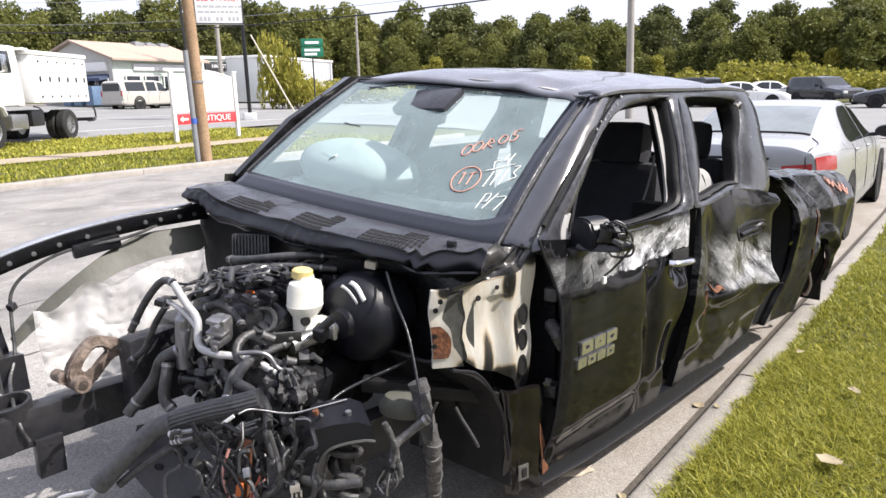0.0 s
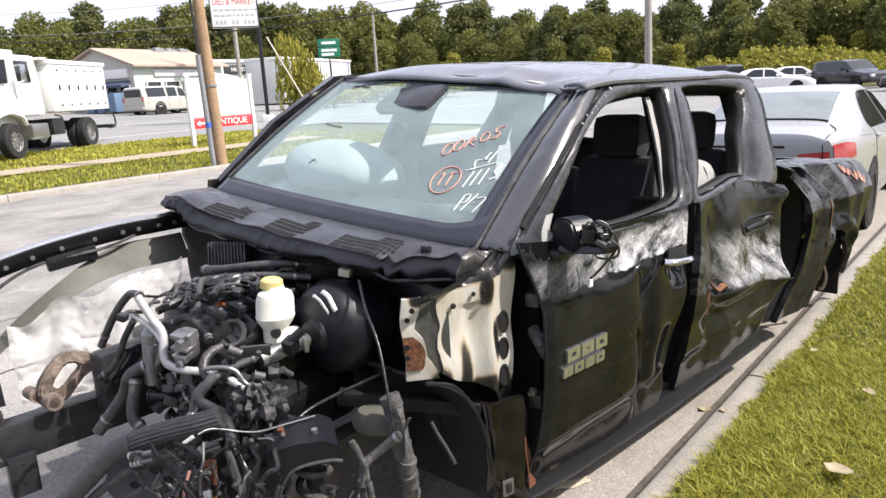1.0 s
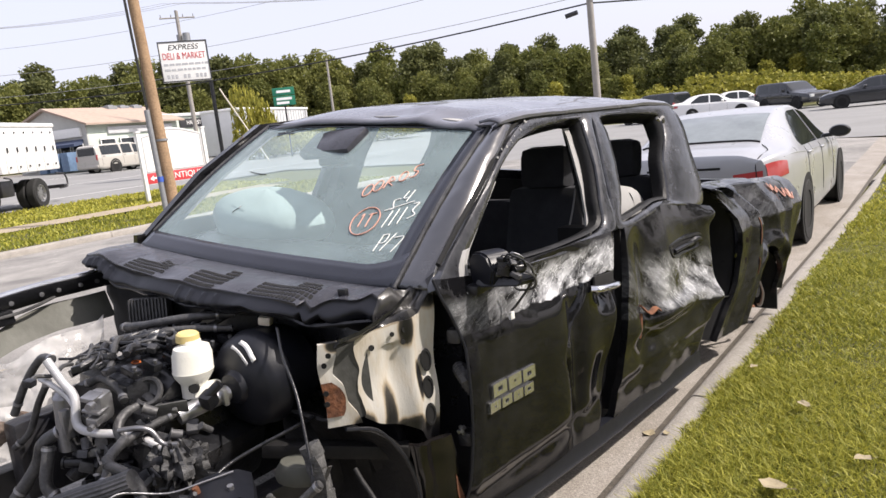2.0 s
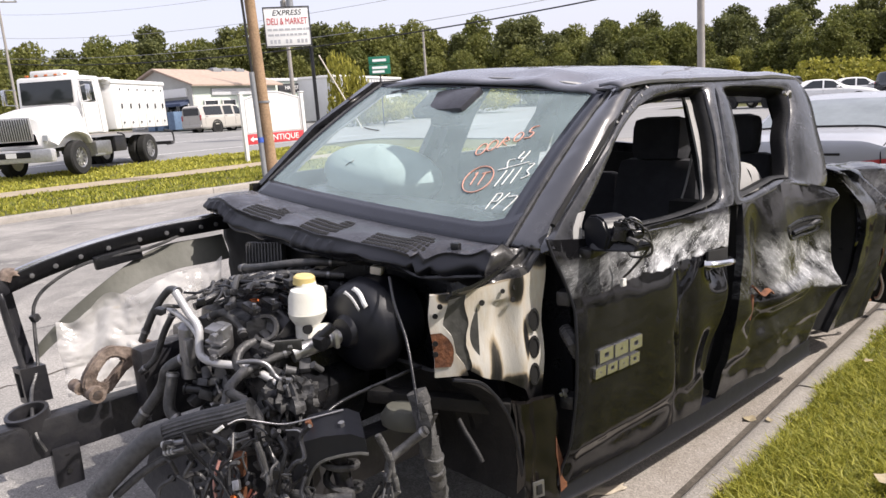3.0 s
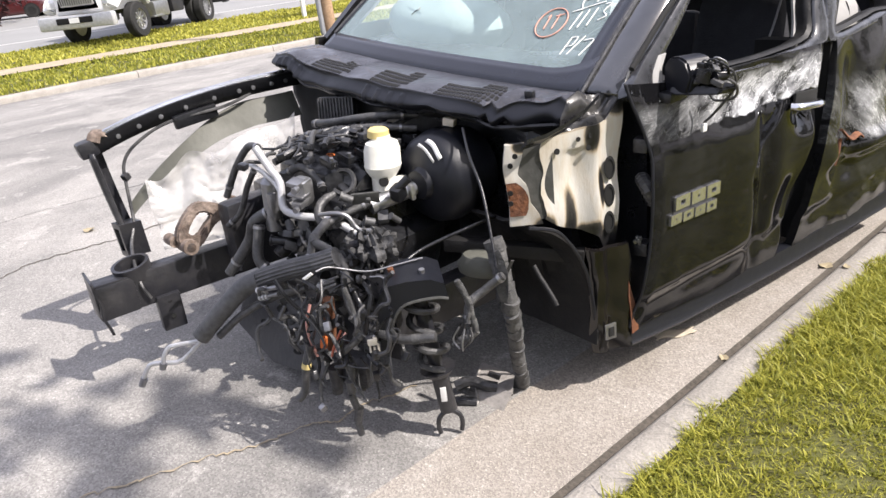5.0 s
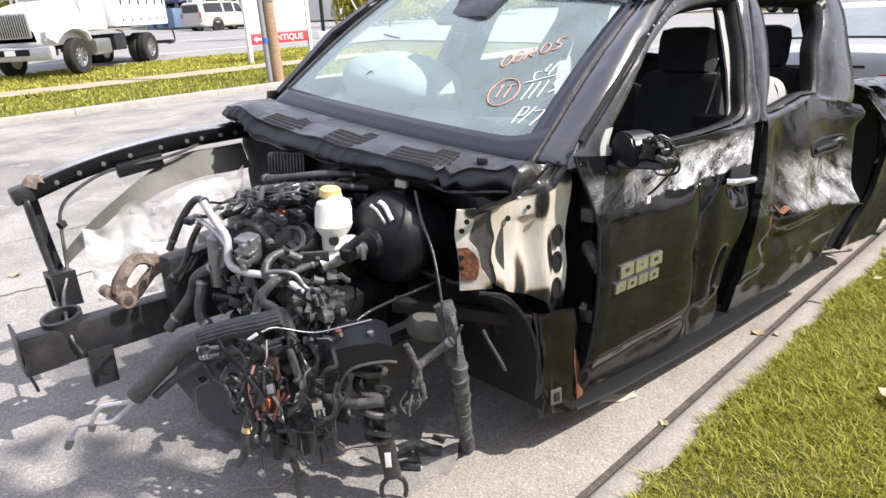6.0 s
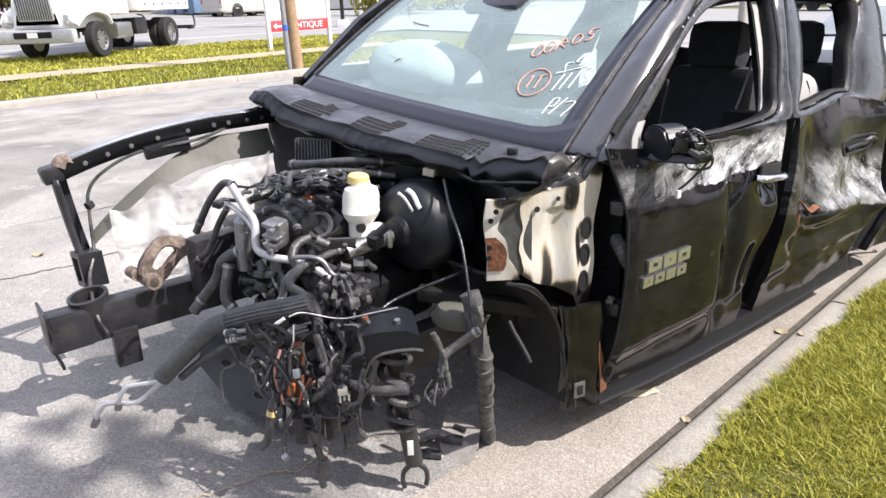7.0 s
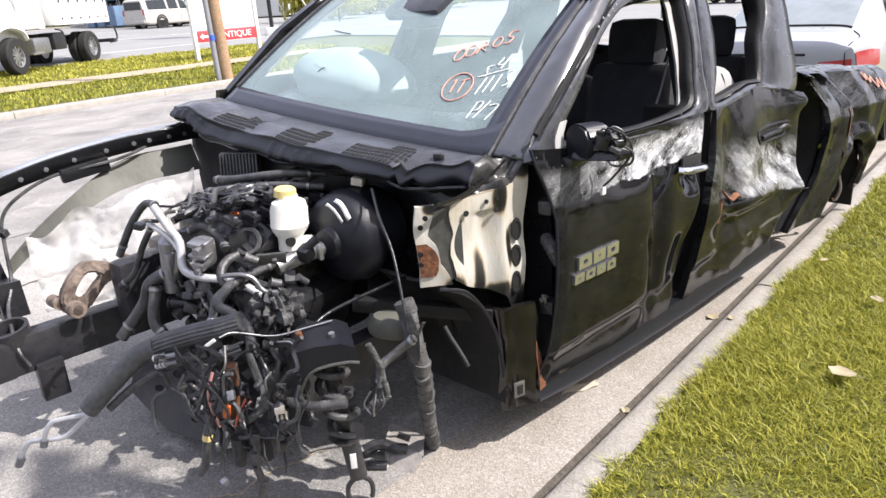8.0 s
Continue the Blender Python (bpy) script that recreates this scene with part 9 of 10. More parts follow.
# tall shop sign
ds = thing("pylon_sign", "tall white pylon sign with red and black lettering", "sign", facing(-29.1, 13.32, 0.42, 0.91))
base_z = place(-29.1, 13.32).z
part("sign_post", cyl(B(), (1.0, 0.15, -0.1), (1.0, 0.15, 4.3), 0.09, seg=12), M_BLACK, ds)
part("post_footing", box(B(), (1.0, 0.15, 0.12), (0.6, 0.6, 0.4), (0, 0, 0), 0.05), M_WALLWHITE, ds)
zc = 5.72 - base_z
face = part("sign_face", box(B(), (0, 0, zc), (2.14, 0.22, 1.80), (0, 0, 0), 0.02), M_SIGNWHITE, ds)
bm = B()
band(bm, [(-1.07, -0.112, zc - 0.9), (1.07, -0.112, zc - 0.9), (1.07, -0.112, zc + 0.9), (-1.07, -0.112, zc + 0.9)], [(-1.02, -0.112, zc - 0.85), (1.02, -0.112, zc - 0.85), (1.02, -0.112, zc + 0.85), (-1.02, -0.112, zc + 0.85)], (0, -0.02, 0))
part("sign_rim", bm, M_INK, ds)
lettering("sign_word", "EXPRESS", 0.34, M_INK, face, Matrix.Translation((0, -0.118, zc + 0.62)) @ UP, 0.004, 1.05, 0.25)
lettering("sign_word", "DELI & MARKET", 0.42, M_SIGNRED, face, Matrix.Translation((0, -0.118, zc + 0.23)) @ UP, 0.004, 0.64)
rng = random.Random(5)
for row, z in enumerate((zc - 0.12, zc - 0.36)):
    x = -0.92
    while x < 0.86:
        w = rng.uniform(0.08, 0.26)
        part("text_bar", box(B(), (x + w / 2, -0.116, z), (w, 0.008, 0.09)), M_GREYINK, face)
        x += w + 0.05
for k in range(10):
    if k not in (3, 6):
        part("text_bar", box(B(), (-0.80 + k * 0.178, -0.116, zc - 0.66), (0.11, 0.008, 0.17)), M_GREYINK, face)

# green road sign
gs = thing("road_sign", "small green and white road sign on a post", "sign", facing(-38.1, 23.9, 0.55, 0.83))
gz = place(-38.1, 23.9).z
part("post", cyl(B(), (0, 0.06, 0), (0, 0.06, 4.2 - gz + 0.3), 0.05, seg=8), M_FRAME, gs)
for z, h in ((4.85, 0.5), (4.25, 0.62)):
    part("sign_plate", box(B(), (0, 0, z - gz), (1.42, 0.03, h), (0, 0, 0), 0.01), M_SIGNGREEN, gs)
for z, w, x in ((4.85, 0.9, 0), (4.38, 1.0, 0.0), (4.12, 0.8, -0.1)):
    part("text_bar", box(B(), (x, -0.02, z - gz), (w, 0.01, 0.16)), M_SIGNWHITE, gs)


def utility_pole(x, y, h, r, mat, label, lean=(0, 0), arm=None, cans=0):
    p = place(x, y)
    ob = thing("utility_pole", label, "utility pole", Matrix.Translation(p))
    bm = B()
    tube(bm, [(0, 0, -0.3), (lean[0] * 0.33, lean[1] * 0.33, h * 0.33), (lean[0] * 0.66, lean[1] * 0.66, h * 0.66), (lean[0], lean[1], h)], r, 14, 5, r_end=r * 0.72)
    part("pole", bm, mat, ob)
    if arm:
        d = Vector((arm[0], arm[1], 0)).normalized()
        c = Vector((lean[0], lean[1], h - 0.5))
        bm = B()
        tube(bm, [c - d * 1.2, c + d * 1.2], 0.06, 6, 2)
        part("cross_arm", bm, mat, ob)
        for k in (-1.1, -0.4, 0.4, 1.1):
            part("insulator", cyl(B(), c + d * k, c + d * k + Vector((0, 0, 0.25)), 0.05, 0.03, seg=8), M_CONDUIT, ob)
    for k in range(cans):
        a = 2.1 * k + 0.6
        part("transformer", cyl(B(), (lean[0] + 0.5 * math.cos(a), lean[1] + 0.5 * math.sin(a), h - 2.6), (lean[0] + 0.5 * math.cos(a), lean[1] + 0.5 * math.sin(a), h - 1.6), 0.25, seg=14), M_CONDUIT, ob)
    return ob


wp = utility_pole(-13.64, 5.2, 10.5, 0.135, M_POLEWOOD, "tall brown wooden utility pole with a grey conduit", (-0.16, -0.18))
bm = B()
tube(bm, [(0.02, -0.22, -0.1), (0.0, -0.23, 1.2), (-0.03, -0.24, 2.5)], 0.065, 10, 4)
part("conduit", bm, M_CONDUIT, wp)
part("paint_band", cyl(B(), (0.014, -0.222, 0.86), (0.012, -0.223, 0.98), 0.068, seg=12), M_BLUEPEN, wp, "blue paint mark")
part("strap", cyl(B(), (-0.02, -0.02, 1.78), (-0.02, -0.02, 1.83), 0.14, seg=14), M_CONDUIT, wp)
part("riser_cable", tube(B(), [(-0.03, -0.22, 2.4), (-0.09, -0.27, 5.0), (-0.15, -0.33, 9.5)], 0.03, 6, 5), M_WIRE, wp)
rp = utility_pole(-15.0, 25.2, 10.0, 0.17, M_POLEGREY, "grey wooden utility pole with a street lamp", (-0.1, -0.1))
bm = B()
tube(bm, [(-0.07, -0.07, 6.3), (0.25, 0.15, 6.5), (0.45, 0.30, 6.75)], 0.035, 8, 5)
part("lamp_arm", bm, M_CONDUIT, rp)
bm = B()
lathe(bm, [(0.0, 0.25), (0.10, 0.24), (0.17, 0.12), (0.22, -0.08), (0.18, -0.2), (0.0, -0.24)], pose(0.62, 0.42, 6.95, 40, 20, 0) @ Matrix.Diagonal((1, 1, 1.4, 1)), 18)
part("lamp_head", bm, M_CONDUIT, rp)
part("service_box", cyl(B(), (-0.95, -0.65, 5.38), (-0.5, -0.35, 5.5), 0.10, seg=10), M_FRAME, rp)
utility_pole(-47.2, 21.8, 10.8, 0.17, M_POLEGREY, "far utility pole with a cross-arm and transformers", (0, 0), (0.42, 0.91), 2)
utility_pole(-57.2, 4.8, 10.0, 0.11, M_POLEGREY, "far utility pole with a cross-arm", (0, 0), (0.3, 0.95), 0)
utility_pole(-58.0, 42.0, 8.5, 0.15, M_POLEGREY, "slim far utility pole beside the woods", (0, 0))
tube_bm = B()
tube(tube_bm, [(-28.9, 14.7, 4.4), (-28.3, 16.4, 0.8)], 0.035, 6, 3)
tagged(part("guy_wire", tube_bm, M_CREAM), "pale guy-wire guard slanting beside the sign", "guy wire")


def wire(a, b, sag, r=0.02, mat=None):
    a, b = Vector(a), Vector(b)
    bm = B()
    tube(bm, [a.lerp(b, k / 10) - Vector((0, 0, sag * 4 * (k / 10) * (1 - k / 10))) for k in range(11)], r, 5, 2)
    return tagged(part("overhead_wire", bm, mat or M_WIRE), "overhead cable strung between the poles", "cable", group="overhead wires")


P_R = Vector((-15.1, 25.1, 0))
for h, r, sag in ((6.0, 0.035, 0.9), (6.35, 0.014, 0.8), (7.9, 0.012, 1.0), (9.6, 0.010, 1.1)):
    wire(P_R + Vector((0, 0, h)), (-63, 4.8 - 1.0, h + 1.2), sag * 1.4, r, M_WIRE if r > 0.02 else M_WIREGREY)
    wire(P_R + Vector((0, 0, h)), (14.0, 46.0, h + 1.0), sag, r, M_WIRE if r > 0.013 else M_WIREGREY)
for dx in (-0.9, 0.0, 0.9):
    wire((-47.2 + 0.42 * dx, 21.8 + 0.91 * dx, 12.1), (-20.0 + dx, 52.0, 12.5), 1.2, 0.012, M_WIREGREY)
    wire((-47.2 + 0.42 * dx, 21.8 + 0.91 * dx, 12.1), (-57.2 + 0.3 * dx, 4.8 + 0.95 * dx, 11.6), 0.6, 0.012, M_WIREGREY)
    wire((-57.2 + 0.3 * dx, 4.8 + 0.95 * dx, 11.6), (-60.0 + 0.3 * dx, -25.0, 11.6), 0.8, 0.012, M_WIREGREY)

# ---- shops ----
SHOP = Matrix.Translation((-50.0, 15.2, 1.2)) @ Matrix.Rotation(math.atan2(0.907, -0.42), 4, 'Z')
shop = thing("shop_building", "low pale green shop with a brown shingle gable roof", "building", SHOP)
part("wall", box(B(), (4.5, 3.5, 1.55), (9.0, 7.0, 3.3), (0, 0, 0), 0.02), M_MINT, shop)
bm = B()
prism(bm, [(-0.4, -0.5, 3.15), (-0.4, 3.5, 4.55), (-0.4, 7.5, 3.15), (-0.4, 7.5, 3.02), (-0.4, 3.5, 4.40), (-0.4, -0.5, 3.02)], (9.8, 0, 0))
part("roof", bm, M_SHINGLE, shop)
bm = B()
prism(bm, [(-0.06, 0.0, 0.0), (-0.06, 0.0, 3.1), (-0.06, 3.5, 4.38), (-0.06, 7.0, 3.1), (-0.06, 7.0, 0.0)], (0.1, 0, 0))
part("gable", bm, M_GABLE, shop)
part("awning", prism(B(), [(0, 0.4, 2.15), (-0.9, 0.4, 1.85), (-0.9, 0.4, 1.65), (0, 0.4, 1.8)], (0, 4.2, 0)), M_AWNING, shop, "dark blue awning")
part("fascia_sign", box(B(), (-0.16, 2.4, 2.62), (0.2, 4.0, 0.62), (0, 0, 0), 0.02), M_SIGNWHITE, shop)
part("sign_band", box(B(), (5.0, -0.08, 2.6), (6.5, 0.12, 0.5), (0, 0, 0), 0.02), M_WALLWHITE, shop)
for y in (0.9, 2.1, 3.3, 4.5, 5.9):
    w = part("shop_window", box(B(), (-0.08, y, 1.0), (0.12, 0.95, 1.55), (0, 0, 0), 0.01), M_TINT, shop)
    part("window_frame", band(B(), [(-0.15, y - 0.54, 0.2), (-0.15, y + 0.54, 0.2), (-0.15, y + 0.54, 1.82), (-0.15, y - 0.54, 1.82)], [(-0.15, y - 0.46, 0.28), (-0.15, y + 0.46, 0.28), (-0.15, y + 0.46, 1.74), (-0.15, y - 0.46, 1.74)], (-0.05, 0, 0)), M_WHITEWOOD, w)
for x in (1.6, 3.4, 5.2, 7.0):
    w = part("shop_window", box(B(), (x, -0.03, 1.2), (1.3, 0.12, 1.6), (0, 0, 0), 0.01), M_TINT, shop)
    part("window_frame", band(B(), [(x - 0.7, -0.1, 0.36), (x + 0.7, -0.1, 0.36), (x + 0.7, -0.1, 2.04), (x - 0.7, -0.1, 2.04)], [(x - 0.62, -0.1, 0.44), (x + 0.62, -0.1, 0.44), (x + 0.62, -0.1, 1.96), (x - 0.62, -0.1, 1.96)], (0, -0.06, 0)), M_WHITEWOOD, w)
for x in (1.0, 2.2, 3.2):
    tagged(part("ice_chest", box(B(), (0, 0, 0.65), (0.9, 0.7, 1.3), (0, 0, 0), 0.05), M_BLUE, m=SHOP @ Matrix.Translation((-0.95, x, 0))), "blue and white chest before the shop", "chest", group="chests before the shop")
for x, y in ((5.6, 3.3), (7.0, 3.5), (8.3, 3.4)):
    bm = B()
    box(bm, (0, 0, 0.2), (0.9, 0.8, 0.55), (0, 0, 0), 0.05)
    cyl(bm, (0, 0, 0.45), (0, 0, 0.55), 0.3, seg=16)
    tagged(part("roof_unit", bm, M_CONDUIT, m=SHOP @ Matrix.Translation((x, y, 4.15))), "grey metal air-conditioning unit on the roof", "roof unit", group="roof units")
ANNEX = Matrix.Translation((-55.0, 24.2, 1.15)) @ Matrix.Rotation(math.atan2(0.96, -0.28), 4, 'Z')
annex = thing("salon_building", "flat-roofed pale green salon beside the shop", "building", ANNEX)
part("wall", box(B(), (0.6, 4.5, 1.7), (7.2, 9.0, 3.6), (0, 0, 0), 0.02), M_MINT, annex)
part("roof_edge", box(B(), (0.6, 4.5, 3.6), (7.5, 9.3, 0.25), (0, 0, 0), 0.03), M_WALLWHITE, annex)
sb = part("sign_board", box(B(), (1.6, -0.06, 2.9), (3.4, 0.14, 0.75), (0, 0, 0), 0.02), M_INK, annex)
lettering("sign_word", "HAIR STUDIO", 0.46, M_SIGNWHITE, sb, Matrix.Translation((1.9, -0.14, 2.9)) @ UP, 0.006, 0.95)
for x in (-1.8, 0.2, 2.6):
    w = part("shop_window", box(B(), (x, -0.03, 1.2), (1.1, 0.1, 1.9), (0, 0, 0), 0.01), M_TINT, annex)
    part("window_frame", band(B(), [(x - 0.62, -0.09, 0.2), (x + 0.62, -0.09, 0.2), (x + 0.62, -0.09, 2.2), (x - 0.62, -0.09, 2.2)], [(x - 0.54, -0.09, 0.28), (x + 0.54, -0.09, 0.28), (x + 0.54, -0.09, 2.12), (x - 0.54, -0.09, 2.12)], (0, -0.06, 0)), M_WHITEWOOD, w)
HALL = Matrix.Translation((-52.6, 28.2, 1.1)) @ Matrix.Rotation(math.atan2(0.83, -0.55), 4, 'Z')
hall = thing("storage_hall", "plain pale metal storage hall with ribbed walls", "building", HALL)
part("wall", box(B(), (7.5, 5.0, 1.8), (15.0, 10.0, 3.7), (0, 0, 0), 0.02), M_WALLWHITE, hall)
part("roof_edge", box(B(), (7.5, 5.0, 3.7), (15.2, 10.2, 0.2), (0, 0, 0), 0.03), M_SIGNWHITE, hall)
for k in range(24):
    part("wall_rib", box(B(), (0.3 + k * 0.62, -0.03, 1.75), (0.06, 0.06, 3.5)), M_WALLWHITE, hall)


# ---- trees ----
def crown(seed, lobes, count, size):
    """Leaf sprays scattered over a few uneven lobes, as triangles."""
    r = np.random.RandomState(seed)
    P = []
    per = max(1, count // len(lobes))
    for cx, cy, cz, rx, ry, rz in lobes:
        d = r.normal(size=(per, 3))
        d /= np.linalg.norm(d, axis=1)[:, None]
        k = 0.55 + 0.5 * r.rand(per) ** 0.6
        wob = 1 + 0.28 * np.sin(d[:, 0] * 5 + seed) * np.cos(d[:, 2] * 6 + seed * 2)
        c = np.stack([cx + d[:, 0] * rx * k * wob, cy + d[:, 1] * ry * k * wob, cz + d[:, 2] * rz * k * wob], 1)
        a = r.normal(size=(per, 3)) + d * 0.3
        a /= np.linalg.norm(a, axis=1)[:, None]
        b = np.cross(a, r.normal(size=(per, 3)))
        b /= np.linalg.norm(b, axis=1)[:, None]
        s = (size * (0.5 + r.rand(per)))[:, None]
        P.append(np.stack([c - a * s - b * s * 0.6, c + a * s - b * s * 0.4, c + a * s * 0.1 + b * s * 1.0], 1))
    return np.concatenate(P)


def tree(name, label, seed, h, w, mat, count=1800, size=0.34, trunk=0.16, low=0.25, pine=False):
    r = random.Random(seed)
    ob = thing(name, label, "tree")
    bm = B()
    top = h * 0.8
    tube(bm, [(0, 0, -0.3), (r.uniform(-.2, .2), r.uniform(-.2, .2), top * 0.4), (r.uniform(-.4, .4), r.uniform(-.4, .4), top)], trunk, 8, 4, r_end=trunk * 0.25)
    for k in range(7):
        a = r.uniform(0, 6.28)
        z0 = lerp(low * h, top, k / 7)
        q = w * r.uniform(0.3, 0.6) * (1 - 0.5 * k / 7)
        tube(bm, [(0, 0, z0), (q * 0.5 * math.cos(a), q * 0.5 * math.sin(a), z0 + 0.5), (q * math.cos(a), q * math.sin(a), z0 + 1.3)], trunk * 0.35, 5, 3, r_end=trunk * 0.08)
    part("trunk", bm, M_BARK, ob)
    lobes = []
    n_ = 15
    for k in range(n_):
        t = k / (n_ - 1)
        z = lerp(low * h, h * 0.93, t)
        env = (math.sin(math.pi * min(1, 0.18 + 0.82 * t) ** 0.8) if not pine else (1.05 - t)) * w * 0.5
        a = k * 2.4 + r.uniform(-0.5, 0.5)
        q = env * r.uniform(0.3, 0.75)
        s = w * r.uniform(0.14, 0.26)
        lobes.append((q * math.cos(a), q * math.sin(a), z, s, s, s * r.uniform(0.6, 0.95)))
    quads("crown", crown(seed, lobes, count, size), mat, ob)
    return ob


kinds = [tree("tree", "tall dark green tree in the far woods", 3, 12.0, 7.5, M_LEAF_DARK, 5200, 0.20),
         tree("tree", "broad green leafy tree in the far woods", 7, 11.0, 8.0, M_LEAF, 5200, 0.20),
         tree("tree", "slender pine rising over the far woods", 11, 14.0, 5.5, M_LEAF_DARK, 4000, 0.19, low=0.42, pine=True),
         tree("tree", "green tree with a rounded crown at the wood's edge", 15, 9.0, 7.0, M_LEAF, 4600, 0.18, low=0.12),
         tree("tree", "yellowish green young tree at the wood's edge", 19, 7.0, 5.5, M_LEAF_LIGHT, 3600, 0.16, low=0.08)]
rng = random.Random(77)
put = [0, 0, 0, 0, 0]
# Camera's stand: woods, plum and shrubs are placed by view angle from here.
EYE_STAND = (2.4, -1.8)


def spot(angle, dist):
    return EYE_STAND[0] + dist * math.cos(radians(angle)), EYE_STAND[1] + dist * math.sin(radians(angle))


def set_tree(k, x, y, s, sz=None):
    m = Matrix.Translation(place(x, y)) @ Matrix.Rotation(rng.uniform(0, 6.28), 4, 'Z')
    if put[k] == 0:
        ob = kinds[k]
        ob.matrix_world = m
    else:
        ob = copy_thing(kinds[k], m)
    put[k] += 1
    ob.scale = (s, s, sz or s)
    ob["group"] = "far woods"


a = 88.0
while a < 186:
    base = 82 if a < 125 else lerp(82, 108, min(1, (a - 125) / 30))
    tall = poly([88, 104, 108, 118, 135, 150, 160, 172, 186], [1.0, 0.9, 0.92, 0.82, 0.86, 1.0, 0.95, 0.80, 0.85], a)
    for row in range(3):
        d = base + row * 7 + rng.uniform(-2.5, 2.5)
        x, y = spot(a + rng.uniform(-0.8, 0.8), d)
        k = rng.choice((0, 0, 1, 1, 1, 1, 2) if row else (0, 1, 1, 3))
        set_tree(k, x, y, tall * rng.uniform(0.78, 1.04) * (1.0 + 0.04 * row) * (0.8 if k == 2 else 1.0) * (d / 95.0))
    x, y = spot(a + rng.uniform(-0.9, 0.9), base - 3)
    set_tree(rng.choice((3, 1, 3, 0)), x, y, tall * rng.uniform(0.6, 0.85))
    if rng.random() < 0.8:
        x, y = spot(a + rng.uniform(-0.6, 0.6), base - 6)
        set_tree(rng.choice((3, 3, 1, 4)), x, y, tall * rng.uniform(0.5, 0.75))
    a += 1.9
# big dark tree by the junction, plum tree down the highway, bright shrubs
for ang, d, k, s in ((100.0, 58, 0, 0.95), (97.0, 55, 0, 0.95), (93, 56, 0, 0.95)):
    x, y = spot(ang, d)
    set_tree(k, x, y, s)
plum = tree("tree", "dark purple-leaved plum tree beside the far road", 23, 7.0, 7.0, M_LEAF_PURPLE, 5200, 0.14, low=0.2)
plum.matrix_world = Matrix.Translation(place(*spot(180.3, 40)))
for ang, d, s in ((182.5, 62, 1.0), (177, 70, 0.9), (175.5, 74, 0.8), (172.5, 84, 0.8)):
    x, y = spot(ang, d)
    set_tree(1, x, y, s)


def shrub(name, label, seed, w, h, mat, count, size):
    ob = thing(name, label, "shrub")
    r = random.Random(seed)
    lobes = [(r.uniform(-w, w) * 0.4, r.uniform(-w, w) * 0.25, h * r.uniform(0.2, 0.7), w * r.uniform(0.14, 0.25), w * r.uniform(0.14, 0.2), h * r.uniform(0.15, 0.30)) for k in range(12)]
    quads("foliage", crown(seed, lobes, count, size), mat, ob)
    bm = B()
    for k in range(6):
        tube(bm, [(r.uniform(-.2, .2), r.uniform(-.2, .2), -0.1), (r.uniform(-w, w) * 0.3, r.uniform(-w, w) * 0.2, h * 0.6)], 0.03, 5, 3)
    part("stems", bm, M_BARK, ob)
    return ob


sh = shrub("shrub", "bright yellow-green wild shrub", 31, 7.0, 3.0, M_LEAF_LIGHT, 3000, 0.14)
sh["group"] = "wild shrubs"
first_one = True
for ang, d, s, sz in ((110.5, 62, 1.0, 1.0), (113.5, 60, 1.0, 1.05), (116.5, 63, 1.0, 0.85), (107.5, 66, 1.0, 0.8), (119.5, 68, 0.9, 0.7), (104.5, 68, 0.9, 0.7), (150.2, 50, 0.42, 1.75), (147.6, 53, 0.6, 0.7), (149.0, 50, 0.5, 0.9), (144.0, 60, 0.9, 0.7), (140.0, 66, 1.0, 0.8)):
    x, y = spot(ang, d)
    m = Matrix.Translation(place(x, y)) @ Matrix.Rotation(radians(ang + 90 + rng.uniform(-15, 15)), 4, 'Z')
    ob = sh if first_one else copy_thing(sh, m)
    if first_one:
        ob.matrix_world = m
    first_one = False
    ob.scale = (s, s, sz)

# trees over the near lawn, behind the eye: they shade the road and show in the paint
for x, y, k, s in ((12.5, -3.5, 1, 0.85), (13.0, 6.0, 0, 0.85), (12.0, 14.0, 1, 0.9), (10.5, 22.0, 0, 0.9), (15.0, -9.0, 0, 0.9), (6.0, -16.0, 1, 0.9), (-8.0, -30.0, 0, 0.9), (-22.0, -34.0, 1, 0.9), (-36, -30, 0, 0.9)):
    set_tree(k, x, y, s)


shade = tree("tree", "slim green shade tree on the lawn", 41, 9.5, 3.2, M_LEAF, 620, 0.15, trunk=0.10, low=0.62)
shade.matrix_world = Matrix.Translation(place(5.0, 0.5))


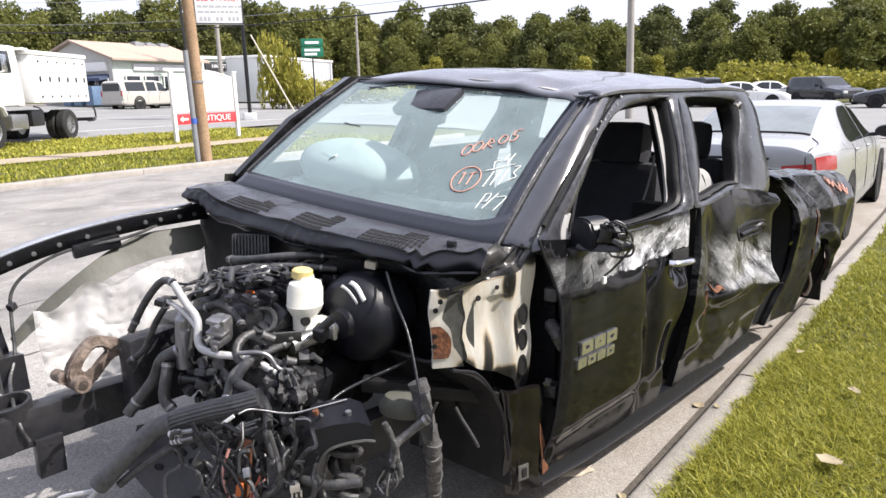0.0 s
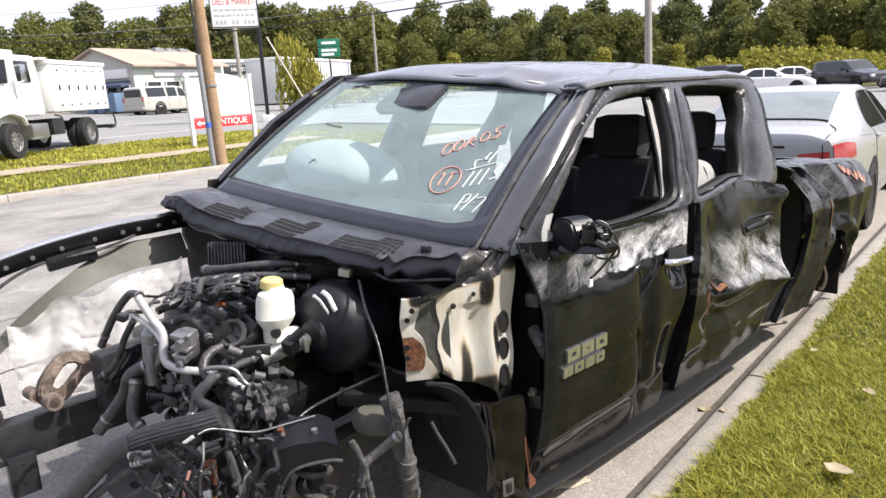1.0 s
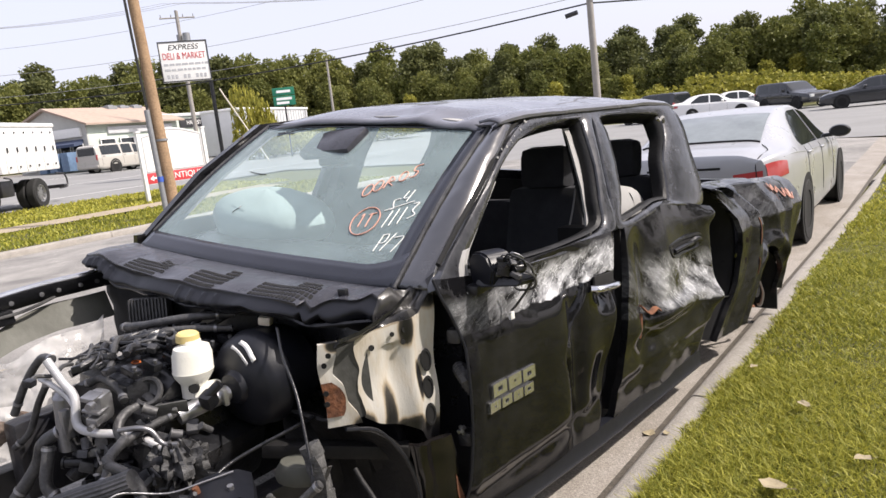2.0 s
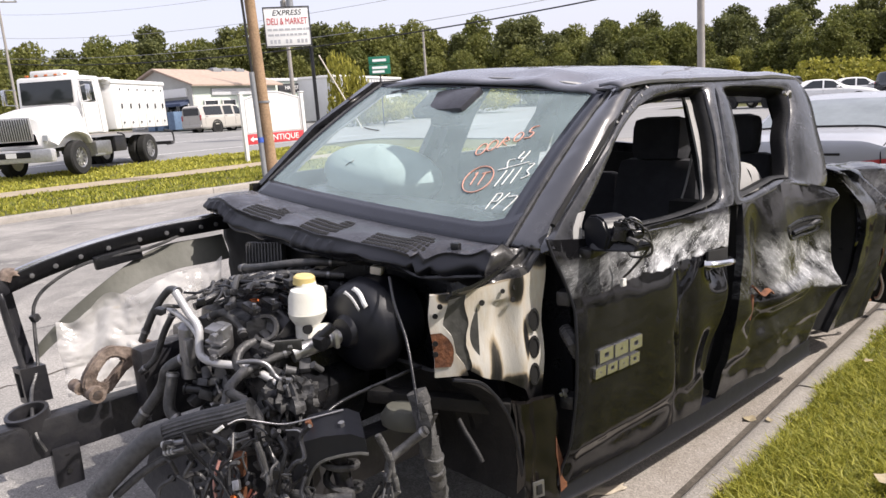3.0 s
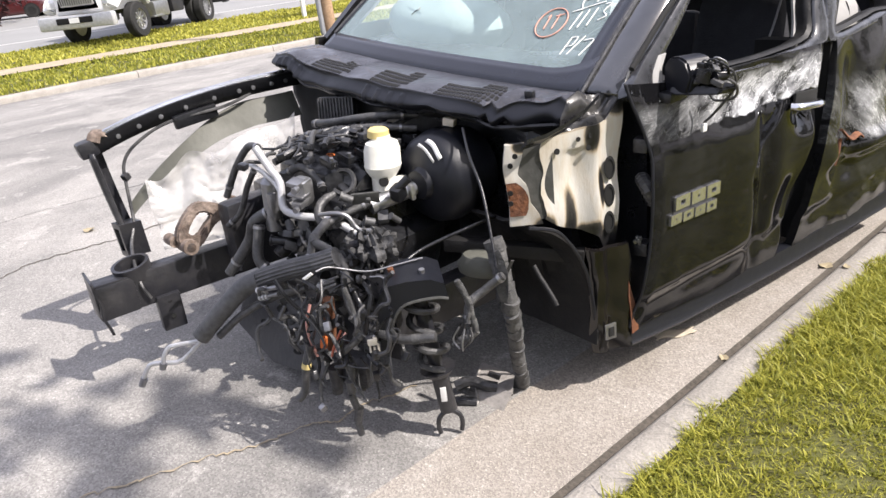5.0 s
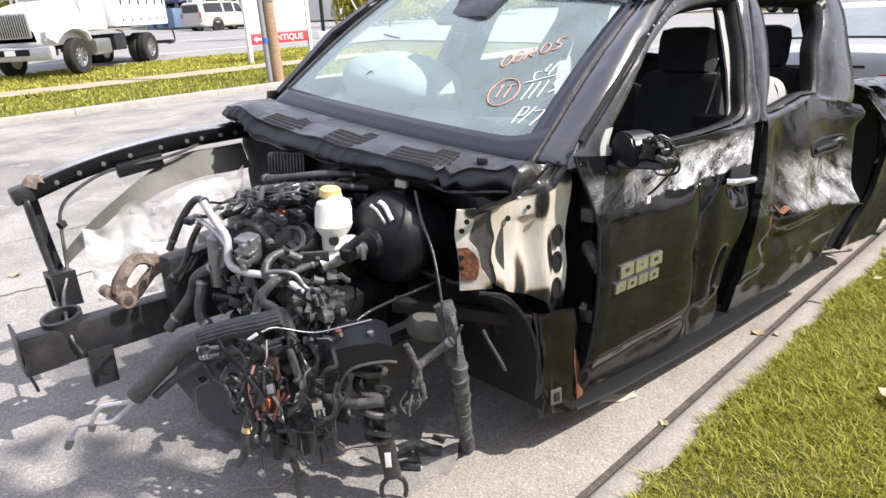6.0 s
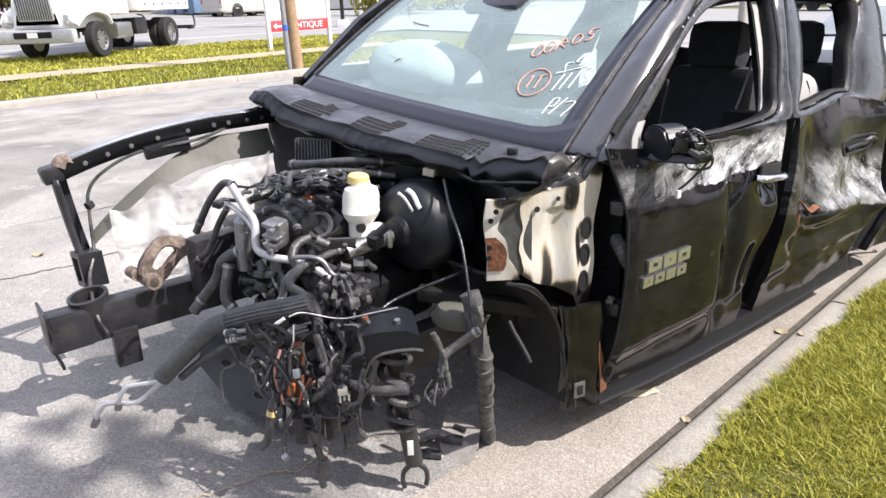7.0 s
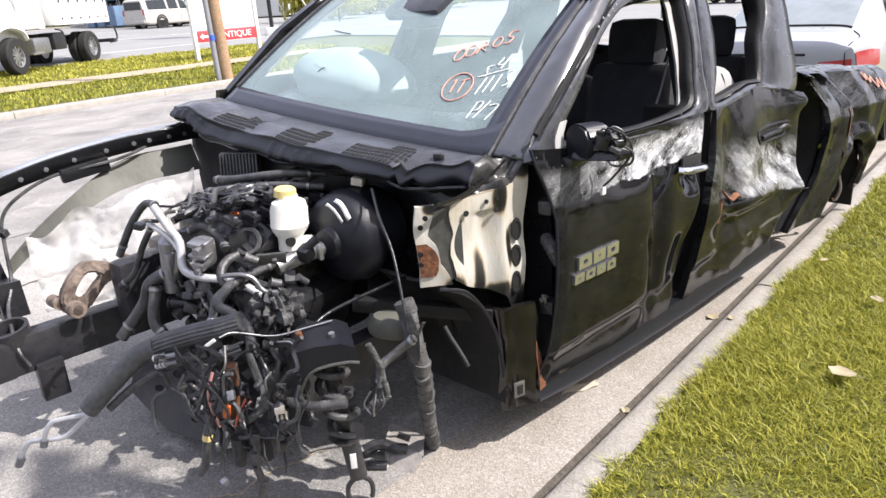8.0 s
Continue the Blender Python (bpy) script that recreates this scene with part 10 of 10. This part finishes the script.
# ---- grass ----
def blades(name, n_, u0, u1, v0, v1, hmin, hmax, wid, seed, label, lean=0.5):
    r = np.random.RandomState(seed)
    u = u0 + (u1 - u0) * r.rand(n_)
    v = v0 + (v1 - v0) * r.rand(n_)
    if v1 > -0.2:  # the lawn's edge creeps over the kerb in tufts
        v -= np.clip((v - v1 + 0.12) / 0.12, 0, 1) * (0.028 + 0.022 * np.sin(u * 9.0 + 1.5 * np.sin(u * 4.1)) + 0.012 * np.sin(u * 31.0))
    z = np.interp(v, V_KNOTS, Z_KNOTS)
    w = v + (0.022 - KERB_TURN * np.clip(u, -6, 9)) * np.interp(v, [1.0, 4.0], [1.0, 0.0])
    x = 1.12 + S_DIR.x * u + N_DIR.x * w
    y = S_DIR.y * u + N_DIR.y * w
    patchy = 0.72 + 0.22 * np.sin(x * 37 + 2 * np.sin(y * 23)) * np.cos(y * 41 + 2 * np.sin(x * 19)) + 0.30 * np.sin(x * 3.1 + 1.3 * np.sin(y * 2.3)) * np.cos(y * 2.7 + np.sin(x * 1.7))
    h = (hmin + (hmax - hmin) * r.rand(n_)) * patchy
    a = r.rand(n_) * 2 * np.pi
    t = r.rand(n_) * 2 * np.pi
    side = np.stack([np.cos(a), np.sin(a), np.zeros(n_)], 1) * wid * (0.6 + 0.8 * r.rand(n_))[:, None]
    bend = np.stack([np.cos(t), np.sin(t), np.zeros(n_)], 1) * (h * lean * (0.3 + r.rand(n_)))[:, None]
    c = np.stack([x, y, z - 0.012], 1)
    mid = c + bend * 0.35 + np.stack([np.zeros(n_), np.zeros(n_), h * 0.6], 1)
    tip = c + bend + np.stack([np.zeros(n_), np.zeros(n_), h], 1)
    P = np.stack([c - side, c + side, mid + side * 0.8, mid - side * 0.8], 1)
    V = np.stack([P[:, 0], P[:, 1], P[:, 2], P[:, 3], tip], 1)
    me = bpy.data.meshes.new(name)
    me.vertices.add(n_ * 5)
    me.vertices.foreach_set("co", V.reshape(-1).astype(np.float32))
    idx = (np.arange(n_)[:, None] * 5 + np.array([[0, 1, 2, 3, 3, 2, 4]])).reshape(-1)
    me.loops.add(n_ * 7)
    me.loops.foreach_set("vertex_index", idx.astype(np.int32))
    me.polygons.add(n_ * 2)
    me.polygons.foreach_set("loop_start", (np.arange(n_)[:, None] * 7 + np.array([[0, 4]])).reshape(-1).astype(np.int32))
    me.update()
    me.materials.append(M_GRASS)
    return tagged(new(name, me), label, "grass", kind="stuff")


strip("lawn", [-20, -8, -3, -1, 0, 1, 2, 4, 7, 10, 15, 20], [-30, -10, -3, -1.5, -0.6, -0.3, -0.13], M_SOIL, -0.004, "turf under the grass beside the kerb", "lawn")
blades("grass", 100000, -1.2, 2.2, -1.35, -0.105, 0.020, 0.058, 0.0026, 1, "sunlit yellow-green lawn grass by the kerb", 1.3)
blades("grass", 60000, 2.2, 6.0, -1.9, -0.105, 0.020, 0.055, 0.0038, 2, "sunlit lawn grass along the kerb", 1.2)
blades("grass", 12000, 6.0, 8.5, -2.4, -0.125, 0.03, 0.07, 0.007, 8, "sunlit lawn grass beside the parked saloon", 0.9)
blades("grass", 24000, -7.0, -1.1, -4.0, -0.15, 0.035, 0.07, 0.009, 6, "sunlit lawn grass before the pickup", 0.8)
blades("grass", 52000, -1.2, 8.0, -6.0, -1.25, 0.03, 0.06, 0.008, 7, "sunlit lawn grass away from the kerb", 0.9)
blades("grass", 14000, 8.0, 20.0, -5.0, -0.15, 0.04, 0.09, 0.014, 3, "sunlit lawn grass towards the junction", 0.8)
blades("grass", 24000, -14, 15.5, 13.45, 16.6, 0.05, 0.11, 0.018, 4, "sunlit verge grass across the road", 0.7)
blades("grass", 26000, -14, 15.5, 17.9, 23.0, 0.05, 0.12, 0.024, 5, "sunlit verge grass towards the highway", 0.7)


# ---- litter ----
def dry_leaf(x, y, z, s, seed, rot=0.0):
    r = random.Random(seed)
    bm = B()
    k = 9
    ring_ = [(s * (0.9 + 0.25 * r.random()) * math.cos(2 * math.pi * i / k) * (1.0 if i % 2 else 0.72), s * 0.62 * (0.9 + 0.3 * r.random()) * math.sin(2 * math.pi * i / k), s * 0.35 * r.random()) for i in range(k)]
    c = bm.verts.new((0, 0, 0.0))
    vs = [bm.verts.new(p) for p in ring_]
    for i in range(k):
        bm.faces.new((c, vs[i], vs[(i + 1) % k]))
    tube(bm, [(s * 0.8, 0, 0.004), (s * 1.4, 0.1 * s, 0.01)], s * 0.03, 4, 2)
    ob = part("dry_leaf", bm, M_DRYLEAF, m=Matrix.Translation((x, y, z)) @ Matrix.Rotation(rot, 4, 'Z'))
    return tagged(ob, "curled dry brown leaf", "leaf", group="fallen leaves")


for i, (x, y, s) in enumerate(((1.605, 0.837, 0.055), (0.827, 1.306, 0.042), (1.016, 0.317, 0.028), (1.125, 0.588, 0.03), (0.95, 1.25, 0.025), (-2.45, -1.53, 0.05), (-3.4, -0.6, 0.04), (-5.0, 0.2, 0.04), (1.02, 2.1, 0.03), (1.45, 1.6, 0.04), (1.8, 1.2, 0.035))):
    p = place(x, y)
    on = 0.04 if (Vector((x - 1.12, y, 0)).dot(N_DIR) < -0.17) else 0.004
    dry_leaf(x, y, p.z + on, s, i, i * 1.3)


bm = B()
grid(bm, patch(lambda a, b: Vector((lerp(-0.085, 0.085, a) + 0.01 * math.sin(b * 7), lerp(-0.028, 0.03, b) * (1 - 0.55 * a) + 0.006 * math.sin(a * 9), 0.006 + 0.012 * b + 0.004 * math.sin(a * 7))), 10, 4))
scrap = solid(part("card_scrap", bm, M_SCRAP, m=Matrix.Translation((0.786, 0.30, place(0.786, 0.30).z)) @ Matrix.Rotation(radians(62), 4, 'Z')), 0.002, 1)
tagged(scrap, "pale torn scrap of card lying in the gutter", "scrap")


# ---- cracks in the road ----
def road_crack(pts, w, seed, mat, label):
    r = random.Random(seed)
    rows = []
    for p0, p1 in zip(pts, pts[1:]):
        run = math.hypot(p1[0] - p0[0], p1[1] - p0[1])
        sway = min(0.02, run * 0.05)
        across = Vector((-(p1[1] - p0[1]), p1[0] - p0[0], 0)) / run
        for k in range(10):
            p = Vector((lerp(p0[0], p1[0], k / 10) + r.uniform(-sway, sway), lerp(p0[1], p1[1], k / 10) + r.uniform(-sway, sway), 0))
            p.z = place(p.x, p.y).z + 0.003
            h = w * r.uniform(0.3, 1.0)
            rows.append([p + across * h, p - across * h])
    tagged(part("road_crack", grid(B(), rows), mat), label, "crack", group="road cracks")


for i, (pts, w) in enumerate((([(-4.0, 4.2), (-1.0, 4.6), (3.0, 4.3), (8.0, 4.8)], 0.006), ([(-6.0, 7.6), (0.0, 7.9), (6.0, 7.6)], 0.007))):
    road_crack([street(u, v) for u, v in pts], w, 60 + i, M_GAP, "fine dark crack in the road's asphalt")
road_crack([(-1.85, -2.5), (-1.96, -2.11), (-2.107, -1.93), (-2.133, -1.75), (-2.14, -1.4), (-2.3, -0.6)], 0.009, 71, M_DARKSTRIP, "dark tar seam in the road's asphalt")
road_crack([(0.22, -2.0), (0.285, -1.743), (0.306, -1.533), (0.367, -1.342), (0.373, -1.134), (0.426, -1.056), (0.382, -0.959), (0.42, -0.7)], 0.006, 72, M_SAND, "pale sand-filled crack in the road's asphalt")
